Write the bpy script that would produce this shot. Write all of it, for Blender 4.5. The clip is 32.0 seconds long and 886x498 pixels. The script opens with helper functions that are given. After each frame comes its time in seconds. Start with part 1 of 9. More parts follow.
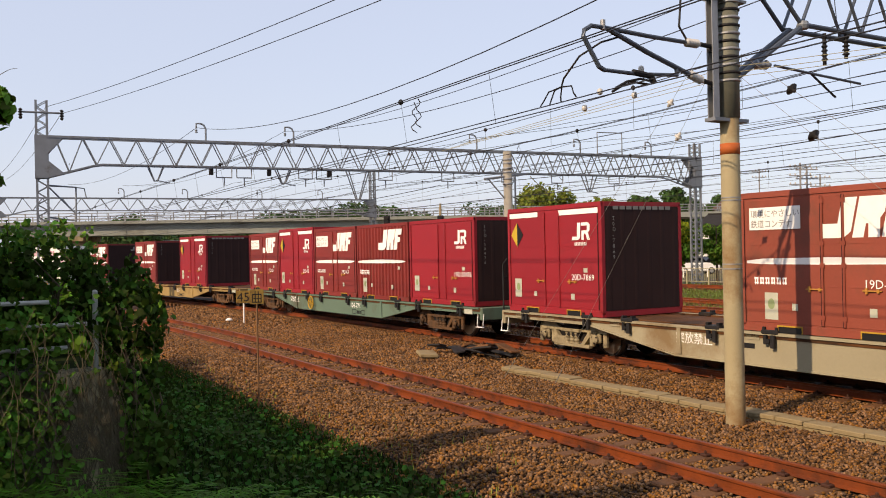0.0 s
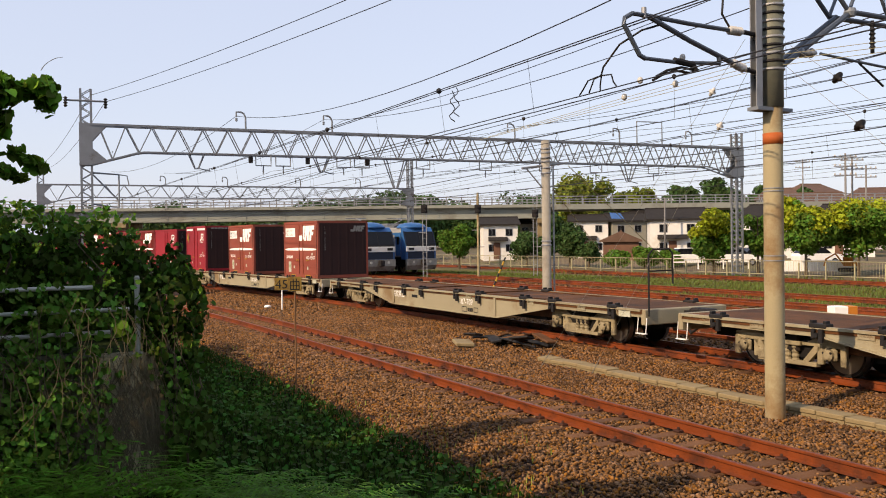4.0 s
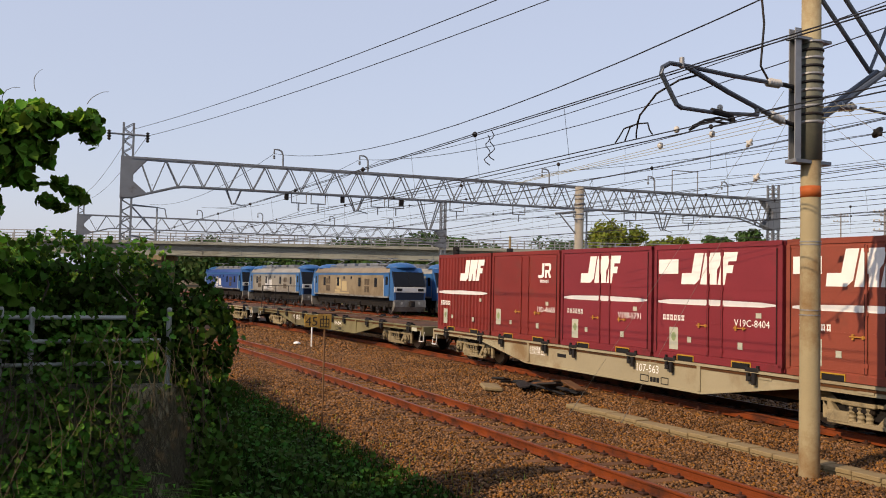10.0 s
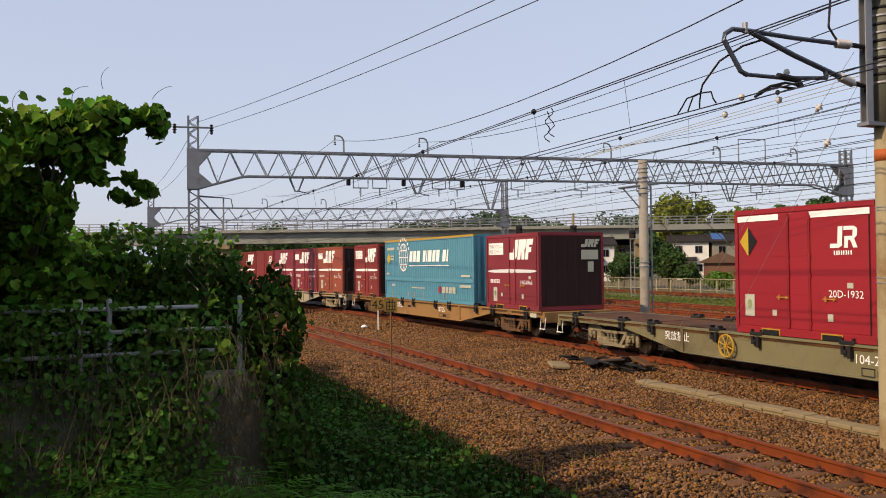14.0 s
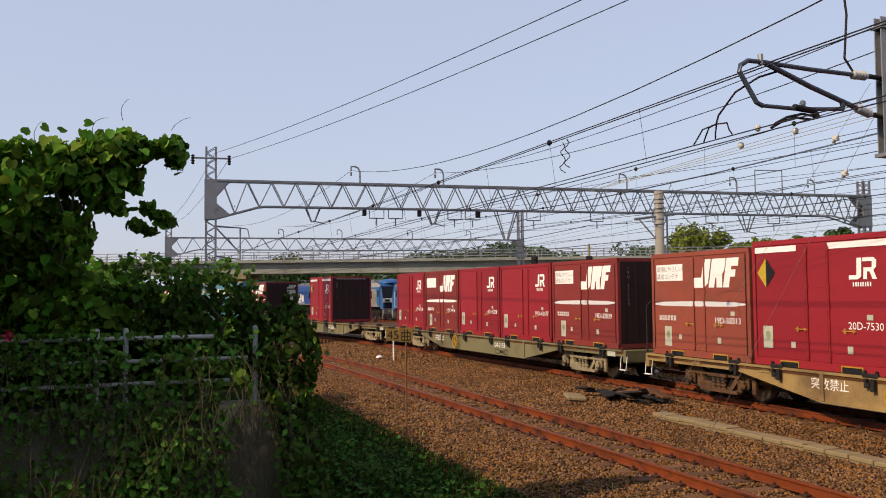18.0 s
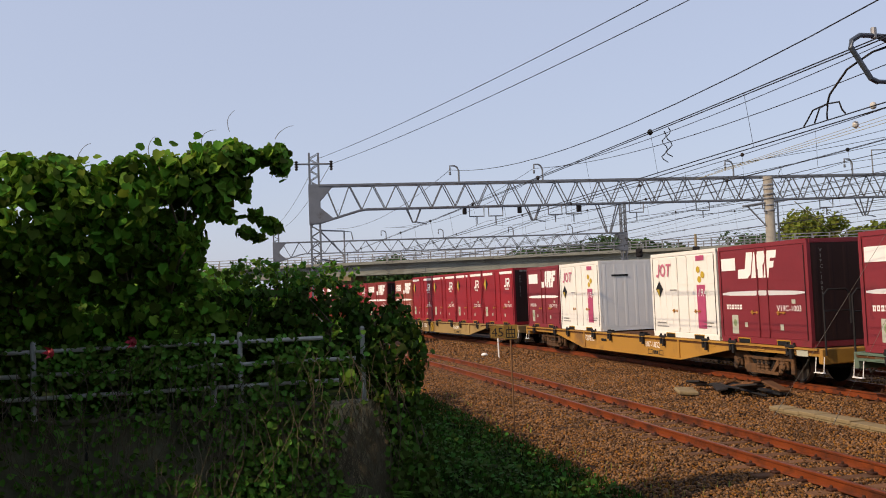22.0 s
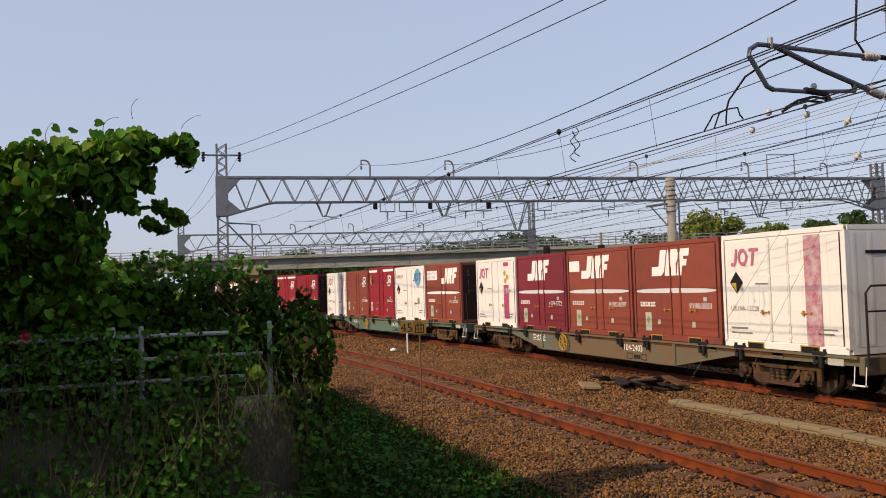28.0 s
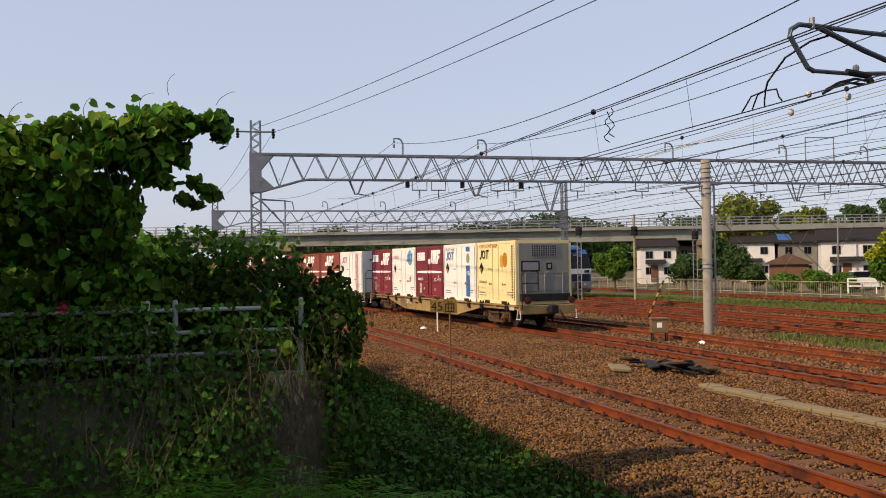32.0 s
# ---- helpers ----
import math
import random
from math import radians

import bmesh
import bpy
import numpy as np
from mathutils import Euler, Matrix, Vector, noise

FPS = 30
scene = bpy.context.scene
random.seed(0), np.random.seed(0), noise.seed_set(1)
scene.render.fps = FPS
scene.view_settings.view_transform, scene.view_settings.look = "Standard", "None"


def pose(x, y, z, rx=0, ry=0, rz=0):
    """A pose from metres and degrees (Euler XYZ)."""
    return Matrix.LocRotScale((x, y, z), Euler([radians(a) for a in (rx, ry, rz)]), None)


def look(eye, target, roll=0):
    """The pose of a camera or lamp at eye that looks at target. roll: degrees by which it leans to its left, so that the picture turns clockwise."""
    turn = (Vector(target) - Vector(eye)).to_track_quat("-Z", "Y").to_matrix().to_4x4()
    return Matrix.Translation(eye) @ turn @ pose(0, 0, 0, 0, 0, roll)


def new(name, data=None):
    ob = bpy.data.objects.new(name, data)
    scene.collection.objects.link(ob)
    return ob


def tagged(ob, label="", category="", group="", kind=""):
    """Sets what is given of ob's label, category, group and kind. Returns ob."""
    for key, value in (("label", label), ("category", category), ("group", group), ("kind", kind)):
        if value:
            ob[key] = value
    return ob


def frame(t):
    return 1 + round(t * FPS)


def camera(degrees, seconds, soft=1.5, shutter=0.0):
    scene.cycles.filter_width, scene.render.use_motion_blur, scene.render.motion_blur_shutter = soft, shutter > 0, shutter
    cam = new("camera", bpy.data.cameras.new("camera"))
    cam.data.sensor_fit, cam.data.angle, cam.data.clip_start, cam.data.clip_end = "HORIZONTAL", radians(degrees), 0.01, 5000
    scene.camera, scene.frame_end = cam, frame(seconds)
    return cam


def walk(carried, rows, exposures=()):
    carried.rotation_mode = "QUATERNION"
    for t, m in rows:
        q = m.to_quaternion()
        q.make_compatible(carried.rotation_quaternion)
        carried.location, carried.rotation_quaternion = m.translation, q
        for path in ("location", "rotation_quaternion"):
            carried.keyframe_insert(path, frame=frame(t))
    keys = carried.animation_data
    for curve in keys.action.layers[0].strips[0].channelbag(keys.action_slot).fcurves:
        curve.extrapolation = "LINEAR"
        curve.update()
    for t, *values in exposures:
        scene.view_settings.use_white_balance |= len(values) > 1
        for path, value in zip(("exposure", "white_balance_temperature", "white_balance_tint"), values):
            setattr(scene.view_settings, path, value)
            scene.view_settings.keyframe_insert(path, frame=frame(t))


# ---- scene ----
cam = camera(54.13, 32.0, soft=1.0)
PATH = [
    (0.0, pose(0, 0, 2.6, 90.15, 1.18, -0.01)),
    (0.5, pose(0, 0, 2.6, 89.90, 1.99, 0.23)),
    (1.0, pose(0, 0, 2.6, 89.77, 2.21, 0.85)),
    (1.5, pose(0, 0, 2.6, 89.68, 1.79, 1.62)),
    (2.0, pose(0, 0, 2.6, 89.41, 1.24, 2.07)),
    (2.5, pose(0, 0, 2.6, 89.16, 0.60, 2.57)),
    (3.0, pose(0, 0, 2.6, 89.27, 0.66, 2.62)),
    (3.5, pose(0, 0, 2.6, 89.36, 0.79, 2.52)),
    (5.5, pose(0, 0, 2.6, 89.74, 0.31, 2.01)),
    (6.0, pose(0, 0, 2.6, 89.32, 0.29, 2.54)),
    (6.5, pose(0, 0, 2.6, 89.74, 0.11, 3.01)),
    (7.0, pose(0, 0, 2.6, 90.02, -0.16, 3.32)),
    (7.5, pose(0, 0, 2.6, 90.32, 0.31, 2.93)),
    (8.0, pose(0, 0, 2.6, 90.58, 0.54, 2.87)),
    (8.5, pose(0, 0, 2.6, 90.87, 0.40, 2.50)),
    (9.0, pose(0, 0, 2.6, 91.03, -0.24, 2.66)),
    (9.5, pose(0, 0, 2.6, 91.58, -0.95, 3.98)),
    (10.0, pose(0, 0, 2.6, 92.24, -1.23, 4.48)),
    (10.5, pose(0, 0, 2.6, 92.52, -0.84, 4.84)),
    (11.0, pose(0, 0, 2.6, 92.46, -0.27, 5.98)),
    (11.5, pose(0, 0, 2.6, 91.89, 0.11, 7.04)),
    (12.0, pose(0, 0, 2.6, 91.64, 0.30, 7.59)),
    (12.5, pose(0, 0, 2.6, 93.42, 0.44, 8.34)),
    (13.0, pose(0, 0, 2.6, 91.96, 0.31, 9.75)),
    (13.5, pose(0, 0, 2.6, 91.36, 0.93, 9.67)),
    (14.0, pose(0, 0, 2.6, 90.93, 0.69, 8.69)),
    (14.5, pose(0, 0, 2.6, 90.42, 0.75, 7.64)),
    (16.5, pose(0, 0, 2.6, 92.82, 0.78, 7.26)),
    (17.0, pose(0, 0, 2.6, 92.98, 0.64, 7.92)),
    (17.5, pose(0, 0, 2.6, 92.76, 0.76, 8.93)),
    (18.0, pose(0, 0, 2.6, 92.95, 0.52, 9.71)),
    (18.5, pose(0, 0, 2.6, 93.14, 0.35, 10.32)),
    (19.0, pose(0, 0, 2.6, 93.45, 1.36, 11.84)),
    (19.5, pose(0, 0, 2.6, 93.73, 0.84, 12.84)),
    (20.0, pose(0, 0, 2.6, 93.13, 1.35, 14.28)),
    (20.5, pose(0, 0, 2.6, 92.95, 2.03, 15.57)),
    (21.0, pose(0, 0, 2.6, 92.91, 2.12, 16.14)),
    (21.5, pose(0, 0, 2.6, 92.92, 1.74, 16.64)),
    (22.0, pose(0, 0, 2.6, 92.94, 2.22, 16.50)),
    (22.5, pose(0, 0, 2.6, 93.56, 1.84, 15.37)),
    (23.0, pose(0, 0, 2.6, 93.48, 1.45, 13.95)),
    (23.5, pose(0, 0, 2.6, 92.98, 1.68, 13.63)),
    (24.0, pose(0, 0, 2.6, 92.76, 1.66, 13.23)),
    (24.5, pose(0, 0, 2.6, 92.97, 1.67, 13.32)),
    (26.5, pose(0, 0, 2.6, 93.03, 1.26, 12.96)),
    (27.0, pose(0, 0, 2.6, 93.39, 1.69, 13.14)),
    (27.5, pose(0, 0, 2.6, 92.82, 1.75, 12.15)),
    (28.0, pose(0, 0, 2.6, 92.43, 1.72, 10.54)),
    (28.5, pose(0, 0, 2.6, 92.45, 1.10, 8.85)),
    (29.0, pose(0, 0, 2.6, 92.50, 0.58, 8.41)),
    (29.5, pose(0, 0, 2.6, 91.96, 0.24, 8.66)),
    (30.0, pose(0, 0, 2.6, 91.48, 0.55, 9.04)),
    (30.5, pose(0, 0, 2.6, 91.17, 0.65, 9.27)),
    (31.0, pose(0, 0, 2.6, 91.43, 0.77, 11.14)),
    (31.5, pose(0, 0, 2.6, 91.90, 0.70, 13.27)),
    (32.0, pose(0, 0, 2.6, 91.10, 0.76, 12.58)),
]
walk(cam, PATH, exposures=[(0.0, 0.12, 7700, 20), (3.0, 0.20, 7700, 20), (7.5, 0.16, 7700, 20), (10.0, -0.06, 7500, 20), (12.0, -0.06, 7500, 20), (17.0, -0.12, 7350, 20), (22.0, -0.18, 7250, 20), (28.0, -0.24, 7200, 20), (32.0, -0.12, 7450, 20)])

# ---- world, sun ----
PHI = radians(30.33)                       # bearing of the main line, to the left of y
U = Vector((-math.sin(PHI), math.cos(PHI), 0))   # along the line, the way the train runs
N = Vector((math.cos(PHI), math.sin(PHI), 0))    # across it, away from the camera
SUN_EL = radians(33)
SHADE = (N * math.cos(radians(10)) + U * math.sin(radians(10))).normalized()   # the way shadows fall
sun_way = (SHADE * math.cos(SUN_EL) - Vector((0, 0, math.sin(SUN_EL)))).normalized()

world = bpy.data.worlds.new("sky")
scene.world = world
world.use_nodes = True
wn = world.node_tree
bg = wn.nodes["Background"]
sky = wn.nodes.new("ShaderNodeTexSky")
sky.sky_type = "NISHITA"
sky.sun_disc = False
sky.sun_elevation = SUN_EL
sky.sun_rotation = math.atan2(-SHADE.x, -SHADE.y)
sky.altitude = 20
sky.air_density = 1.2
sky.dust_density = 1.4
sky.ozone_density = 3.5
haze = wn.nodes.new("ShaderNodeMix")                # thin bright haze over the whole sky
haze.data_type = "RGBA"
haze.inputs[0].default_value = 0.62
haze.inputs[7].default_value = (4.75, 6.0, 8.1, 1)
wn.links.new(sky.outputs[0], haze.inputs[6])
wn.links.new(haze.outputs[2], bg.inputs[0])
bg.inputs[1].default_value = 0.135

sun_data = bpy.data.lights.new("sun", "SUN")
sun_data.energy = 4.4
sun_data.angle = radians(0.6)
sun_data.color = (1.0, 0.85, 0.63)
sun = new("sun", sun_data)
sun.matrix_world = look((-30, -20, 30), Vector((-30, -20, 30)) + sun_way)


# ---- materials ----
COLOR_SCALE = 0.66          # scales every base colour down, so a stronger sun leaves deeper shade


def material(name, color, rough=0.7, metal=0.0, var=0.2, scale=3.0, bump=0.15, grain=40.0, dirt=None, dirt_amount=0.5, rnd=0.0, island=False, spec=0.28, tone=0.0):
    """Colour with broad and fine variation, an optional second (dirt) colour in patches, and fine relief."""
    m = bpy.data.materials.new(name)
    m.use_nodes = True
    nt = m.node_tree
    b = nt.nodes["Principled BSDF"]
    b.inputs["Roughness"].default_value = rough
    b.inputs["Metallic"].default_value = metal
    b.inputs["Specular IOR Level"].default_value = spec
    tc = nt.nodes.new("ShaderNodeTexCoord")
    n1 = nt.nodes.new("ShaderNodeTexNoise")
    n1.inputs["Scale"].default_value = scale
    n1.inputs["Detail"].default_value = 5
    n2 = nt.nodes.new("ShaderNodeTexNoise")
    n2.inputs["Scale"].default_value = grain
    n2.inputs["Detail"].default_value = 3
    nt.links.new(tc.outputs["Object"], n1.inputs["Vector"])
    nt.links.new(tc.outputs["Object"], n2.inputs["Vector"])
    mix = nt.nodes.new("ShaderNodeMix")
    mix.data_type = "RGBA"
    c = Vector(color) * COLOR_SCALE
    lo, hi = c * (1 - var), c * (1 + var)
    mix.inputs[6].default_value = (*lo, 1)
    mix.inputs[7].default_value = (*hi, 1)
    add = nt.nodes.new("ShaderNodeMath")
    add.operation = "MULTIPLY_ADD"
    nt.links.new(n2.outputs["Fac"], add.inputs[0])
    add.inputs[1].default_value = 0.5
    mul = nt.nodes.new("ShaderNodeMath")
    mul.operation = "MULTIPLY_ADD"
    nt.links.new(n1.outputs["Fac"], mul.inputs[0])
    mul.inputs[1].default_value = 1.6
    mul.inputs[2].default_value = -0.55
    nt.links.new(mul.outputs[0], add.inputs[2])
    add.use_clamp = True
    nt.links.new(add.outputs[0], mix.inputs[0])
    out = mix.outputs[2]
    if dirt is not None:
        n3 = nt.nodes.new("ShaderNodeTexNoise")
        n3.inputs["Scale"].default_value = scale * 0.6
        n3.inputs["Detail"].default_value = 8
        n3.inputs["Roughness"].default_value = 0.7
        nt.links.new(tc.outputs["Object"], n3.inputs["Vector"])
        ramp = nt.nodes.new("ShaderNodeMapRange")
        ramp.inputs["From Min"].default_value = 0.62 - 0.25 * dirt_amount
        ramp.inputs["From Max"].default_value = 0.75 - 0.15 * dirt_amount
        nt.links.new(n3.outputs["Fac"], ramp.inputs["Value"])
        mx = nt.nodes.new("ShaderNodeMix")
        mx.data_type = "RGBA"
        nt.links.new(ramp.outputs[0], mx.inputs[0])
        nt.links.new(out, mx.inputs[6])
        mx.inputs[7].default_value = (*(Vector(dirt) * COLOR_SCALE), 1)
        out = mx.outputs[2]
    if rnd > 0:
        src = nt.nodes.new("ShaderNodeNewGeometry" if island else "ShaderNodeObjectInfo")
        hsv = nt.nodes.new("ShaderNodeHueSaturation")
        mr = nt.nodes.new("ShaderNodeMapRange")
        mr.inputs["To Min"].default_value = 1 - rnd
        mr.inputs["To Max"].default_value = 1 + rnd
        nt.links.new(src.outputs["Random Per Island" if island else "Random"], mr.inputs["Value"])
        nt.links.new(mr.outputs[0], hsv.inputs["Value"])
        if tone:                                     # pieces also differ in how grey they are
            wave = nt.nodes.new("ShaderNodeMath")
            wave.operation = "MULTIPLY"
            wave.inputs[1].default_value = 37.0
            nt.links.new(src.outputs["Random Per Island" if island else "Random"], wave.inputs[0])
            part_ = nt.nodes.new("ShaderNodeMath")
            part_.operation = "FRACT"
            nt.links.new(wave.outputs[0], part_.inputs[0])
            ms = nt.nodes.new("ShaderNodeMapRange")
            ms.inputs["To Min"].default_value = 1 - tone
            ms.inputs["To Max"].default_value = 1 + 0.5 * tone
            nt.links.new(part_.outputs[0], ms.inputs["Value"])
            nt.links.new(ms.outputs[0], hsv.inputs["Saturation"])
        nt.links.new(out, hsv.inputs["Color"])
        out = hsv.outputs[0]
    nt.links.new(out, b.inputs["Base Color"])
    if bump > 0:
        bp = nt.nodes.new("ShaderNodeBump")
        bp.inputs["Strength"].default_value = bump
        bp.inputs["Distance"].default_value = 0.02
        nt.links.new(n2.outputs["Fac"], bp.inputs["Height"])
        nt.links.new(bp.outputs[0], b.inputs["Normal"])
    return m


def leaf_material(name, color, rnd=0.35, through_light=0.35, hue=0.03):
    m = bpy.data.materials.new(name)
    m.use_nodes = True
    nt = m.node_tree
    b = nt.nodes["Principled BSDF"]
    b.inputs["Roughness"].default_value = 0.65
    b.inputs["Specular IOR Level"].default_value = 0.10
    geo = nt.nodes.new("ShaderNodeNewGeometry")
    hsv = nt.nodes.new("ShaderNodeHueSaturation")
    mr = nt.nodes.new("ShaderNodeMapRange")
    mr.inputs["To Min"].default_value = 1 - rnd
    mr.inputs["To Max"].default_value = 1 + rnd
    nt.links.new(geo.outputs["Random Per Island"], mr.inputs["Value"])
    nt.links.new(mr.outputs[0], hsv.inputs["Value"])
    mh = nt.nodes.new("ShaderNodeMapRange")
    mh.inputs["To Min"].default_value = 0.5 - hue
    mh.inputs["To Max"].default_value = 0.5 + hue
    nt.links.new(geo.outputs["Random Per Island"], mh.inputs["Value"])
    nt.links.new(mh.outputs[0], hsv.inputs["Hue"])
    hsv.inputs["Color"].default_value = (*color, 1)
    nt.links.new(hsv.outputs[0], b.inputs["Base Color"])
    tr = nt.nodes.new("ShaderNodeBsdfTranslucent")
    nt.links.new(hsv.outputs[0], tr.inputs["Color"])
    ms = nt.nodes.new("ShaderNodeMixShader")
    ms.inputs[0].default_value = through_light
    out = nt.nodes["Material Output"]
    nt.links.new(b.outputs[0], ms.inputs[1])
    nt.links.new(tr.outputs[0], ms.inputs[2])
    nt.links.new(ms.outputs[0], out.inputs[0])
    return m


RUST = (0.20, 0.065, 0.028)
M_EARTH = material("earth", (0.20, 0.14, 0.085), 0.95, var=0.35, scale=0.25, grain=6, bump=0.5, dirt=(0.09, 0.11, 0.03), dirt_amount=0.7)
# near-black, so the shade between the stones is already in the colour
M_BALLAST = material("shade-dark ballast bed", (0.036, 0.015, 0.006), 0.95, var=0.45, scale=1.2, grain=30, bump=1.0, dirt=(0.025, 0.012, 0.006), dirt_amount=0.6)
M_BED = material("brown yard ballast", (0.17, 0.085, 0.042), 0.95, var=0.5, scale=0.8, grain=22, bump=1.0, dirt=(0.08, 0.04, 0.02), dirt_amount=0.5)
M_STONE = material("crushed stone", (0.245, 0.112, 0.034), 0.9, var=0.35, scale=0.9, grain=40, bump=0.4, rnd=0.72, island=True, tone=0.22)
M_RAIL = material("rusty rail", (0.28, 0.060, 0.013), 0.6, 0.1, var=0.3, scale=2, grain=60, bump=0.2, dirt=(0.07, 0.025, 0.014), dirt_amount=0.6)
M_RAILTOP = material("worn rail head", (0.27, 0.062, 0.018), 0.45, 0.3, var=0.2, scale=3, grain=80, bump=0.1)
M_SLEEPER = material("weathered sleeper", (0.19, 0.085, 0.036), 0.9, var=0.35, scale=2, grain=25, bump=0.5, rnd=0.25)
M_CLIP = material("rusty fastening", (0.10, 0.04, 0.025), 0.8, 0.2, var=0.3, rnd=0.2)
M_CONC = material("weathered concrete", (0.38, 0.29, 0.155), 0.9, var=0.25, scale=1.5, grain=30, bump=0.4, dirt=(0.17, 0.11, 0.055), dirt_amount=0.55)
M_POLE = material("grey concrete pole", (0.50, 0.42, 0.25), 0.85, var=0.16, scale=1.4, grain=50, bump=0.2, dirt=(0.30, 0.16, 0.06), dirt_amount=0.58)
M_STEEL = material("painted grey steel", (0.26, 0.29, 0.325), 0.6, 0.2, var=0.15, scale=2, grain=50, bump=0.08, dirt=(0.13, 0.10, 0.08), dirt_amount=0.3)
M_TUBE = material("dark blue-grey cantilever tube", (0.115, 0.14, 0.175), 0.4, 0.4, var=0.15, scale=3, grain=50, bump=0.05)
M_GALV = material("galvanised steel", (0.42, 0.43, 0.44), 0.5, 0.5, var=0.15, scale=5, grain=60, bump=0.08)
M_DARK = material("black steel", (0.022, 0.021, 0.022), 0.7, 0.1, var=0.4, scale=4, grain=60, bump=0.2, dirt=(0.06, 0.035, 0.02), dirt_amount=0.4)
M_GUY = material("dull steel guy", (0.34, 0.32, 0.28), 0.6, 0.3, var=0.15, bump=0)
M_WIRE = material("overhead wire", (0.045, 0.045, 0.05), 0.5, 0.4, var=0.1, bump=0)
M_PORC = material("white porcelain", (0.75, 0.73, 0.68), 0.25, var=0.08, bump=0)
M_ORANGE = material("orange band paint", (0.55, 0.13, 0.03), 0.7, var=0.2, scale=6)
M_WHITE = material("white paint", (1.2, 1.19, 1.15), 0.6, var=0.06, scale=4, bump=0.03)
M_YELLOW = material("yellow paint", (0.62, 0.36, 0.04), 0.6, var=0.15, scale=5, bump=0.05)
M_SIGNY = material("faded yellow sign paint", (0.36, 0.22, 0.045), 0.7, var=0.2, scale=5, dirt=(0.16, 0.08, 0.03), dirt_amount=0.5)
M_BLACKP = material("black paint", (0.015, 0.015, 0.016), 0.6, var=0.2, bump=0)
M_WOODDECK = material("worn plank deck", (0.15, 0.058, 0.018), 0.9, var=0.45, scale=1.5, grain=20, bump=0.4, dirt=(0.055, 0.026, 0.013), dirt_amount=0.6)


# ---- mesh helpers ----
class Builder:
    """Collects faces for one mesh."""
    def __init__(self):
        self.v, self.f, self.mi, self.cur = [], [], [], 0

    def quadmesh(self, vs, fs):
        k = len(self.v)
        self.v.extend(vs)
        for f in fs:
            self.f.append([k + i for i in f])
            self.mi.append(self.cur)
        return self

    def box(self, x0, x1, y0, y1, z0, z1):
        return self.quadmesh([(x0, y0, z0), (x1, y0, z0), (x1, y1, z0), (x0, y1, z0), (x0, y0, z1), (x1, y0, z1), (x1, y1, z1), (x0, y1, z1)],
                             [(3, 2, 1, 0), (4, 5, 6, 7), (0, 1, 5, 4), (1, 2, 6, 5), (2, 3, 7, 6), (3, 0, 4, 7)])

    def bevel_box(self, x0, x1, y0, y1, z0, z1, r=0.02):
        """A box with chamfered vertical and top edges."""
        vs = []
        for z, k in ((z0, r), (z0 + r, 0), (z1 - r, 0), (z1, r)):
            a, b, c, d = x0 + k, x1 - k, y0 + k, y1 - k
            e = r if k == 0 else 0.4 * r
            vs += [(a + e, c, z), (b - e, c, z), (b, c + e, z), (b, d - e, z), (b - e, d, z), (a + e, d, z), (a, d - e, z), (a, c + e, z)]
        fs = [tuple(range(7, -1, -1)), tuple(range(24, 32))]
        for l in range(3):
            for i in range(8):
                j = (i + 1) % 8
                fs.append((l * 8 + i, l * 8 + j, l * 8 + 8 + j, l * 8 + 8 + i))
        return self.quadmesh(vs, fs)

    def prism(self, poly, axis, a, b):
        """A polygon in the plane across the axis, drawn out from a to b. axis y: poly is (x, z); axis x: (y, z); axis z: (x, y)."""
        n = len(poly)
        put = {"x": lambda p, t: (t, p[0], p[1]), "y": lambda p, t: (p[0], t, p[1]), "z": lambda p, t: (p[0], p[1], t)}[axis]
        vs = [put(p, a) for p in poly] + [put(p, b) for p in poly]
        fs = [tuple(range(n)), tuple(range(2 * n - 1, n - 1, -1))] + [((i + 1) % n, i, n + i, n + (i + 1) % n) for i in range(n)]
        return self.quadmesh(vs, fs)

    def tube(self, pts, r, sides=6, cap=True, r_end=None):
        pts = [Vector(p) for p in pts]
        n = len(pts)
        vs, fs = [], []
        side = None
        for i, p in enumerate(pts):
            d = (pts[min(i + 1, n - 1)] - pts[max(i - 1, 0)]).normalized()
            if side is None or abs(side.dot(d)) > 0.95:
                side = d.orthogonal().normalized()
            side = (side - d * side.dot(d)).normalized()
            up = d.cross(side)
            rr = r if r_end is None else r + (r_end - r) * i / max(1, n - 1)
            for k in range(sides):
                a = 2 * math.pi * k / sides
                vs.append(tuple(p + (side * math.cos(a) + up * math.sin(a)) * rr))
        for i in range(n - 1):
            for k in range(sides):
                j = (k + 1) % sides
                fs.append((i * sides + k, i * sides + j, (i + 1) * sides + j, (i + 1) * sides + k))
        if cap:
            fs.append(tuple(range(sides - 1, -1, -1)))
            fs.append(tuple(range((n - 1) * sides, n * sides)))
        return self.quadmesh(vs, fs)

    def lathe(self, profile, center, axis="z", sides=16):
        """profile: (radius, along) rows, turned about an axis through center."""
        c = Vector(center)
        vs, fs = [], []
        for r, h in profile:
            for k in range(sides):
                a = 2 * math.pi * k / sides
                p = {"z": (r * math.cos(a), r * math.sin(a), h), "y": (r * math.cos(a), h, -r * math.sin(a)), "x": (h, r * math.cos(a), r * math.sin(a))}[axis]
                vs.append(tuple(c + Vector(p)))
        n = len(profile)
        for i in range(n - 1):
            for k in range(sides):
                j = (k + 1) % sides
                fs.append((i * sides + k, i * sides + j, (i + 1) * sides + j, (i + 1) * sides + k))
        fs.append(tuple(range(sides - 1, -1, -1)))
        fs.append(tuple(range((n - 1) * sides, n * sides)))
        return self.quadmesh(vs, fs)

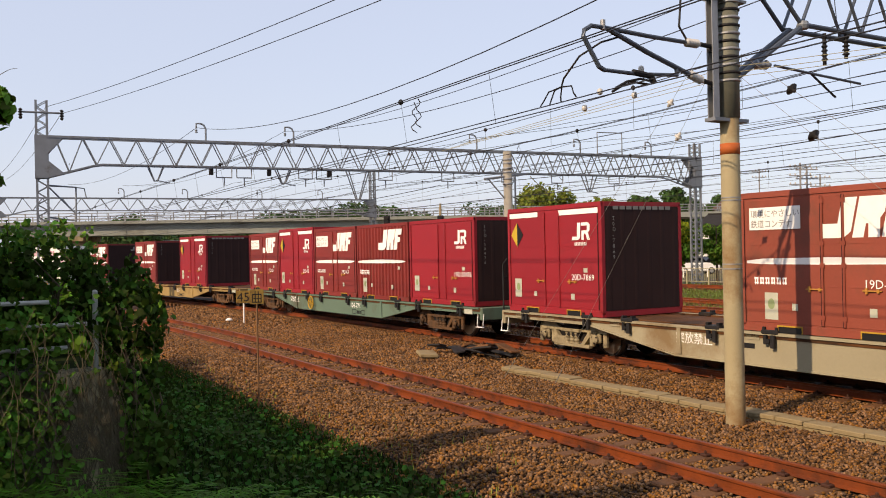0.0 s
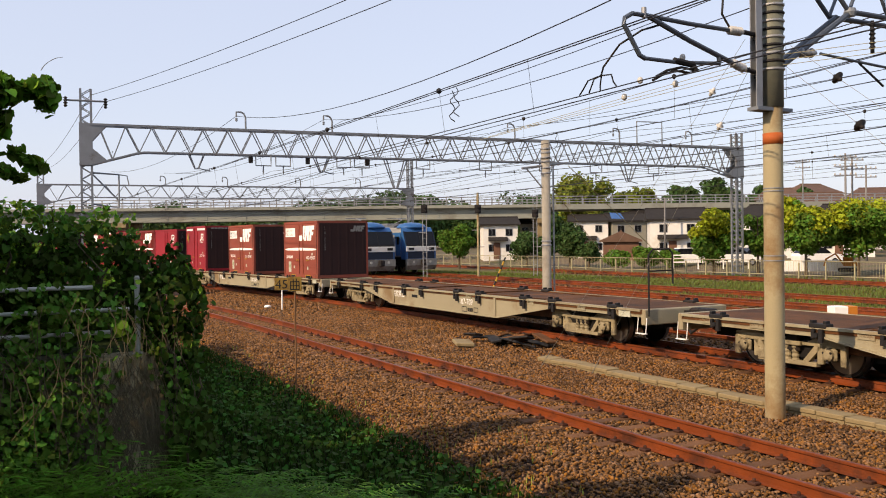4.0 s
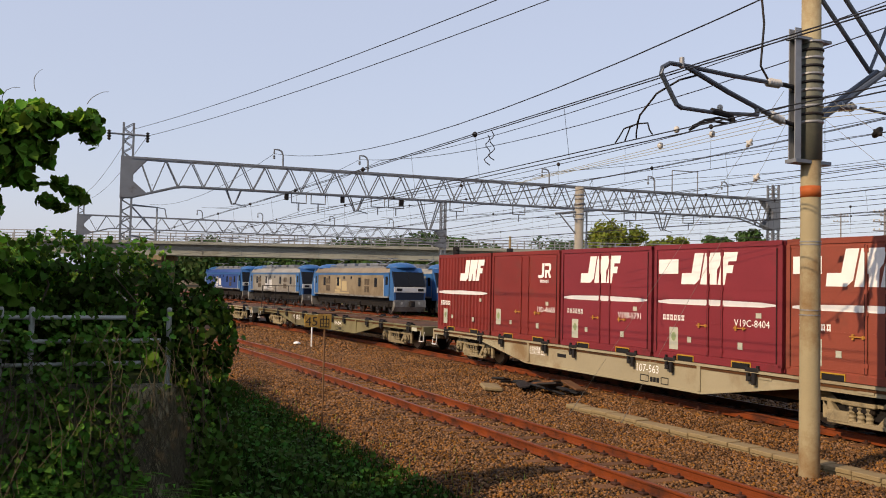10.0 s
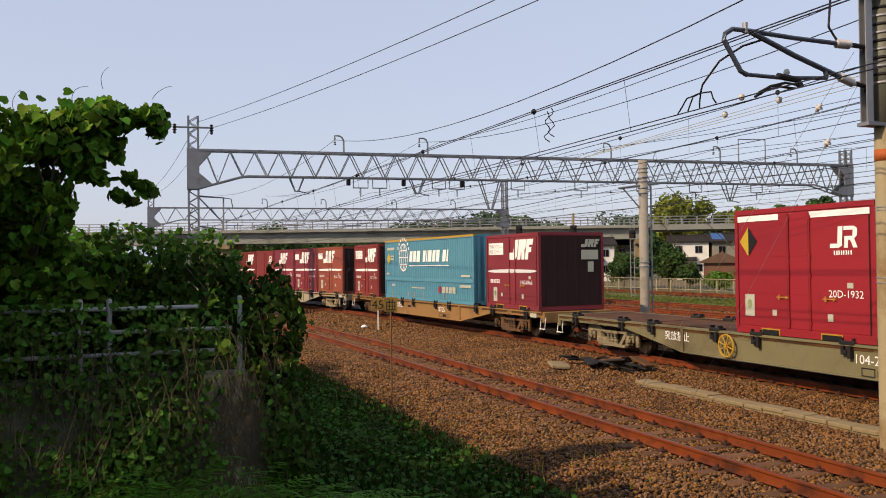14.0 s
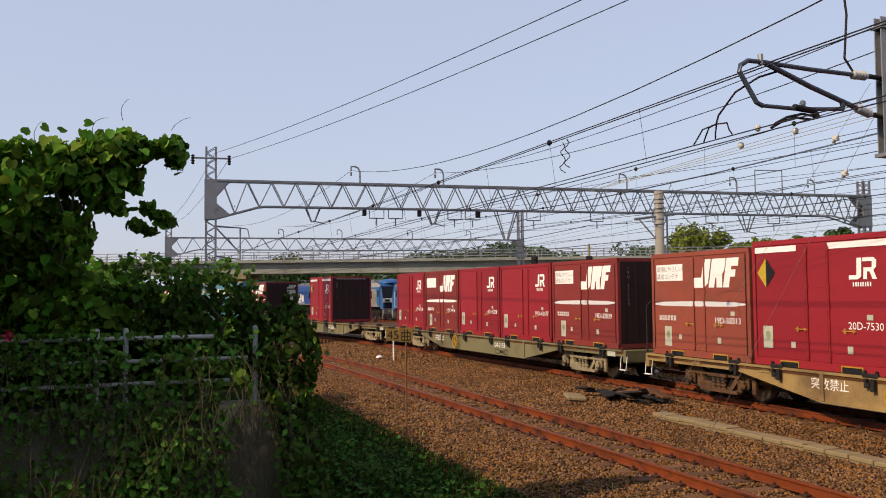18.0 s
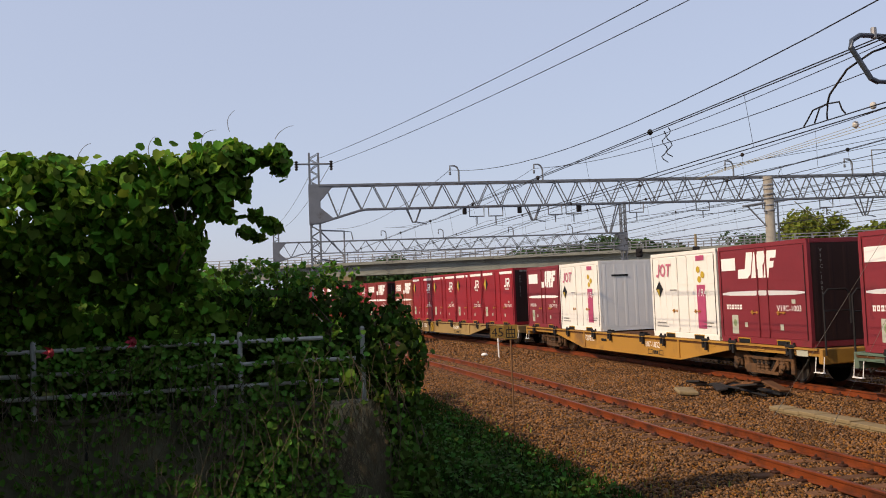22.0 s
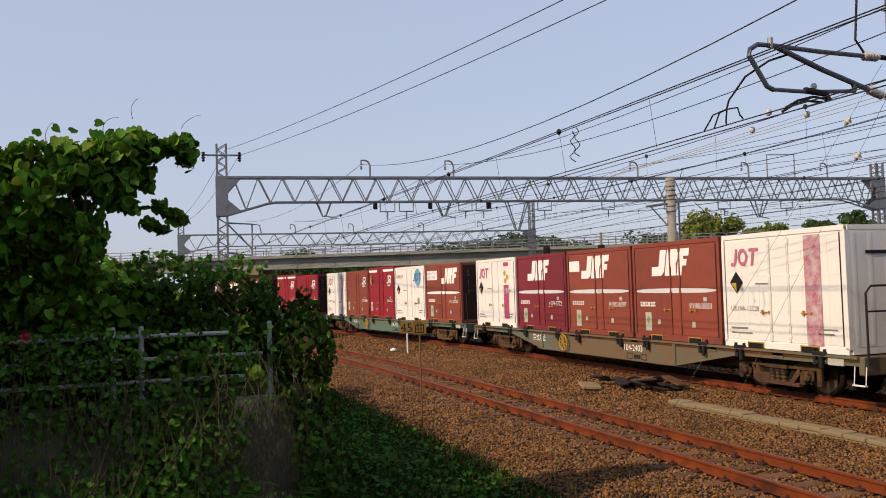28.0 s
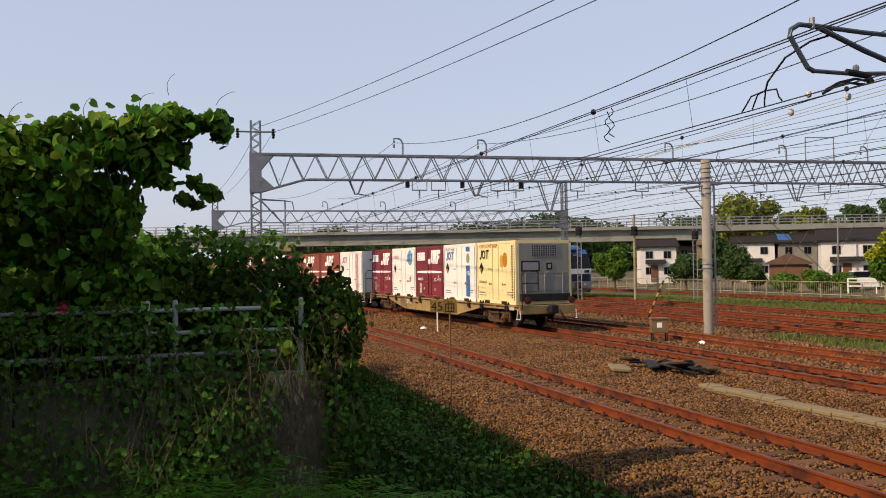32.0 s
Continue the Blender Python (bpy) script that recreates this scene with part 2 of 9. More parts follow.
    def flat(self, poly, y):
        """A polygon of paint in the plane y (x, z rows)."""
        return self.quadmesh([(p[0], y, p[1]) for p in poly], [tuple(range(len(poly)))])

    def mesh(self, name, mats, smooth=False):
        me = bpy.data.meshes.new(name)
        me.from_pydata(self.v, [], self.f)
        for m in (mats if isinstance(mats, (list, tuple)) else [mats]):
            me.materials.append(m)
        if any(self.mi):
            me.polygons.foreach_set("material_index", self.mi)
        if smooth:
            me.polygons.foreach_set("use_smooth", [True] * len(self.f))
        me.update()
        return me


def empty(name, m=None, parent=None):
    e = new(name)
    e.empty_display_size = 0.3
    if m is not None:
        e.matrix_world = m
    if parent is not None:
        e.parent = parent
    return e


def part(name, data, mat, parent, label="", m=None, smooth=False):
    """A Builder or a mesh as one object under its thing."""
    me = data.mesh(name, mat, smooth) if isinstance(data, Builder) else data
    ob = new(name, me)
    ob.parent = parent
    if m is not None:
        ob.matrix_basis = m
    if label:
        ob["label"] = label
    return ob


def thing(name, data, mat, label, category, group="", kind="", m=None, smooth=False):
    me = data.mesh(name, mat, smooth) if isinstance(data, Builder) else data
    ob = new(name, me)
    if m is not None:
        ob.matrix_basis = m
    return tagged(ob, label, category, group, kind)


# ---- the plan: s runs along the line, o across it from the camera ----
S0, RAD, OC = 26.0, 200.0, 12.82 - 200.0


def place(s, o, z=0.0):
    if s <= S0:
        return U * s + N * o + Vector((0, 0, z))
    th = (s - S0) / RAD
    r = o - OC
    return U * (S0 + r * math.sin(th)) + N * (OC + r * math.cos(th)) + Vector((0, 0, z))


def flatp(s, o, z=0.0):
    """The same with no curve."""
    return U * s + N * o + Vector((0, 0, z))


def heading(s):
    return 90 + math.degrees(PHI) + (math.degrees((s - S0) / RAD) if s > S0 else 0.0)


LINE_TURN = 90 + math.degrees(PHI)


# ---- ground ----
def smooth(a, b, x):
    t = min(1, max(0, (x - a) / (b - a)))
    return t * t * (3 - 2 * t)


def hgt(s, o):
    z = -0.19
    z += 0.09 * (smooth(11.6, 12.6, o) - smooth(19.5, 21, o))
    z -= 0.27 * (1 - smooth(4.6, 6.4, o))
    z += 0.85 * (1 - smooth(0.5, 4.6, o)) * (1 - smooth(8.0, 9.7, s))
    z += 0.85 * (1 - smooth(0.8, 3.4, math.hypot(s * 0.75, o)))
    if s > 10.0 and o < 1.6:
        z = 1.36 + 0.1 * smooth(12, 20, s)
    elif s > 10.0 and o < 5.2:
        k = 1 - smooth(1.6, 4.8, o)
        z += 0.9 * k * smooth(10, 14, s)
    if o > 50:
        z += 0.35 * smooth(50, 60, o)
    return z


def steps(*runs):
    out = []
    for a, b, d in runs:
        x = a
        while x < b - 1e-6:
            out.append(x)
            x += d
    return out + [runs[-1][1]]


def make_ground():
    ss = steps((-2500, -500, 500), (-500, -60, 55), (-60, -4, 4), (-4, 9.6, 0.4)) + [9.94, 10.02] + steps((10.4, 30, 0.6), (30, 70, 4), (70, 250, 20), (250, 2650, 300))
    oo = steps((-2500, -500, 500), (-500, -40, 40), (-40, -4, 3), (-4, 1.4, 0.4)) + [1.56, 1.64] + steps((2.0, 16, 0.4), (16, 34, 1.5), (34, 64, 2), (64, 200, 15), (200, 2600, 300))
    b = Builder()
    vs = []
    for s in ss:
        for o in oo:
            p = flatp(s, o, hgt(s, o))
            w = 0.05 * noise.noise((p.x * 0.8, p.y * 0.8, 0)) if o < 5.0 or o > 33 else 0.015 * noise.noise((p.x * 2, p.y * 2, 3))
            vs.append((p.x, p.y, p.z + w))
    k = len(oo)
    for i in range(len(ss) - 1):
        for j in range(k - 1):
            s, o = (ss[i] + ss[i + 1]) / 2, (oo[j] + oo[j + 1]) / 2
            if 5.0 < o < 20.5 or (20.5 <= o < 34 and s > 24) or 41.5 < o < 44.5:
                # index 1 runs on under the train, its shade in the colour too
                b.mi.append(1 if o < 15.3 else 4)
            elif 20 < o < 46:
                b.mi.append(2)
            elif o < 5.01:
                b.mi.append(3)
            else:
                b.mi.append(0)
            b.f.append((i * k + j, (i + 1) * k + j, (i + 1) * k + j + 1, i * k + j + 1))
    b.v = vs
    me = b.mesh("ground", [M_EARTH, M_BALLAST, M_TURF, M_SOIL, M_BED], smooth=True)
    ob = new("ground", me)
    return tagged(ob, "brown ballast, bare earth and rough grass along the railway", "ground", kind="structure")


M_TURF = material("rough turf", (0.15, 0.135, 0.035), 0.95, var=0.4, scale=0.5, grain=15, bump=0.6, dirt=(0.20, 0.13, 0.06), dirt_amount=0.5)
# very low colour that carries part of the bank's shade
M_SOIL = material("shade-dark weedy soil", (0.022, 0.034, 0.010), 1.0, spec=0.03, var=0.4, scale=1.0, grain=20, bump=0.7)


def np_mesh(name, verts, tris, mat):
    me = bpy.data.meshes.new(name)
    me.vertices.add(len(verts))
    me.vertices.foreach_set("co", np.ascontiguousarray(verts, dtype=np.float32).ravel())
    nf, k = tris.shape
    me.loops.add(nf * k)
    me.loops.foreach_set("vertex_index", np.ascontiguousarray(tris, dtype=np.int32).ravel())
    me.polygons.add(nf)
    me.polygons.foreach_set("loop_start", np.arange(0, nf * k, k, dtype=np.int32))
    me.polygons.foreach_set("loop_total", np.full(nf, k, dtype=np.int32))
    for m in (mat if isinstance(mat, (list, tuple)) else [mat]):
        me.materials.append(m)
    me.update()
    me.validate()
    return me


def scatter(templ, tris, pos, size, rng, flat_z=1.0, yaw_only=False):
    """Copies of a small template at the places pos, turned at random, as plain arrays."""
    n = len(pos)
    q = rng.normal(size=(n, 4))
    if yaw_only:
        q[:, 1:3] = 0
    q /= np.linalg.norm(q, axis=1)[:, None]
    w, x, y, z = q.T
    R = np.stack([1 - 2 * (y * y + z * z), 2 * (x * y - z * w), 2 * (x * z + y * w), 2 * (x * y + z * w), 1 - 2 * (x * x + z * z), 2 * (y * z - x * w),
                  2 * (x * z - y * w), 2 * (y * z + x * w), 1 - 2 * (x * x + y * y)], 1).reshape(n, 3, 3)
    v = np.einsum("nij,kj->nki", R, templ) * size[:, None, None]
    v[:, :, 2] *= flat_z
    v += pos[:, None, :]
    t = tris[None] + (np.arange(n) * len(templ))[:, None, None]
    return v.reshape(-1, 3), t.reshape(-1, tris.shape[1])


OCTA = np.array([(1, 0, 0), (-0.9, 0.15, 0), (0.1, 0.75, 0.1), (-0.05, -0.8, 0), (0.1, 0.1, 0.7), (0, -0.1, -0.65), (0.6, 0.5, 0.45), (-0.6, -0.45, 0.4)])
OCTA_T = np.array([(0, 6, 4), (0, 2, 6), (6, 2, 4), (2, 1, 4), (1, 7, 4), (1, 3, 7), (7, 3, 4), (3, 0, 4), (2, 0, 5), (1, 2, 5), (3, 1, 5), (0, 3, 5)])


CHIP = np.array([(1, 0.1, 0), (-0.95, -0.1, 0.1), (0.1, 0.8, -0.1), (-0.1, -0.75, 0.1), (0.25, 0.05, 0.7), (-0.1, 0.0, -0.65)])
CHIP_T = np.array([(0, 2, 4), (2, 1, 4), (1, 3, 4), (3, 0, 4), (2, 0, 5), (1, 2, 5), (3, 1, 5), (0, 3, 5)])


def make_stones():
    """Loose stone over the beds of the tracks; the stretch beside and behind the viewpoint stays bare bed."""
    rng = np.random.default_rng(5)
    parts = []
    for s0, s1, o0, o1, per, size, templ, tt in ((3.5, 16, 5.1, 13.4, 860, 0.034, OCTA, OCTA_T), (16, 32, 5.0, 13.4, 430, 0.045, CHIP, CHIP_T), (32, 48, 5, 13.4, 130, 0.070, CHIP, CHIP_T), (14, 46, 15.2, 20.3, 100, 0.070, CHIP, CHIP_T), (24, 46, 20.5, 33, 36, 0.080, CHIP, CHIP_T)):
        n = int((s1 - s0) * (o1 - o0) * per)
        s = rng.uniform(s0, s1, n)
        o = rng.uniform(o0, o1, n)
        edge = o0 + 0.9 * rng.random(n) ** 2
        off = np.abs(o - 8.2)
        ph = (s / 0.6) % 1.0
        on_sleeper = (off < 1.02) & (np.abs(ph - 0.5) < 0.17) & (rng.random(n) < 0.86)
        on_rail = np.abs(off - 0.566) < 0.055
        trough = (np.abs(o - 11.3) < 0.19) & (s < 16.6)
        beside = (0.863 * o - 0.505 * s) > 0.57 * (0.505 * o + 0.863 * s) + 0.4
        keep = ~on_sleeper & ~on_rail & ~trough & ~beside & (o > edge)
        s, o = s[keep], o[keep]
        z = np.array([hgt(a, b) for a, b in zip(s, o)]) + rng.uniform(-0.018, 0.030, len(s))
        pts = np.array([place(a, b, c) for a, b, c in zip(s, o, z)])
        parts.append(scatter(templ, tt, pts, size * rng.uniform(0.6, 1.25, len(s)), rng, 0.85))
    k, vs, tt = 0, [], []
    for v, t in parts:
        vs.append(v)
        tt.append(t + k)
        k += len(v)
    ob = new("ballast_stones", np_mesh("ballast_stones", np.concatenate(vs), np.concatenate(tt), M_STONE))
    return tagged(ob, "loose orange-brown crushed stone ballast round the tracks", "ballast", kind="stuff")


# ---- tracks ----
RAIL_PROFILE = [(-0.055, -0.15), (0.055, -0.15), (0.055, -0.14), (0.012, -0.12), (0.009, -0.045), (0.032, -0.035), (0.032, -0.008), (0.024, 0), (-0.024, 0), (-0.032, -0.008), (-0.032, -0.035), (-0.009, -0.045), (-0.012, -0.12), (-0.055, -0.14)]


def rail_mesh(name, ss, where, o, z):
    b = Builder()
    k = len(RAIL_PROFILE)
    vs = []
    for s in ss:
        for y, h in RAIL_PROFILE:
            p = where(s, o + y, z + h)
            vs.append(tuple(p))
    fs = []
    for i in range(len(ss) - 1):
        for j in range(k):
            jj = (j + 1) % k
            fs.append((i * k + j, i * k + jj, (i + 1) * k + jj, (i + 1) * k + j))
            b.mi.append(1 if j in (6, 7, 8) else 0)
    b.v, b.f = vs, fs
    return b.mesh(name, [M_RAIL, M_RAILTOP])


def sleeper_mesh():
    b = Builder()
    b.bevel_box(-0.11, 0.11, -1.02, 1.02, -0.16, 0.0, 0.015)
    return b.mesh("sleeper", M_SLEEPER)


def clip_mesh():
    b = Builder()
    b.bevel_box(-0.06, 0.06, -0.05, 0.05, 0, 0.035, 0.008)
    b.lathe([(0.022, 0.03), (0.022, 0.06), (0.014, 0.075)], (0.0, 0, 0), "z", 6)
    return b.mesh("rail_clip", M_CLIP)


SLEEPER = sleeper_mesh()
CLIP = clip_mesh()


def track(name, o, z, s0, s1, where, turn, sl0, sl1, clips=(0, 0), step=3.0):
    root = tagged(empty(name), "rusty narrow-gauge railway track on wooden sleepers", "railway track", kind="structure")
    ss = steps((s0, s1, step))
    for side in (-1, 1):
        part("rail", rail_mesh("rail", ss, where, o + side * 0.566, z), None, root, "rust-red steel rail")
    n0, n1 = int(sl0 / 0.6), int(sl1 / 0.6)
    for i in range(n0, n1):
        s = (i + 0.5) * 0.6
        p = where(s, o, z - 0.155)
        a = turn(s)
        m = pose(p.x, p.y, p.z, 0, 0, a)
        sl = part("sleeper", SLEEPER, None, root, m=m)
        if clips[0] < s < clips[1]:
            for side in (-1, 1):
                for k in (-1, 1):
                    part("rail_clip", CLIP, None, sl, m=pose(0, side * 0.566 + k * 0.105, 0.0))
    return root


straight_turn = lambda s: LINE_TURN
make_ground()
track("railway_track_1", 8.2, 0.0, -40, 120, place, heading, 3, 60, (4, 26))
track("railway_track_2", 14.05, 0.1, -60, 160, place, heading, 6, 60, (6, 26))


def siding(o, ang, s_ref):
    """A straight siding that swings off by ang degrees past s_ref."""
    t = math.tan(radians(ang))
    return lambda s, oo, z=0.0: flatp(s, oo - max(0, s - s_ref) * t, z)


track("railway_track_3", 17.5, 0.06, -60, 130, siding(0, 2.0, 30), straight_turn, 10, 45)
track("railway_track_4", 23.6, 0.05, -40, 200, siding(0, 3.4, 50), straight_turn, 24, 55)
track("railway_track_5", 27.2, 0.05, -40, 220, siding(0, 3.4, 52), straight_turn, 24, 60)
track("railway_track_6", 31.6, 0.05, 10, 220, siding(0, 3.0, 60), straight_turn, 26, 60)
track("railway_track_7", 43.0, 0.05, -40, 220, siding(0, 0, 60), straight_turn, 20, 60)


# ---- cable trough between the tracks ----
def cable_trough():
    root = tagged(empty("cable_trough"), "row of pale concrete cable trough lids between the tracks", "cable trough", kind="structure")
    b = Builder()
    b.bevel_box(-0.245, 0.245, -0.17, 0.17, -0.03, 0.045, 0.012)
    b.box(-0.245, 0.245, -0.15, 0.15, -0.16, -0.029)
    lid = b.mesh("lid", M_CONC)
    rng = random.Random(3)
    for i in range(29):
        s = 2.25 + i * 0.5
        p = flatp(s, 11.3, -0.105 + rng.uniform(-0.02, 0.012))
        part("lid", lid, None, root, m=pose(p.x, p.y, p.z, rng.uniform(-3, 1), rng.uniform(-1.2, 1.2), LINE_TURN + rng.uniform(-2, 2)))
    return root


cable_trough()


# ---- lattice masts and portal beams ----
def bar(b, p, q, r=0.035):
    b.tube([p, q], r, 4)


def lattice_mast(parent, base, z0, z1, w, name="mast", step=0.31, tilt=0.0):
    """Four angle corners and zigzag lacing, in the parent's space; the corners and each face's lacing are parts."""
    x, y = base
    h = w / 2
    for sx in (-h, h):
        for sy in (-h, h):
            b = Builder()
            b.box(x + sx - 0.055, x + sx + 0.055, y + sy - 0.055, y + sy + 0.055, z0, z1)
            part("corner_post", b, M_STEEL, parent, "grey steel angle corner post")
    n = int((z1 - z0) / step)
    for f in range(4):
        for i in range(n):
            b = Builder()
            za, zb = z0 + i * step, z0 + (i + 1) * step
            a, c = (-h, h) if i % 2 == 0 else (h, -h)
            if f < 2:
                sy = (-h, h)[f]
                bar(b, (x + a, y + sy, za), (x + c, y + sy, zb), 0.030)
            else:
                sx = (-h, h)[f - 2]
                bar(b, (x + sx, y + a, za), (x + sx, y + c, zb), 0.030)
            part("lacing", b, M_STEEL, parent)


def portal(name, p_left, p_right, z_top, depth, mast_tops, bay, label, mast_w=0.50):
    """A portal: local x from the left mast to the right one."""
    d = p_right - p_left
    L = d.length
    a = math.degrees(math.atan2(d.y, d.x))
    root = tagged(empty(name, pose(p_left.x, p_left.y, 0, 0, 0, a)), label, "catenary gantry")
    lattice_mast(root, (0, 0), -0.2, mast_tops[0], mast_w)
    lattice_mast(root, (L, 0), -0.2, mast_tops[1], mast_w)
    w = 0.32
    for y in (-w, w):
        b = Builder()
        b.box(0.2, L - 0.2, y - 0.05, y + 0.05, z_top - 0.11, z_top)
        part("top_chord", b, M_STEEL, root)
        b = Builder()
        z_b = z_top - depth
        b.tube([(0.3, y, z_b - 0.68), (2.45, y, z_b - 0.06), (2.85, y, z_b), (L - 2.85, y, z_b), (L - 2.45, y, z_b - 0.06), (L - 0.3, y, z_b - 0.68)], 0.055, 4)
        part("bottom_chord", b, M_STEEL, root)
    n = int((L - 1.2) / bay)
    bay = (L - 1.2) / n
    z_t, z_b = z_top - 0.06, z_top - depth
    for i in range(n):
        x0 = 0.6 + i * bay
        for y in (-w, w):
            xb = x0 + bay / 2
            drop = 0.29 * max(0, 2.65 - xb, xb - L + 2.65)
            b = Builder()
            bar(b, (x0, y, z_t), (x0 + bay / 2, y, z_b - drop), 0.038)
            part("brace", b, M_STEEL, root)
            b = Builder()
            bar(b, (x0 + bay / 2, y, z_b - drop), (x0 + bay, y, z_t), 0.038)
            part("brace", b, M_STEEL, root)
        b = Builder()
        bar(b, (x0, -w, z_t), (x0 + bay, w, z_t), 0.022)
        part("cross_brace", b, M_STEEL, root)
        b = Builder()
        bar(b, (x0 + bay / 2, -w, z_b), (x0 + bay / 2, w, z_b), 0.022)
        part("cross_brace", b, M_STEEL, root)
    for x, sgn in ((0, 1), (L, -1)):
        for y in (-w - 0.01, w + 0.01):
            b = Builder()
            b.prism([(x - 0.34 * sgn, z_top + 0.02), (x + 1.05 * sgn, z_top - 0.02), (x + 0.27 * sgn, z_top - 0.92), (x + 0.27 * sgn, z_b + 0.15), (x + 0.98 * sgn, z_b - 0.46), (x + 0.27 * sgn, z_b - 0.74), (x - 0.34 * sgn, z_b - 0.76)], "y", y - 0.012, y + 0.012)
            part("gusset_plate", b, M_STEEL, root, "flat grey gusset plate")
    return root, L


def hook(root, x, z, h=0.95, w=0.5):
    b = Builder()
    b.tube([(x + w / 2, 0, z), (x + w / 2, 0, z + h * 0.7), (x + w * 0.3, 0, z + h * 0.92), (x, 0, z + h), (x - w / 2, 0, z + h), (x - w / 2, 0, z + h * 0.72)], 0.05, 6)
    b.lathe([(0.05, 0), (0.075, 0.05), (0.05, 0.1), (0.075, 0.15), (0.05, 0.2)], (x - w / 2, 0, z + h * 0.45), "z", 8)
    part("feeder_hook", b, M_STEEL, root, "curved steel feeder bracket")


def drop_frame(root, x, z, w, h=0.55):
    b = Builder()
    b.tube([(x - w / 2, 0, z), (x - w / 2, 0, z - h), (x + w / 2, 0, z - h), (x + w / 2, 0, z)], 0.04, 4)
    b.tube([(x, 0, z - h), (x, 0, z - h - 0.45)], 0.035, 5)
    part("hanger_frame", b, M_STEEL, root, "steel drop frame under the beam")


def vee(root, x, z, w=0.9, h=1.3):
    b = Builder()
    for y in (-0.25, 0.25):
        b.tube([(x - w / 2, y, z), (x - 0.08, y * 0.4, z - h), (x + 0.08, y * 0.4, z - h), (x + w / 2, y, z)], 0.04, 4)
    b.tube([(x, 0, z - h + 0.05), (x + 0.7, 0, z - h - 0.1)], 0.03, 5)
    part("vee_hanger", b, M_STEEL, root, "steel V-shaped hanger")


G1L, G1R = flatp(48.2, 4.75), flatp(44.0, 46.6)
g1, L1 = portal("catenary_gantry", G1L, G1R, 8.88, 1.42, (10.65, 9.85), 1.31, "grey steel lattice portal gantry spanning the tracks")
for x in (7.9, 12.8, 24.5, 32.2, 38.0):
    hook(g1, x, 8.88)
for x, w in ((9.1, 0.84), (10.2, 0.82), (13.7, 0.8), (14.8, 0.9), (18.6, 0.86), (22.7, 0.82), (26.9, 0.85), (30.6, 0.85), (35.1, 0.85)):
    drop_frame(g1, x, 7.46, w)
for x, w, h in ((5.5, 0.8, 0.8), (12.4, 0.85, 0.85), (16.85, 1.3, 1.75), (33.1, 0.95, 1.1)):
    vee(g1, x, 7.46, w, h)
b = Builder()
b.tube([(33.8, 0, 8.85), (33.8, 0, 10.35), (35.8, 0, 10.38), (35.8, 0, 8.85)], 0.045, 5)
part("feeder_frame", b, M_STEEL, g1, "square steel frame above the beam")
for x in (8.4, 11.6, 15.1):
    b = Builder()
    b.bevel_box(x - 0.11, x + 0.11, -0.10, 0.10, 7.04, 7.40, 0.02)
    part("junction_case", b, M_DARK, g1, "small dark case under the beam")
# crossarm with insulators on the near mast, and the low bracket below the beam
b = Builder()
b.tube([(-0.98, -0.3, 10.02), (0.98, -0.3, 10.02)], 0.05, 6)
part("crossarm", b, M_STEEL, g1)
for x in (-0.95, 0.95):
    b = Builder()
    b.lathe([(0.04, -0.36), (0.10, -0.28), (0.05, -0.22), (0.12, -0.14), (0.05, -0.08), (0.12, 0.0), (0.05, 0.06), (0.11, 0.12), (0.03, 0.18)], (x, -0.3, 10.02), "z", 10)
    part("insulator", b, M_DARK, g1, "dark pin insulator")
b = Builder()
b.tube([(0.2, 0, 6.36), (1.55, 0, 6.28), (1.55, 0, 4.55), (0.2, 0, 4.75)], 0.055, 5)
b.tube([(0.25, 0, 6.3), (1.5, 0, 4.95)], 0.045, 5)
b.tube([(1.55, 0, 6.28), (1.95, 0, 6.22), (2.05, 0, 5.7)], 0.03, 5)
part("side_bracket", b, M_STEEL, g1, "steel bracket frame on the mast")

G2L, G2R = flatp(89.9, 4.8), flatp(86.0, 41.5)
g2, L2 = portal("catenary_gantry", G2L, G2R, 8.45, 1.25, (10.4, 11.6), 1.7, "distant grey steel lattice portal gantry over the yard")
for x in (11.0, 17.0, 24.5, 31.0):
    hook(g2, x, 8.45, 0.9)
for x, w in ((8, 1.6), (14, 1.8), (20, 1.8), (28, 1.8), (33, 1.6)):
    drop_frame(g2, x, 7.2, w)
for g in (g1, g2):
    g["group"] = "portal gantries over the tracks"


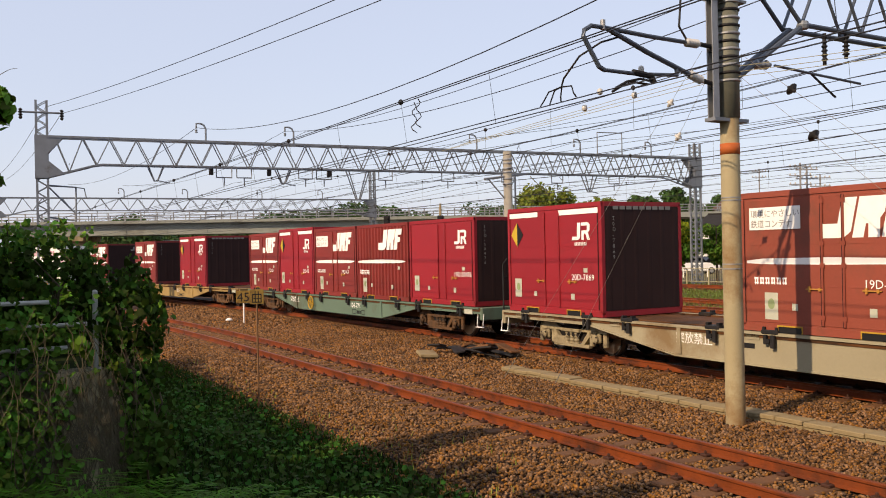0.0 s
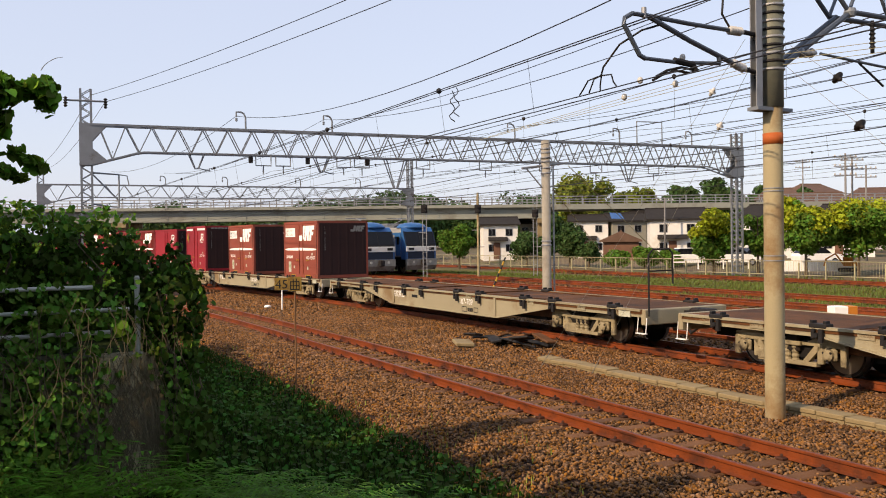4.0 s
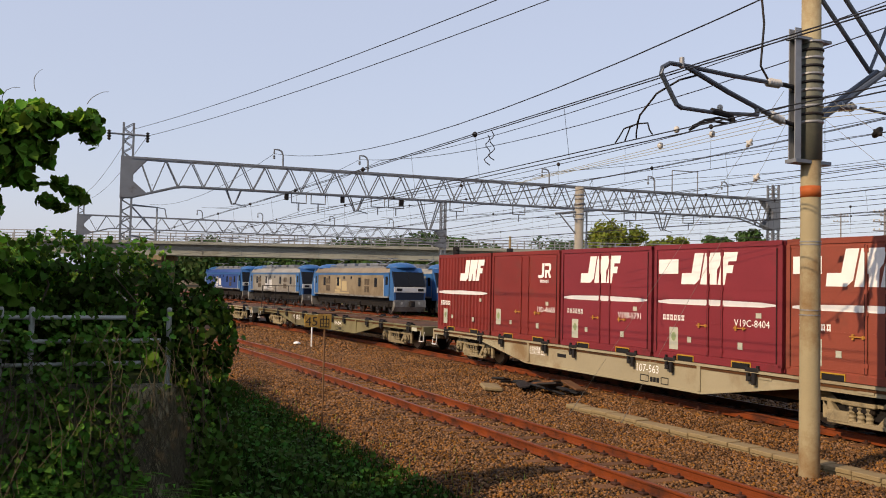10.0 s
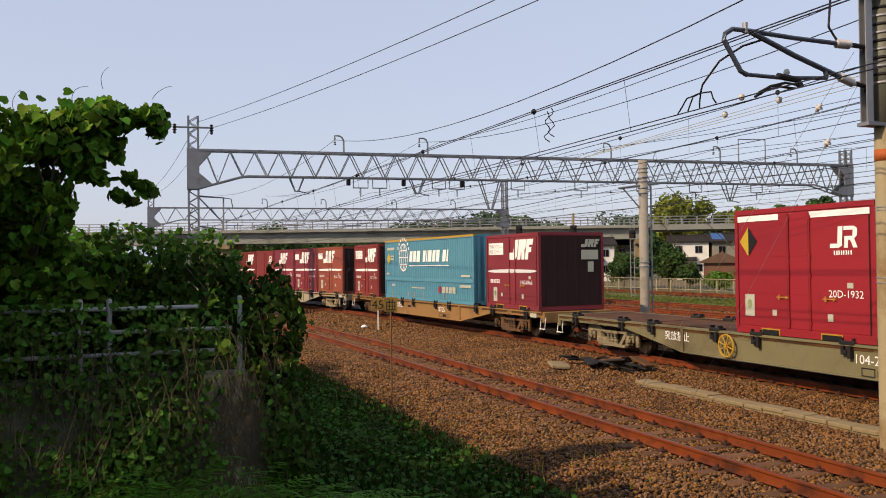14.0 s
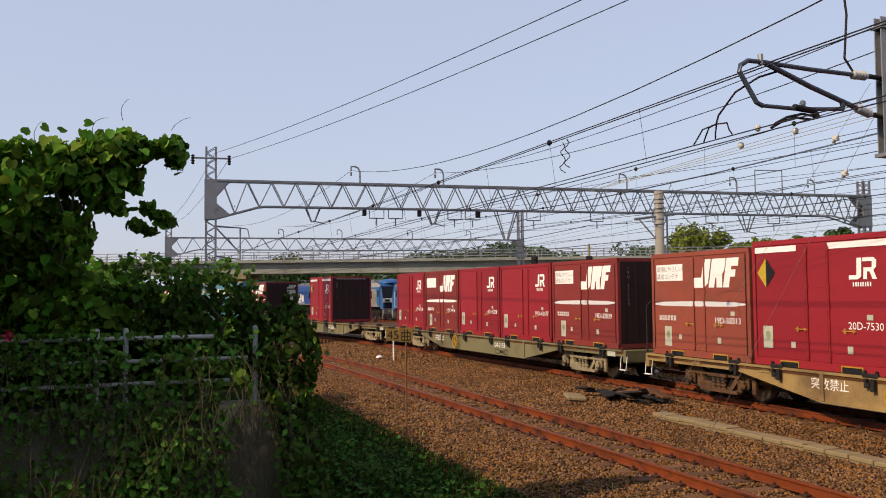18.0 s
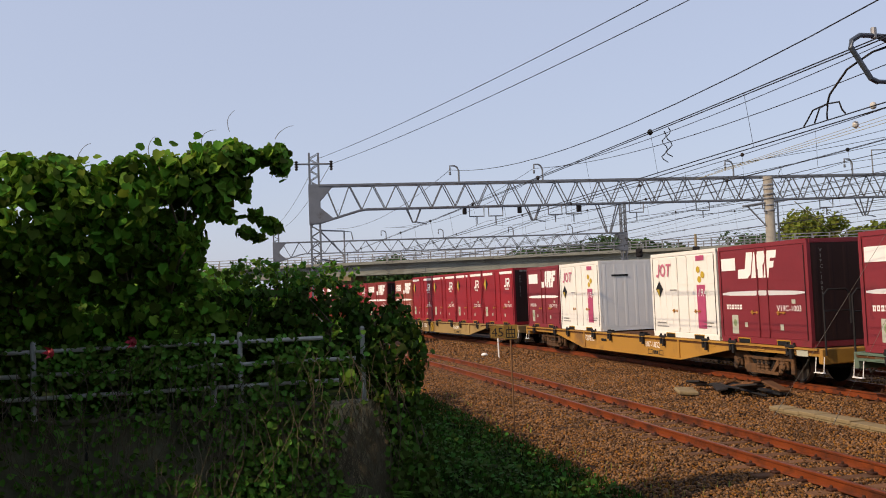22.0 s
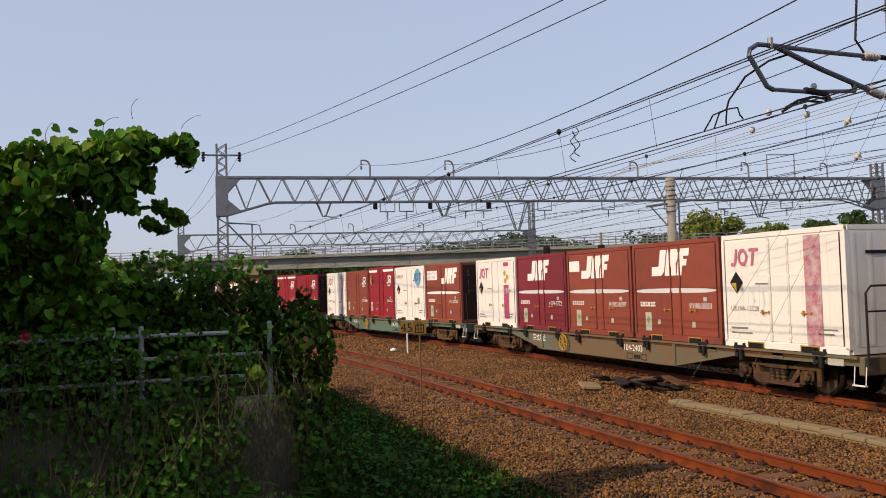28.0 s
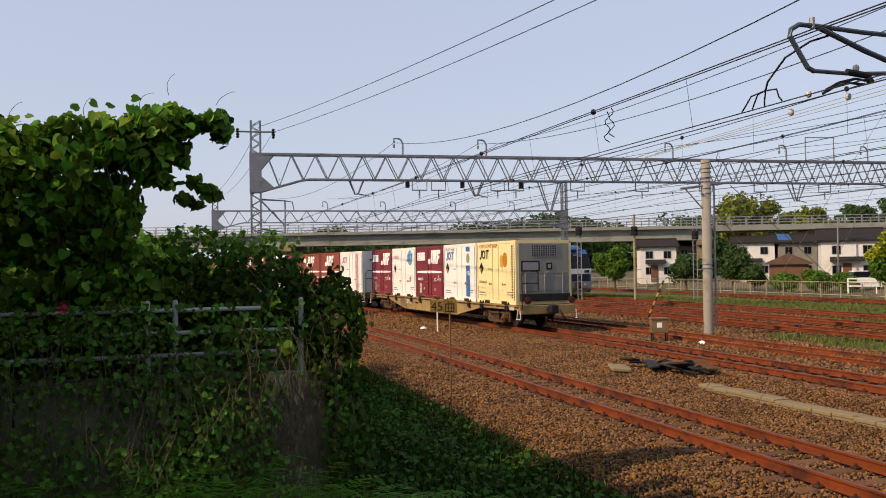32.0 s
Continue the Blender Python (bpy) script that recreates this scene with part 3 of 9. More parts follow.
# ---- the road bridge behind the yard ----
def road_bridge():
    A, B = Vector((-150, 102, 0)), Vector((150, 134, 0))
    d = B - A
    L = d.length
    root = tagged(empty("road_bridge", pose(A.x, A.y, 0, 0, 0, math.degrees(math.atan2(d.y, d.x)))), "pale concrete and steel girder road bridge over the yard", "bridge")
    mat = material("pale green-grey girder paint", (0.37, 0.385, 0.33), 0.8, var=0.15, scale=0.3, grain=8, bump=0.1, dirt=(0.22, 0.20, 0.16), dirt_amount=0.4)
    E = 160.0                                   # the deep girder span ends here; a slab deck goes on
    b = Builder()
    b.box(0, E, -3.6, -3.45, 5.50, 6.86)
    for i in range(int(E / 5)):
        b.box(i * 5, i * 5 + 0.12, -3.68, -3.6, 5.55, 6.82)
    b.box(0, E, -3.8, -3.4, 5.44, 5.54)
    b.box(0, E, -3.8, -3.4, 6.80, 6.88)
    part("girder", b, mat, root)
    b = Builder()
    b.box(0, E, 3.4, 3.55, 5.50, 6.86)
    part("girder", b, mat, root)
    for x0, x1, z0 in ((0, E, 6.88), (E + 0.05, L, 6.55)):
        b = Builder()
        b.box(x0, x1, -4.3, 4.3, z0, 7.06)
        b.box(x0, x1, -4.3, -4.05, 7.06, 7.26)
        part("deck", b, mat, root)
    for y in (-4.15, 4.15):
        for z in (7.52, 7.86, 8.24):
            b = Builder()
            b.box(0, L, y - 0.04, y + 0.04, z, z + 0.10)
            part("handrail", b, M_GALV, root)
        b = Builder()
        for i in range(int(L / 2)):
            b.box(i * 2, i * 2 + 0.14, y - 0.05, y + 0.05, 7.06, 8.30)
        tagged(part("railing_post", b, M_GALV, root), kind="stuff")
    for x in (48, 104, 159, 215, 262):
        b = Builder()
        b.box(x - 0.7, x + 0.7, -3.2, 3.2, -0.3, 5.42)
        b.box(x - 0.9, x + 0.9, -3.9, 3.9, 4.8, 5.42 if x < 160 else 6.53)
        part("pier", b, M_CONC, root)
    return root


road_bridge()


# ---- the freight train ----
RED = material("brick red container paint", (0.30, 0.040, 0.034), 0.55, var=0.14, scale=0.9, grain=25, bump=0.05, dirt=(0.19, 0.06, 0.045), dirt_amount=0.4, rnd=0.12)
CRIMSON = material("crimson container paint", (0.39, 0.023, 0.034), 0.5, var=0.10, scale=0.8, grain=25, bump=0.05, dirt=(0.26, 0.03, 0.03), dirt_amount=0.3, rnd=0.10)
RUSTRED = material("faded red-brown container paint", (0.37, 0.085, 0.052), 0.6, var=0.15, scale=0.9, grain=25, bump=0.05, dirt=(0.22, 0.08, 0.05), dirt_amount=0.5, rnd=0.08)
WINE = material("wine red container paint", (0.29, 0.036, 0.048), 0.5, var=0.12, scale=0.9, grain=25, bump=0.05, dirt=(0.17, 0.04, 0.04), dirt_amount=0.3, rnd=0.1)
CWHITE = material("off-white container paint", (1.16, 1.14, 1.06), 0.5, var=0.06, scale=0.7, grain=25, bump=0.04, dirt=(1.06, 1.0, 0.84), dirt_amount=0.25)
CCREAM = material("cream yellow container paint", (1.16, 0.98, 0.50), 0.5, var=0.06, scale=0.7, grain=25, bump=0.04, dirt=(1.05, 0.80, 0.34), dirt_amount=0.25)
CBLUE = material("sky blue container paint", (0.105, 0.37, 0.50), 0.5, var=0.08, scale=0.8, grain=25, bump=0.04, dirt=(0.085, 0.29, 0.40), dirt_amount=0.3)
# the rear ends' shade is put into this darker red, along with grime
END_DARK = material("dark red end paint with grime and shade in it", (0.036, 0.013, 0.012), 0.8, var=0.25, scale=0.9, grain=20, bump=0.08, dirt=(0.034, 0.016, 0.014), dirt_amount=0.5)
DARKGAP = material("dark door seal", (0.035, 0.008, 0.01), 0.8, var=0.2, bump=0)
STICKER = material("pale sticker", (0.62, 0.64, 0.52), 0.6, var=0.08, scale=9, bump=0)
GREENST = material("green sticker print", (0.34, 0.44, 0.22), 0.6, var=0.2, scale=9, bump=0)
PINK = material("pink stripe print", (0.62, 0.10, 0.22), 0.5, var=0.12, scale=6, bump=0)
ROSE = material("faded rose print", (0.74, 0.22, 0.32), 0.5, var=0.15, scale=6, bump=0)
FLOWER = material("pink and white flower print", (0.66, 0.16, 0.24), 0.5, var=0.1, scale=6, bump=0, dirt=(0.78, 0.66, 0.64), dirt_amount=0.9)
BLUEP = material("blue print", (0.05, 0.20, 0.50), 0.5, var=0.12, scale=6, bump=0)
REDP = material("red print", (0.55, 0.04, 0.04), 0.5, var=0.1, bump=0)
GREYP = material("grey print", (0.30, 0.30, 0.28), 0.6, var=0.1, bump=0)
YPRINT = material("bright yellow print", (0.72, 0.50, 0.05), 0.6, var=0.08, bump=0)
ORANGEP = material("orange print", (0.70, 0.24, 0.03), 0.6, var=0.1, bump=0)
HANDLE = material("yellow-orange lock handle", (0.60, 0.28, 0.05), 0.6, var=0.2, bump=0)

TEXTS = {}


def text_mesh(words, size, mat, slant=0.0):
    """Built-in font letters as a flat mesh in the plane x, z, read from the +y side."""
    key = (words, size, mat.name, slant)
    if key not in TEXTS:
        cu = bpy.data.curves.new("lettering", "FONT")
        cu.body, cu.size, cu.shear, cu.resolution_u = words, size, slant, 2
        cu.fill_mode = "FRONT"
        ob = bpy.data.objects.new("lettering", cu)
        me = bpy.data.meshes.new_from_object(ob)
        n = len(me.vertices)
        co = np.empty(n * 3, dtype=np.float32)
        me.vertices.foreach_get("co", co)
        co = co.reshape(-1, 3)
        out = np.stack([-co[:, 0], np.zeros(n), co[:, 1]], 1)
        me.vertices.foreach_set("co", out.ravel())
        me.materials.clear()
        me.materials.append(mat)
        me.update()
        bpy.data.objects.remove(ob)
        TEXTS[key] = me
    return TEXTS[key]


def skew(poly, x0, z0, k, w, h):
    """Unit polygon to container metres: x to the reader's right from x0, slanted by k."""
    return [(x0 + p[0] * w + k * p[1] * h, z0 + p[1] * h) for p in poly]


# plain block shapes for the painted emblems
EMBLEM_WIDE = [[(0, 0), (0.30, 0), (0.38, 0.16), (0.38, 1), (0.19, 1), (0.19, 0.36), (-0.02, 0.36)],
               [(0.41, 0), (0.55, 0), (0.55, 0.34), (0.58, 0.34), (0.61, 0), (0.75, 0), (0.71, 0.46), (0.75, 0.60), (0.75, 1), (0.41, 1)],
               [(0.77, 0), (0.91, 0), (0.91, 0.36), (1.02, 0.36), (1.02, 0.60), (0.91, 0.60), (0.91, 0.72), (1.06, 0.72), (1.06, 1), (0.77, 1)]]
EMBLEM_SMALL = [[(0, 0.0), (0.34, 0), (0.46, 0.12), (0.46, 1), (0.28, 1), (0.28, 0.2), (0.0, 0.2)],
                [(0.54, 0), (0.68, 0), (0.68, 0.36), (0.76, 0.36), (0.88, 0), (1.04, 0), (0.90, 0.42), (1.0, 0.55), (1.0, 0.88), (0.88, 1), (0.5, 1), (0.5, 0.82), (0.84, 0.82), (0.84, 0.54), (0.54, 0.54)]]
DIAMOND = [(0.5, 0), (1, 0.5), (0.5, 1), (0, 0.5)]

CL, CW = 3.67, 2.45       # a twelve-foot container
FACE = 1.205              # its panels; the frame stands proud of them at 1.225


def xz(a):
    """Metres from the reader's left of the near side to container x."""
    return CL / 2 - a


SHARED = {}


def shared(key, make):
    if key not in SHARED:
        SHARED[key] = make()
    return SHARED[key]


def frame_mesh(L, W, H, mat):
    def make():
        b = Builder()
        x, y = L / 2, W / 2
        p = 0.09
        for sx in (-1, 1):
            for sy in (-1, 1):
                b.box(*sorted((sx * x, sx * (x - p))), *sorted((sy * y, sy * (y - p))), 0.10, H - 0.10)
        for sy in (-1, 1):
            b.box(-x + 0.02, x - 0.02, *sorted((sy * y, sy * (y - 0.07))), H - 0.10, H)
            b.box(-x + 0.02, x - 0.02, *sorted((sy * y, sy * (y - 0.08))), 0.0, 0.13)
        for sx in (-1, 1):
            b.box(*sorted((sx * x, sx * (x - 0.07))), -y + 0.07, y - 0.07, H - 0.10, H - 0.002)
            b.box(*sorted((sx * x, sx * (x - 0.07))), -y + 0.08, y - 0.08, 0.002, 0.13)
        return b.mesh("frame", mat)
    return shared(("frame", L, W, H, mat.name), make)


def body_mesh(L, W, H, mat, ribs=0):
    def make():
        b = Builder()
        x, y = L / 2 - 0.02, W / 2 - 0.02
        b.box(-x, x, -y, y, 0.06, H - 0.03)
        return b.mesh("body", mat)
    return shared(("body", L, W, H, mat.name, ribs), make)


def side_ribs(root, n, mat, H):
    """Pressed upright ribs on the near side, each a part."""
    x, y = CL / 2 - 0.02, CW / 2 - 0.02
    st = (2 * x - 0.24) / n
    w = st * 0.5
    me = shared(("siderib", n, H, mat.name), lambda: Builder().prism([(0, 0), (w * 0.18, 0.045), (w * 0.82, 0.045), (w, 0)][::-1], "z", 0.14, H - 0.11).mesh("rib", mat))
    for i in range(n):
        part("rib", me, None, root, m=pose(-x + 0.12 + i * st, y, 0))


def end_wall_mesh(W, H, mat):
    def make():
        b = Builder()
        y = W / 2 - 0.10
        b.box(-0.014, 0.0, -y, y, 0.14, H - 0.11)
        return b.mesh("end_wall", mat)
    return shared(("end", W, H, mat.name), make)


def end_ribs(wall, W, H, mat):
    y = W / 2 - 0.10
    me = shared(("endrib", H, mat.name), lambda: Builder().prism([(-0.014, -0.07), (-0.018, -0.03), (-0.018, 0.03), (-0.014, 0.07)], "z", 0.18, H - 0.15).mesh("rib", mat))
    for i in range(6):
        part("rib", me, None, wall, m=pose(0, -y + 0.12 + i * (2 * y - 0.24) / 5, 0))


def door_mesh(w, h, mat):
    def make():
        b = Builder()
        b.bevel_box(-w / 2, w / 2, -0.012, 0.012, 0, h, 0.008)
        b.box(-w / 2 + 0.05, w / 2 - 0.05, 0.012, 0.017, h * 0.63, h * 0.645)
        b.box(-w / 2 + 0.05, w / 2 - 0.05, 0.012, 0.017, h * 0.30, h * 0.312)
        return b.mesh("door", mat)
    return shared(("door", round(w, 3), h, mat.name), make)


def rod_mesh(h, mat):
    def make():
        b = Builder()
        b.tube([(0, 0, 0), (0, 0, h)], 0.020, 6)
        for z in (0.1, 0.45 * h, 0.62 * h, h - 0.12):
            b.box(-0.04, 0.04, -0.03, 0.012, z, z + 0.07)
        return b.mesh("locking_bar", mat)
    return shared(("rod", h, mat.name), make)


def handle_mesh():
    def make():
        b = Builder()
        b.tube([(-0.26, 0, 0), (0.06, 0.012, 0.0)], 0.014, 5)
        b.box(-0.02, 0.02, -0.01, 0.016, -0.05, 0.05)
        b.box(-0.22, -0.18, -0.01, 0.016, -0.03, 0.03)
        return b.mesh("handle", HANDLE)
    return shared("handle", make)


def pocket_mesh():
    def make():
        b = Builder()
        b.box(-0.24, 0.24, -0.03, 0.004, 0.0, 0.105)
        b.cur = 1
        b.box(-0.26, 0.26, 0.004, 0.012, 0.105, 0.130)
        b.box(-0.26, -0.24, 0.004, 0.012, 0.0, 0.105)
        b.box(0.24, 0.26, 0.004, 0.012, 0.0, 0.105)
        return b.mesh("fork_pocket", [M_BLACKP, M_YELLOW])
    return shared("pocket", make)


def paint(root, name, polys, mat, label="", y=FACE + 0.012, key=None):
    def make():
        b = Builder()
        for p in polys:
            b.flat([(CL / 2 - q[0], q[1]) for q in p], 0)
        return b.mesh(name, mat)
    if "stripe" in name and len(polys) > 1:
        for k, q in enumerate(polys):
            paint(root, name, [q], mat, label, y, key + (k,))
        return None
    me = shared(key, make) if key else make()
    return part(name, me, None, root, label, m=pose(0, y, 0))


def rect(a0, a1, z0, z1):
    return [(a0, z0), (a1, z0), (a1, z1), (a0, z1)]


def end_paint(root, serial, emblem=True, patch=False, mat=M_WHITE):
    """Lettering and emblem on the rear end, which faces -x."""
    turn = pose(-CL / 2 - 0.018, 0, 0, 0, 0, 90)
    if emblem:
        def make():
            b = Builder()
            for q in EMBLEM_WIDE:
                b.flat([(-p[0], p[1]) for p in skew(q, 0, 0, 0.22, 0.62, 0.26)], 0)
            # grey for white: the end's shade is in the print colour
            return b.mesh("emblem", GREYP if not patch else STICKER)
        part("emblem", shared(("endemblem", patch), make), None, root, "small pale emblem", m=turn @ pose(-0.35, 0, 2.02))
    if patch:
        def make2():
            b = Builder()
            b.flat([(-0.35, 1.62), (-1.0, 1.62), (-1.0, 1.93), (-0.35, 1.93)], 0)
            b.flat([(-0.6, 1.22), (-0.82, 1.22), (-0.82, 1.55), (-0.6, 1.55)], 0)
            return b.mesh("end_patch", STICKER)
        part("end_patch", shared("endpatch", make2), None, root, "pale patches", m=turn)
    if serial and not patch:
        part("end_lettering", text_mesh("\n".join(serial), 0.125, GREYP), None, root, "column of grey lettering, dulled for the shaded end", m=turn @ pose(0.92, 0, 2.18))


def container_12(kind, serial="", mat=None, label="", category="container", height=None):
    """A twelve-foot rail container on its base, long axis x, near side +y."""
    H = height or {"b": 2.6}.get(kind, 2.5)
    mat = mat or {"a": RED, "b": CRIMSON, "c": CRIMSON, "d": RED}.get(kind, CWHITE)
    root = empty("container")
    tagged(root, label, category, "containers on the train")
    part("frame", frame_mesh(CL, CW, H, mat), None, root)
    part("body", body_mesh(CL, CW, H, mat, 15 if kind == "d" else 0), None, root)
    # red ends take the darker paint that carries their shade
    end_mat = END_DARK if mat in (RED, CRIMSON, RUSTRED, WINE) else mat
    rear = part("end_wall", end_wall_mesh(CW, H, end_mat), None, root, "dark end wall, grime and shade in its colour" if end_mat is END_DARK else "", m=pose(-CL / 2 + 0.014, 0, 0))
    end_ribs(rear, CW, H, end_mat)
    part("end_wall", end_wall_mesh(CW, H, end_mat), None, root, m=pose(CL / 2 - 0.014, 0, 0, 0, 0, 180))
    if kind == "d":
        side_ribs(root, 15, mat, H)
    if kind != "d":
        # two wide leaves with the locking bars in the middle
        cut = 0.52 if kind in "ac" else 0.50
        half = 0.20 if kind in "ac" else 0.28
        h = H - 0.30
        spans = ((0.12, cut * CL - half), (cut * CL - half + 0.02, cut * CL + half - 0.02), (cut * CL + half, CL - 0.12))
        for a0, a1 in spans:
            door = part("door", door_mesh(a1 - a0 - 0.02, h, mat), None, root, m=pose(xz((a0 + a1) / 2), FACE - 0.004, 0.16))
            if mat in (CWHITE, CCREAM) and a1 - a0 > 0.8:
                ridge = shared(("ridge", h, mat.name), lambda: Builder().box(-0.012, 0.012, 0.012, 0.018, 0.05, h - 0.05).mesh("ridge", mat))
                for k in (1, 2, 3):
                    part("ridge", ridge, None, door, m=pose((k / 4 - 0.5) * (a1 - a0 - 0.02), 0, 0))
        for a in (cut * CL - half, cut * CL + half, 0.115, CL - 0.115):
            part("door_seal", shared(("seal", h), lambda: Builder().box(-0.014, 0.014, 0.0, 0.004, 0, h).mesh("door_seal", DARKGAP)), None, root, m=pose(xz(a) + 0.03, FACE + 0.010, 0.16))
        for a in (cut * CL - half, cut * CL + half):
            part("locking_bar", rod_mesh(h - 0.02, mat), None, root, m=pose(xz(a), FACE + 0.022, 0.17))
        for a in (cut * CL - half - 0.55, cut * CL + half + 0.1):
            part("handle", handle_mesh(), None, root, "yellow lock handle", m=pose(xz(a + 0.3), FACE + 0.03, 0.78))
    for a in (1.05, 2.65):
        part("fork_pocket", pocket_mesh(), None, root, "yellow-edged forklift pocket", m=pose(xz(a), CW / 2 + 0.003, 0.0))
    y = FACE + (0.022 if kind != "d" else 0.049)
    yd = FACE + (0.048 if kind == "d" else 0.012)
    if kind in "ad":
        lens = [(0.14, 1.225), (0.5, 1.205), (CL * 0.5, 1.20), (CL - 0.5, 1.21), (CL - 0.14, 1.245), (CL - 0.14, 1.275), (CL - 0.5, 1.305), (CL * 0.5, 1.325), (0.5, 1.305), (0.14, 1.27)]
        paint(root, "stripe", [lens], M_WHITE, "white painted stripe", yd, ("stripe", kind))
        early = serial.startswith("V19")             # an older series, with its emblem set further over
        paint(root, "emblem", [skew(q, 0.88 if early else 1.68, 1.64, 0.22, 1.42, 0.66) for q in EMBLEM_WIDE], M_WHITE, "white block emblem", yd, ("emblem", kind, early))
        bars = []
        rng = random.Random(7)
        x = 0.30
        while x < 0.92:
            w = 0.12
            bars += [rect(x, x + w - 0.03, 0.94, 0.97), rect(x + 0.01, x + 0.035, 0.82, 0.97), rect(x + 0.06, x + 0.085, 0.82, 0.97), rect(x, x + w - 0.03, 0.86, 0.885)]
            x += w
        paint(root, "lettering", bars, M_WHITE, "white lettering", yd, ("jrbars", kind))
        paint(root, "sticker", [rect(0.52, 0.80, 0.22, 0.70)], STICKER, "pale yellow-white sticker", yd, ("plate", kind))
        paint(root, "sticker_print", [[(0.66 + 0.075 * math.cos(k * 0.7), 0.50 + 0.10 * math.sin(k * 0.7)) for k in range(9)]], GREENST, "green print", yd + 0.003, ("plateg", kind))
    if kind == "a":
        early = serial.startswith("V19")
        paint(root, "patch", [rect(0.16, 0.80, 1.86, 2.18) if early else rect(0.22, 1.30, 1.82, 2.22)], M_WHITE, "white painted panel", y, ("patch", early))
        if serial and serial[-1] in "13579" and not early:
            for words, z in (("環境にやさしい", 2.05), ("鉄道コンテナ", 1.87)):
                part("panel_lettering", text_mesh(words, 0.148, GREYP), None, root, "grey lettering", m=pose(xz(0.25), y + 0.003, z))
    if kind == "b":
        paint(root, "top_stripe", [rect(0.10, 1.30, H - 0.25, H - 0.13), rect(1.42, 1.78, H - 0.25, H - 0.13) if serial[-1:] in "35" else rect(2.12, CL - 0.12, H - 0.25, H - 0.13), rect(2.12, CL - 0.12, H - 0.25, H - 0.13)][:3 if serial[-1:] in "35" else 2], M_WHITE, "white stripe along the top", y, ("top", serial[-1:] in "35"))
        paint(root, "hazard_mark", [[(p[0] * 0.52 + 0.16, p[1] * 0.62 + 1.62) for p in ((0.5, 0), (0.5, 1), (0, 0.5))]], YPRINT, "yellow and black diamond", y, ("dia1",))
        paint(root, "hazard_mark", [[(p[0] * 0.52 + 0.16, p[1] * 0.62 + 1.62) for p in ((0.5, 0), (1, 0.5), (0.5, 1))]], M_BLACKP, "", y, ("dia2",))
    if kind in "bc":
        paint(root, "emblem", [skew(q, 2.63, 1.75, 0.05, 0.62, 0.40) for q in EMBLEM_SMALL], M_WHITE, "white block emblem", y, ("jr",))
        paint(root, "lettering", [rect(2.72 + i * 0.11 + dx, 2.75 + i * 0.11 + dx, 1.62, 1.70) for i in range(4) for dx in (0.0, 0.06)], M_WHITE, "white lettering", y, ("jrsub",))
        paint(root, "sticker", [rect(0.30, 0.58, 0.36, 0.82)], STICKER, "pale sticker", y, ("stick",))
        paint(root, "sticker_print", [[(0.44 + 0.075 * math.cos(k * 0.7), 0.62 + 0.10 * math.sin(k * 0.7)) for k in range(9)]], GREENST, "green print", y + 0.003, ("stickg",))
    if kind in "abcd":
        for k, q in enumerate(((3.02, 3.16, 1.00, 1.10), (2.55, 2.68, 0.36, 0.50), (1.1, 1.22, 0.40, 0.52))):
            paint(root, "card_label", [rect(*q)], STICKER, "small pale label", y, ("small", kind, k))
        if serial:
            me = text_mesh(serial, 0.20, M_WHITE)
            part("serial_lettering", me, None, root, "white lettering", m=pose(xz(2.58 if kind in "bc" else 2.45), y + 0.001, 0.82))
        end_paint(root, serial, emblem=(kind == "a"), patch=(serial == "19G-8463"))
        if kind == "b":
            def topmark():
                b = Builder()
                for i in range(9):
                    b.flat([(0.9 - i * 0.2, 2.42), (0.74 - i * 0.2, 2.42), (0.74 - i * 0.2, 2.50), (0.9 - i * 0.2, 2.50)], 0)
                return b.mesh("end_stripe", GREYP)
            part("end_stripe", shared("endstripe", topmark), None, root, "row of pale marks", m=pose(-CL / 2 - 0.018, 0, 0, 0, 0, 90))
    if kind in "efghi":
        dia_z, dx = 1.18, 0.26
        paint(root, "hazard_mark", [[(p[0] * 0.44 + dx, p[1] * 0.50 + dia_z) for p in ((0.5, 0), (0.5, 1), (0, 0.5))]], M_BLACKP, "black and yellow diamond", y, ("dia3",))
        paint(root, "hazard_mark", [[(p[0] * 0.44 + dx, p[1] * 0.50 + dia_z) for p in ((0.5, 0), (1, 0.5), (0.5, 1))]], M_BLACKP, "", y, ("dia4",))
        paint(root, "hazard_mark", [[(p[0] * 0.44 + dx, p[1] * 0.50 + dia_z) for p in ((0.5, 0.06), (0.5, 0.48), (0.1, 0.48))]], YPRINT, "ochre quarter of the diamond", y + 0.002, ("dia5",))
        if kind in "fi":
            part("serial_lettering", text_mesh("UF16A-630" if kind == "i" else "UR19A-13128", 0.16, GREYP if kind == "f" else M_BLACKP), None, root, "dark lettering", m=pose(xz(0.26), y, 0.80))
        paint(root, "fine_print", [rect(1.1, 1.5, 1.38, 1.41), rect(0.25, 0.8, 0.40, 0.44), rect(0.25, 0.95, 0.30, 0.33), rect(2.9, 3.4, 0.45, 0.48), rect(2.9, 3.3, 0.36, 0.39)], GREYP, "fine grey lettering", y, ("fine",))
        logo = {"e": ROSE, "f": ROSE, "g": BLUEP, "h": BLUEP, "i": M_BLACKP}[kind]
        lx = 2.35 if kind == "g" else 0.32
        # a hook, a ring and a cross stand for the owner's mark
        ring = []
        for k in range(10):
            a0, a1 = k * math.pi / 5, (k + 1) * math.pi / 5
            ring.append([(lx + 0.40 + r * math.cos(a), 1.99 + r * 1.2 * math.sin(a)) for r, a in ((0.165, a0), (0.165, a1), (0.095, a1), (0.095, a0))])
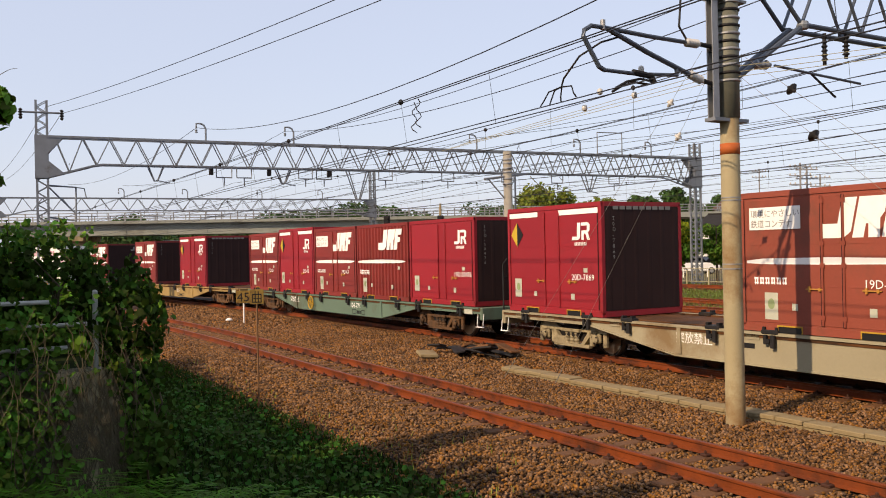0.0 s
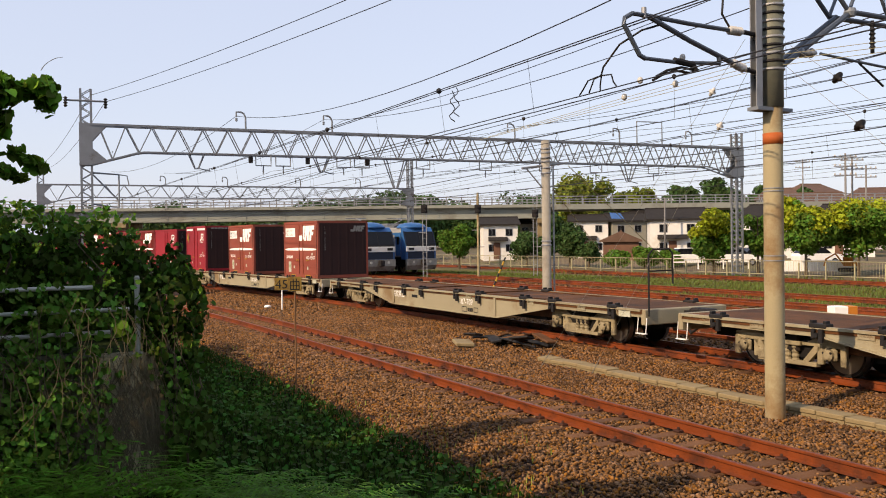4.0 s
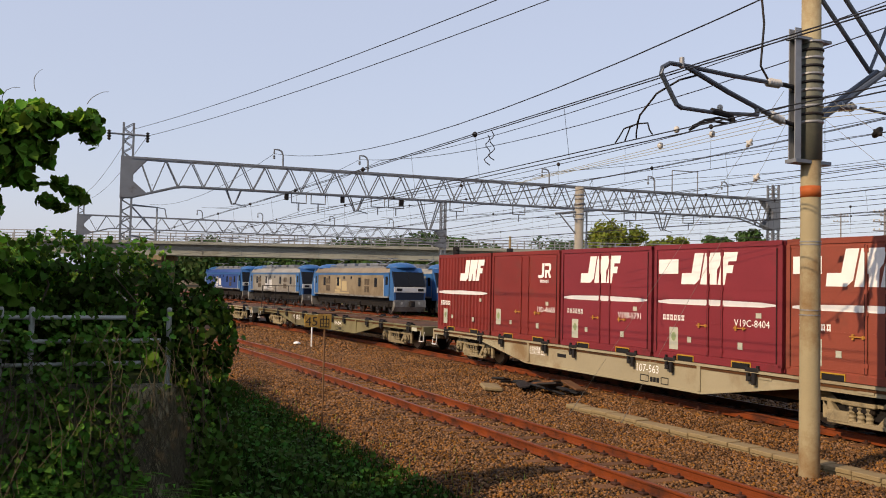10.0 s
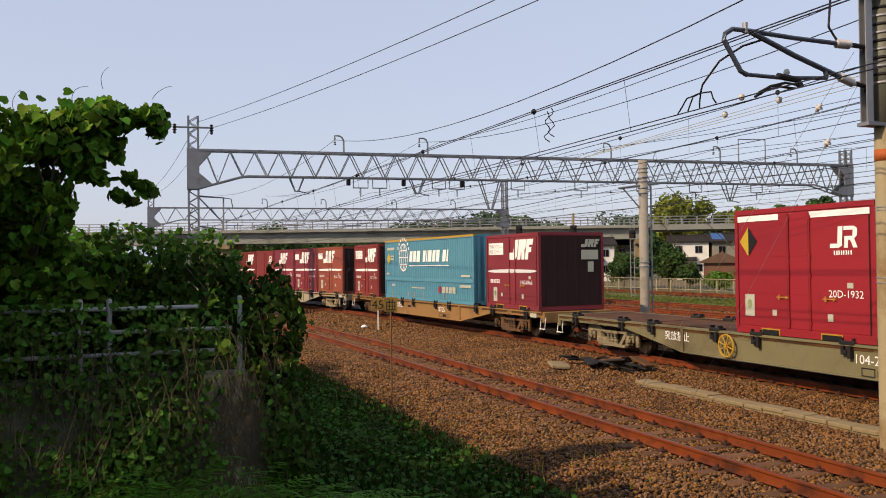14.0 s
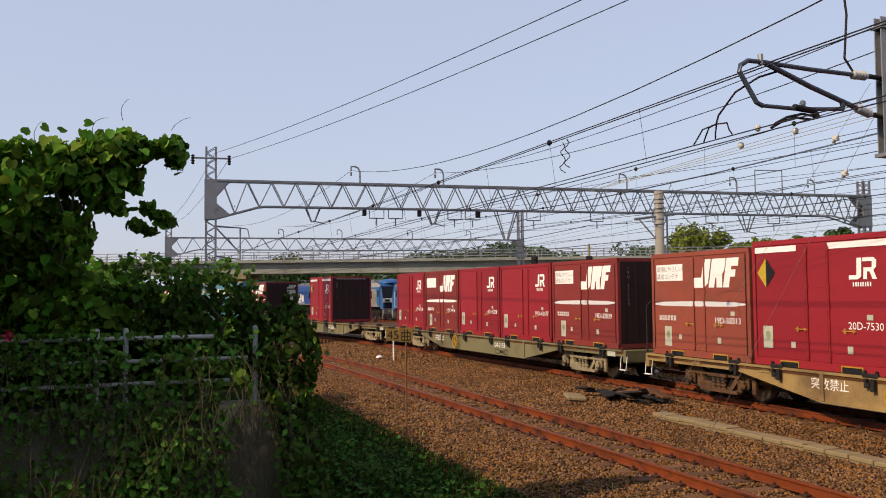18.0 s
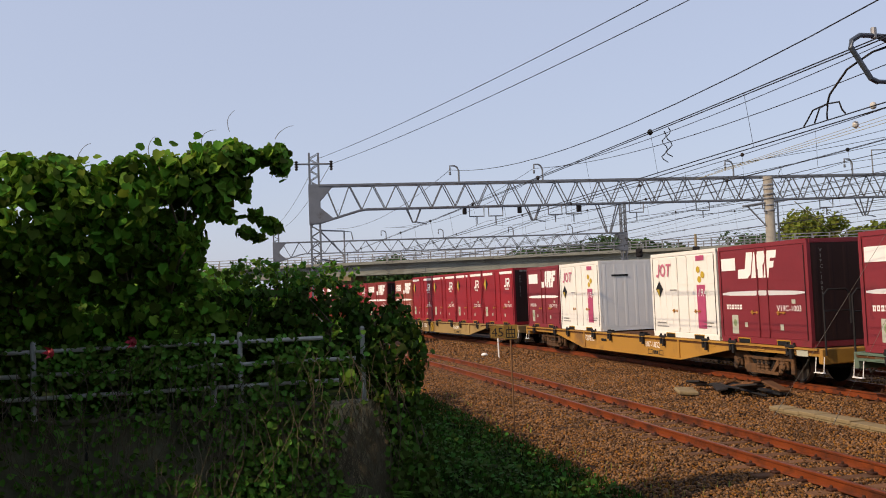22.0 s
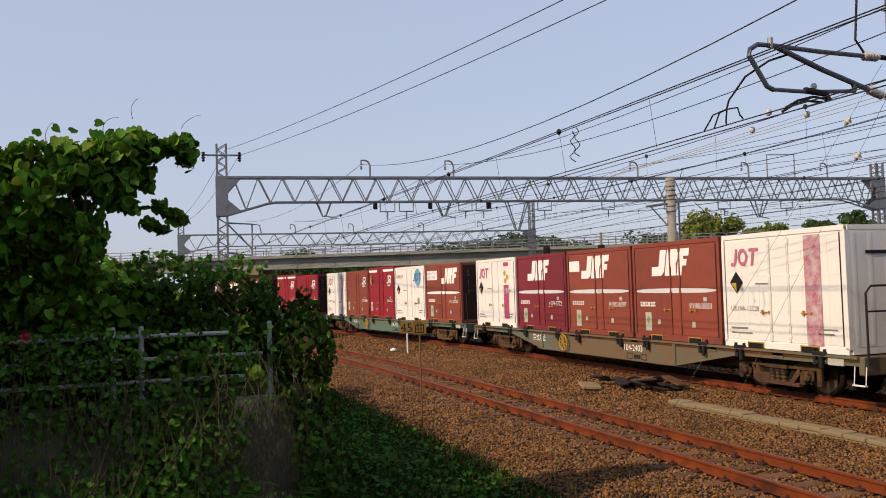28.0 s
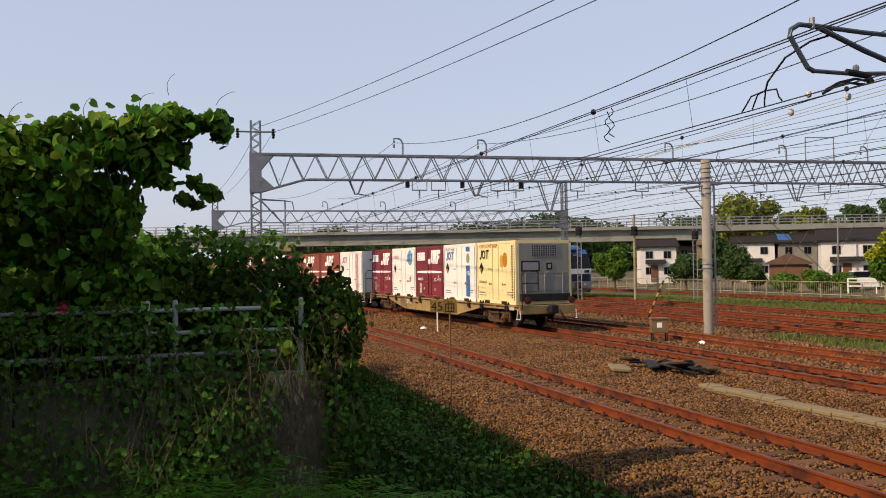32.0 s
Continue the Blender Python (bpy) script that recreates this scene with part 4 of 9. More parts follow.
        paint(root, "owner_mark", [[(lx, 1.80), (lx + 0.12, 1.78), (lx + 0.18, 1.86), (lx + 0.23, 2.18), (lx + 0.16, 2.18), (lx + 0.11, 1.88), (lx, 1.87)],
                                   *ring,
                                   [(lx + 0.66, 1.80), (lx + 0.73, 1.80), (lx + 0.79, 2.11), (lx + 0.90, 2.11), (lx + 0.91, 2.18), (lx + 0.62, 2.18), (lx + 0.60, 2.11), (lx + 0.71, 2.11)]],
              logo, "coloured block mark", y + 0.003, ("omark", kind))
        if kind == "e":
            paint(root, "stripe", [rect(2.62, 3.05, 0.30, 1.52), rect(2.62, 3.05, 2.20, 2.34)], PINK, "pink vertical stripe", y, ("pink",))
            paint(root, "fruit_print", [[(2.72 + dx2 + 0.10 * math.cos(k * 0.785), 1.85 + dz + 0.10 * math.sin(k * 0.785)) for k in range(8)] for dx2, dz in ((0, 0.1), (0.22, -0.05), (0.05, -0.18))], YPRINT, "pale fruit print", y, ("fruit",))
            part("lettering", text_mesh("19A", 0.30, M_WHITE, 0.2), None, root, "white lettering", m=pose(xz(2.64), y + 0.003, 1.2))
        if kind == "f":
            paint(root, "stripe", [rect(2.58, 3.02, 0.14, 2.36)], FLOWER, "pink flower stripe", y, ("flower",))
        if kind == "h":
            paint(root, "stripe", [rect(2.60, 3.02, 0.20, 1.55), rect(2.60, 3.02, 2.16, 2.36)], BLUEP, "blue vertical stripe", y, ("bluest",))
            paint(root, "emblem", [[(2.81 + 0.18 * math.cos(k * 0.628), 1.86 + 0.22 * math.sin(k * 0.628)) for k in range(10)]], GREENST, "green round emblem", y, ("greenem",))
            part("lettering", text_mesh("19A", 0.30, M_WHITE, 0.2), None, root, "white lettering", m=pose(xz(2.63), y + 0.003, 1.1))
            part("lettering", text_mesh("がんばろう日本", 0.16, M_BLACKP), None, root, "dark lettering", m=pose(xz(0.22), y, 2.23))
        if kind == "g":
            globe = [(2.86 + 0.36 * math.cos(k * 0.3927), 1.98 + 0.40 * math.sin(k * 0.3927)) for k in range(16)]
            paint(root, "globe_print", [globe], material("pale blue print", (0.22, 0.50, 0.72), 0.5, var=0.3, scale=3, bump=0), "pale blue globe print", y, ("globe",))
            part("lettering", text_mesh("SUPER UR", 0.20, REDP, 0.15), None, root, "red lettering", m=pose(xz(0.2), y, 1.98))
            paint(root, "sticker_print", [[(2.9 + 0.12 * math.cos(k * 0.7), 0.9 + 0.16 * math.sin(k * 0.7)) for k in range(9)]], GREENST, "green print", y, ("greeng",))
        if kind == "i":
            part("lettering", text_mesh("COOL CONTAINER", 0.20, REDP, 0.1), None, root, "red lettering", m=pose(xz(0.28), y, 2.02 + 0.24))
            paint(root, "fruit_print", [[(2.72 + 0.20 * math.cos(k * 0.52), 1.75 + 0.30 * math.sin(k * 0.52)) for k in range(12)]], ORANGEP, "orange printed shape", y + 0.002, ("orangep",))
            paint(root, "fruit_print", [[(2.42 + 0.16 * math.cos(k * 0.52), 1.70 + 0.26 * math.sin(k * 0.52)) for k in range(12)]], YPRINT, "yellow printed shape", y + 0.002, ("yellowp",))
            paint(root, "vent_strip", [rect(3.30, 3.42, 0.25 + i * 0.10, 0.31 + i * 0.10) for i in range(21)], M_BLACKP, "row of dark vent slots", y, ("ventstrip",))
            cooling_end(root, H)
        else:
            def endm():
                b = Builder()
                b.flat([(0.75, 1.93), (0.1, 1.93), (0.1, 2.0), (0.75, 2.0)], 0)
                return b.mesh("end_print", M_BLACKP)
            part("end_print", shared("endmarksw", endm), None, root, "dark lettering on the end", m=pose(-CL / 2 - 0.018, 0, 0, 0, 0, 90))
    return root


def cooling_end(root, H):
    """The refrigerating unit in the rear end."""
    x = -CL / 2
    unit = part("cooling_unit", Builder().bevel_box(x - 0.02, x + 0.02, -1.1, 1.1, 0.15, H - 0.12, 0.01), material("grimy grey-white unit panel", (0.34, 0.34, 0.29), 0.6, var=0.1, scale=2), root, "grey-white refrigerating unit panel")
    b = Builder()
    b.box(x - 0.03, x - 0.021, -0.55, 0.55, 1.86, 2.32)
    part("grille", b, M_BLACKP, unit, "dark square grille")
    b = Builder()
    for i in range(12):
        yy = -0.55 + i * 0.1
        b.box(x - 0.045, x - 0.03, yy - 0.012, yy + 0.012, 1.86, 2.32)
    for i in range(6):
        zz = 1.88 + i * 0.085
        b.box(x - 0.042, x - 0.03, -0.55, 0.55, zz - 0.01, zz + 0.01)
    part("grille_bar", b, M_GALV, unit)
    for y0, y1, z0, z1 in ((0.2, 1.0, 1.28, 1.70), (-0.35, -0.1, 1.35, 1.62)):
        b = Builder()
        b.box(x - 0.04, x - 0.02, y0, y1, z0, z1)
        b.cur = 1
        b.box(x - 0.045, x - 0.04, y0 + 0.06, y1 - 0.06, z0 + 0.06, z1 - 0.06)
        part("hatch", b, [M_BLACKP, M_GALV], unit)
    part("sump", Builder().bevel_box(x - 0.16, x - 0.02, -1.08, 1.08, 0.14, 0.42, 0.02), M_DARK, unit, "dark lower casing")
    for y0 in (-0.95, -0.3, 0.35):
        part("louvre_panel", Builder().bevel_box(x - 0.05, x - 0.02, y0, y0 + 0.5, 0.52, 1.12, 0.01), GREYP, unit, "grey access panel")
    for y0 in (-0.8, 0.0, 0.85):
        part("pipe", Builder().tube([(x - 0.07, y0, 0.4), (x - 0.07, y0, 1.22), (x - 0.07, y0 - 0.2, 1.28)], 0.018, 6), M_GALV, unit)
    for z in (0.5, 0.85, 1.2):
        b = Builder()
        b.box(x - 0.035, x - 0.02, -1.05, 1.05, z, z + 0.03)
        part("seam", b, GREYP, unit)


def container_31():
    """The long blue container with its ribbed sides and yellow top edge."""
    L, W, H = 9.40, 2.49, 2.60
    root = tagged(empty("container"), "long sky-blue ribbed container with yellow top edge", "container", "containers on the train")
    part("frame", frame_mesh(L, W, H, CBLUE), None, root)
    b = Builder()
    x, y = L / 2 - 0.02, W / 2 - 0.03
    b.box(-x, x, -y, y, 0.06, H - 0.03)
    n = 44
    st = (2 * x - 0.3) / n
    part("body", b, CBLUE, root)
    for z0, z1 in ((0.16, 0.78), (0.98, H - 0.12)):
        me = Builder().prism([(0, y), (st * 0.14, y + 0.035), (st * 0.42, y + 0.035), (st * 0.56, y)][::-1], "z", z0, z1).mesh("rib", CBLUE)
        for i in range(n):
            part("rib", me, None, root, m=pose(-x + 0.15 + i * st, 0, 0))
    me = Builder().box(-x - 0.02, -x, -0.05, 0.05, 0.2, H - 0.15).mesh("end_rib", CBLUE)
    for i in range(8):
        part("end_rib", me, None, root, m=pose(0, -y + 0.2 + i * (2 * y - 0.4) / 7, 0))
    b = Builder()
    b.box(-x, x, y + 0.001, y + 0.04, 0.80, 0.96)
    part("waist_rail", b, CBLUE, root)
    b = Builder()
    b.box(-L / 2, L / 2, W / 2 - 0.06, W / 2 + 0.004, H - 0.07, H + 0.004)
    part("top_edge", b, M_YELLOW, root, "yellow top edge")
    yy = y + 0.042

    def p(name, polys, mat, label=""):
        bb = Builder()
        for q in polys:
            bb.flat([(L / 2 - a, z) for a, z in q], yy)
        return part(name, bb, mat, root, label)
    # globe emblem: rings and meridians
    cx, cz = 2.35, 1.82
    ring = []
    for rx, rz in ((0.52, 0.62), (0.28, 0.62)):
        for k in range(20):
            a0, a1 = k * math.pi / 10, (k + 1) * math.pi / 10
            ring.append([(cx + rx * math.cos(a0), cz + rz * math.sin(a0)), (cx + rx * math.cos(a1), cz + rz * math.sin(a1)), (cx + (rx - 0.045) * math.cos(a1), cz + (rz - 0.045) * math.sin(a1)), (cx + (rx - 0.045) * math.cos(a0), cz + (rz - 0.045) * math.sin(a0))])
    ring += [rect(cx - 0.02, cx + 0.02, cz - 0.6, cz + 0.6), rect(cx - 0.50, cx + 0.50, cz - 0.02, cz + 0.02), rect(cx - 0.43, cx + 0.43, cz + 0.28, cz + 0.32), rect(cx - 0.43, cx + 0.43, cz - 0.32, cz - 0.28)]
    p("globe_emblem", ring, M_WHITE, "white outlined globe emblem")
    p("arc_lettering", [[(cx + 0.74 * math.cos(a) - 0.05, cz + 0.80 * math.sin(a) - 0.05), (cx + 0.74 * math.cos(a) + 0.05, cz + 0.80 * math.sin(a) - 0.05), (cx + 0.74 * math.cos(a) + 0.05, cz + 0.80 * math.sin(a) + 0.06), (cx + 0.74 * math.cos(a) - 0.05, cz + 0.80 * math.sin(a) + 0.06)] for a in [0.5 + 0.3 * i for i in range(8)]], M_WHITE, "white arc of lettering")
    # the long name, as slanted blocks
    blocks, x0 = [], 3.05
    for w in (0.40, 0.42, 0.46, 0.0, 0.36, 0.18, 0.46, 0.38, 0.42, 0.0, 0.40, 0.22):
        if w:
            blocks.append(skew([(0, 0), (1, 0), (1, 1), (0, 1)], x0, 1.62, 0.22, w - 0.09, 0.46))
            x0 += w
        else:
            x0 += 0.22
    for q in blocks:
        p("name_block", [q], M_WHITE, "white slanted block of the name")
    p("underline", [rect(3.0, 7.25, 1.44, 1.48)], M_WHITE, "thin white underline")
    p("owner_emblem", [[(6.30 + 0.13 * math.cos(k * 0.628), 0.50 + 0.15 * math.sin(k * 0.628)) for k in range(10)]], REDP, "round red emblem")
    for i in range(4):
        p("owner_block", [rect(6.55 + i * 0.33, 6.82 + i * 0.33, 0.38, 0.62)], STICKER, "pale lettering block")
    for q in ((0.35, 1.25, 2.16, 2.28), (0.75, 1.2, 1.85, 1.92), (0.75, 1.2, 1.72, 1.79), (0.2, 0.6, 1.06, 1.14), (3.3, 4.8, 0.50, 0.56), (0.9, 1.3, 0.55, 0.65), (8.3, 9.1, 1.02, 1.1), (8.2, 9.15, 0.62, 0.72)):
        p("card_label", [rect(*q)], STICKER, "small pale label")
    p("hazard_mark", [[(0.30, 1.78), (0.52, 1.5), (0.74, 1.78), (0.52, 2.06)]], YPRINT, "yellow diamond")
    for a in (0.9, 2.9, 3.6, 4.6, 6.7):
        p("pocket_mark", [rect(a, a + 0.05, 0.10, 0.34)], M_YELLOW, "yellow pocket mark")
    return root


# ---- wagons ----
WL = 20.4          # length over couplers
DECK = 0.93        # deck above the rail
CREAM = material("cream wagon paint", (0.44, 0.39, 0.26), 0.65, var=0.12, scale=0.7, grain=20, bump=0.06, dirt=(0.30, 0.20, 0.10), dirt_amount=0.45, rnd=0.08)
WGREEN = material("grey-green wagon paint", (0.15, 0.235, 0.175), 0.65, var=0.12, scale=0.7, grain=20, bump=0.06, dirt=(0.12, 0.11, 0.07), dirt_amount=0.45)
WORANGE = material("ochre orange wagon paint", (0.40, 0.22, 0.075), 0.65, var=0.12, scale=0.7, grain=20, bump=0.06, dirt=(0.20, 0.11, 0.05), dirt_amount=0.45)
WOLIVE = material("faded olive wagon paint", (0.25, 0.225, 0.115), 0.65, var=0.15, scale=0.7, grain=20, bump=0.06, dirt=(0.14, 0.11, 0.06), dirt_amount=0.5)
WYELLOW = material("warm yellow wagon paint", (0.58, 0.30, 0.055), 0.6, var=0.12, scale=0.7, grain=20, bump=0.06, dirt=(0.30, 0.16, 0.06), dirt_amount=0.4)
WTAN = material("tan wagon paint", (0.46, 0.31, 0.12), 0.65, var=0.14, scale=0.7, grain=20, bump=0.06, dirt=(0.24, 0.15, 0.07), dirt_amount=0.5)
WPATCH = material("brown wagon paint with green patches", (0.24, 0.155, 0.085), 0.65, var=0.1, scale=0.4, grain=20, bump=0.06, dirt=(0.13, 0.22, 0.17), dirt_amount=0.7)
BOGIE = material("dusty bogie steel", (0.17, 0.085, 0.038), 0.8, var=0.5, scale=3, grain=30, bump=0.2, dirt=(0.045, 0.032, 0.024), dirt_amount=0.75, rnd=0.25)
PALEBOGIE = material("pale dusty bogie steel", (0.40, 0.33, 0.20), 0.8, var=0.35, scale=3, grain=30, bump=0.2, dirt=(0.05, 0.036, 0.025), dirt_amount=0.55, rnd=0.2)
# near-black, with the shade beneath the wagons put into the colour
UNDER = material("sooty shade-black underframe", (0.012, 0.010, 0.009), 0.85, var=0.4, scale=3, grain=30, bump=0.2, dirt=(0.03, 0.018, 0.01), dirt_amount=0.3)
WHEEL = material("wheel steel", (0.028, 0.023, 0.02), 0.55, 0.5, var=0.3, scale=4, grain=40, bump=0.1)
TREAD = material("polished tread", (0.5, 0.47, 0.43), 0.3, 0.9, var=0.1, bump=0)


def sill_mesh(mat, style):
    """The fishbelly side sill: full depth amidships, tapering to the ends."""
    def make():
        b = Builder()
        top = DECK - 0.03
        if style == 107:
            low = [(-6.2, top - 0.16), (-3.5, 0.30), (3.5, 0.30), (6.2, top - 0.16)]
        else:
            low = [(-6.1, top - 0.16), (-3.7, 0.32), (3.7, 0.32), (6.1, top - 0.16)]
        poly = [(-9.55, top - 0.15)] + low + [(9.55, top - 0.15), (9.55, top), (-9.55, top)]
        b.prism(poly, "y", -0.012, 0.012)
        b.box(-9.55, 9.55, -0.05, 0.06, top - 0.02, top + 0.03)
        for i in range(len(low) - 1):
            (x0, z0), (x1, z1) = low[i], low[i + 1]
            b.prism([(x0, z0), (x1, z1), (x1, z1 + 0.03), (x0, z0 + 0.03)], "y", -0.05, 0.05)
        for x in ((-3.7, 3.7) if style != 107 else (-3.4, 3.4)):
            b.box(x - 0.05, x + 0.05, 0.012, 0.045, 0.36, top - 0.02)
        for x in (-8.6, -7.4, -5.2, -1.9, 1.6, 5.3, 7.6, 8.9):
            b.box(x - 0.16, x + 0.16, 0.012, 0.03, top - 0.12, top - 0.03)
        # dark line under the top flange, shade put into the colour
        b.cur = 1
        b.box(-9.5, 9.5, 0.0125, 0.016, top - 0.045, top - 0.02)
        b.cur = 0
        return b.mesh("side_sill", [mat, UNDER])
    return shared(("sill", mat.name, style), make)


def deck_mesh():
    def make():
        b = Builder()
        b.box(-9.6, 9.6, -0.35, 0.35, 0.55, DECK - 0.05)
        for y in (-1.24, 1.10):
            b.box(-9.6, 9.6, y, y + 0.14, DECK - 0.11, DECK - 0.005)
        for i in range(25):
            x = -9.5 + i * 19.0 / 24
            b.box(x - 0.05, x + 0.05, -1.18, 1.18, DECK - 0.14, DECK - 0.02)
        for x0, x1 in ((-9.6, -5.6), (5.6, 9.6)):
            b.box(x0, x1, -1.15, 1.15, DECK - 0.03, DECK - 0.008)
        for x0, x1 in ((-5.5, -2.2), (-1.6, 1.6), (2.2, 5.5)):
            b.box(x0, x1, -0.8, 0.8, DECK - 0.035, DECK - 0.012)
        b.box(-6.5, 6.5, -0.9, -0.86, 0.45, DECK - 0.1)
        b.box(-6.5, 6.5, 0.86, 0.9, 0.45, DECK - 0.1)
        return b.mesh("deck", M_WOODDECK)
    return shared("deck", make)


def lock_mesh():
    def make():
        b = Builder()
        b.bevel_box(-0.20, 0.20, -0.10, 0.12, -0.02, 0.06, 0.015)
        for x in (-0.15, 0.15):
            b.box(x - 0.03, x + 0.03, -0.02, 0.10, 0.04, 0.11)
        b.box(-0.14, -0.05, 0.10, 0.16, -0.26, -0.03)
        b.box(0.05, 0.12, 0.10, 0.15, -0.20, -0.03)
        b.lathe([(0.045, 0.0), (0.045, 0.05)], (0.0, 0.12, -0.14), "y", 8)
        return b.mesh("twist_lock", M_DARK)
    return shared("lock", make)


def bogie_side_mesh(mat):
    def make():
        b = Builder()
        b.cur = 1                                        # dark plate put in for the shade behind springs and frame
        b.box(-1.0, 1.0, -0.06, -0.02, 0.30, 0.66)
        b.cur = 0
        b.prism([(-1.22, 0.60), (-1.05, 0.72), (-0.62, 0.70), (-0.45, 0.60), (0.45, 0.60), (0.62, 0.70), (1.05, 0.72), (1.22, 0.60), (1.22, 0.54), (-1.22, 0.54)][::-1], "y", -0.05, 0.06)
        for x in (-0.95, 0.95):
            for k in (-0.24, 0.20):
                b.bevel_box(x + k - 0.035, x + k + 0.045, -0.03, 0.06, 0.28, 0.56, 0.01)
            b.bevel_box(x - 0.30, x + 0.30, -0.02, 0.05, 0.56, 0.68, 0.02)
            b.bevel_box(x - 0.30, x - 0.17, -0.02, 0.07, 0.22, 0.60, 0.02)
            b.bevel_box(x + 0.17, x + 0.30, -0.02, 0.07, 0.22, 0.60, 0.02)
            b.bevel_box(x - 0.13, x + 0.13, 0.03, 0.12, 0.31, 0.53, 0.03)
            b.lathe([(0.105, 0.0), (0.105, 0.05), (0.06, 0.08)], (x, 0.12, 0.42), "y", 12)
            b.cur = 1
            for k in range(3):
                a = k * 2.094 + 0.5
                b.lathe([(0.022, 0), (0.022, 0.02)], (x + 0.085 * math.cos(a), 0.17, 0.42 + 0.085 * math.sin(a)), "y", 6)
            b.cur = 0
        for sx in (-1, 1):
            c = [(sx * 0.76, 0.54), (sx * 0.60, 0.54), (sx * 0.34, 0.24), (sx * 0.40, 0.17)]
            b.prism(c if sx < 0 else c[::-1], "y", -0.04, 0.07)
        b.bevel_box(-0.66, 0.66, -0.04, 0.09, 0.17, 0.25, 0.01)
        b.bevel_box(0.20, 0.66, -0.02, 0.10, 0.20, 0.40, 0.02)
        for x in (-0.17, 0.0, 0.17):
            b.lathe([(0.055, 0), (0.072, 0.02), (0.055, 0.06), (0.072, 0.1), (0.055, 0.14), (0.072, 0.18), (0.055, 0.22), (0.072, 0.26), (0.055, 0.30)], (x, 0.03, 0.23), "z", 10)
        b.bevel_box(-0.34, 0.34, 0.0, 0.13, 0.52, 0.60, 0.015)
        return b.mesh("side_frame", [mat, UNDER])
    return shared(("bogieside", mat.name), make)


def wheel_mesh():
    def make():
        b = Builder()
        b.lathe([(0.10, -0.075), (0.30, -0.02), (0.36, -0.065), (0.405, -0.065), (0.405, 0.06), (0.36, 0.06), (0.30, 0.0), (0.14, 0.02), (0.10, 0.06)], (0, 0, 0), "y", 28)
        b.cur = 1
        b.lathe([(0.412, -0.064), (0.409, 0.058)], (0, 0, 0), "y", 28)
        b.cur = 0
        b.lathe([(0.44, -0.095), (0.44, -0.066)], (0, 0, 0), "y", 28)
        return b.mesh("wheel", [WHEEL, TREAD], smooth=False)
    return shared("wheel", make)


def add_bogie(wagon, x, mat):
    bogie = part("bogie", shared("bolster", lambda: Builder().bevel_box(-0.28, 0.28, -1.02, 1.02, 0.40, 0.76, 0.03).box(-0.16, 0.16, -0.9, 0.9, 0.30, 0.42).mesh("bolster", UNDER)), None, wagon, "dusty two-axle bogie", m=pose(x, 0, 0))
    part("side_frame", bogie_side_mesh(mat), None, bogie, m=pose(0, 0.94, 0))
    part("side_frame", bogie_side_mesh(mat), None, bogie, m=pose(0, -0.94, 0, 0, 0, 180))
    for ax in (-0.95, 0.95):
        part("wheel", wheel_mesh(), None, bogie, m=pose(ax, 0.565, 0.41))
        part("wheel", wheel_mesh(), None, bogie, m=pose(ax, -0.565, 0.41, 0, 0, 180))
        part("axle", shared("axle", lambda: Builder().tube([(0, -1.0, 0), (0, 1.0, 0)], 0.075, 10).mesh("axle", WHEEL)), None, bogie, m=pose(ax, 0, 0.41))
    return bogie


def rail_handle_mesh():
    def make():
        b = Builder()
        b.tube([(0, 1.15, 0.2), (0, 1.15, 1.55), (0, 1.02, 1.68), (0, 0.55, 1.68), (0, 0.45, 1.58), (0, 0.45, 0.9)], 0.022, 6)
        b.tube([(0, 1.15, 1.2), (0, 0.45, 1.2)], 0.018, 6)
        return b.mesh("end_handrail", M_DARK)
    return shared("handrail", make)


def end_frame_mesh():
    def make():
        b = Builder()
        for y in (-1.12, -0.38, 0.38, 1.12):
            b.tube([(0, y, -0.1), (0, y, 1.22)], 0.020, 6)
        for z in (0.48, 1.22):
            b.tube([(0, -1.12, z), (0, 1.12, z)], 0.018, 6)
        b.tube([(0, 1.12, 1.22), (-0.55, 1.14, 0.0)], 0.016, 6)
        return b.mesh("end_frame", M_DARK)
    return shared("endframe", make)


def step_mesh():
    def make():
        b = Builder()
        b.tube([(-0.14, 0, 0.75), (-0.14, 0.04, 0.40), (0.14, 0.04, 0.40), (0.14, 0, 0.75)], 0.011, 6)
        b.box(-0.15, 0.15, 0.0, 0.08, 0.385, 0.405)
        return b.mesh("step", M_WHITE)
    return shared("step", make)


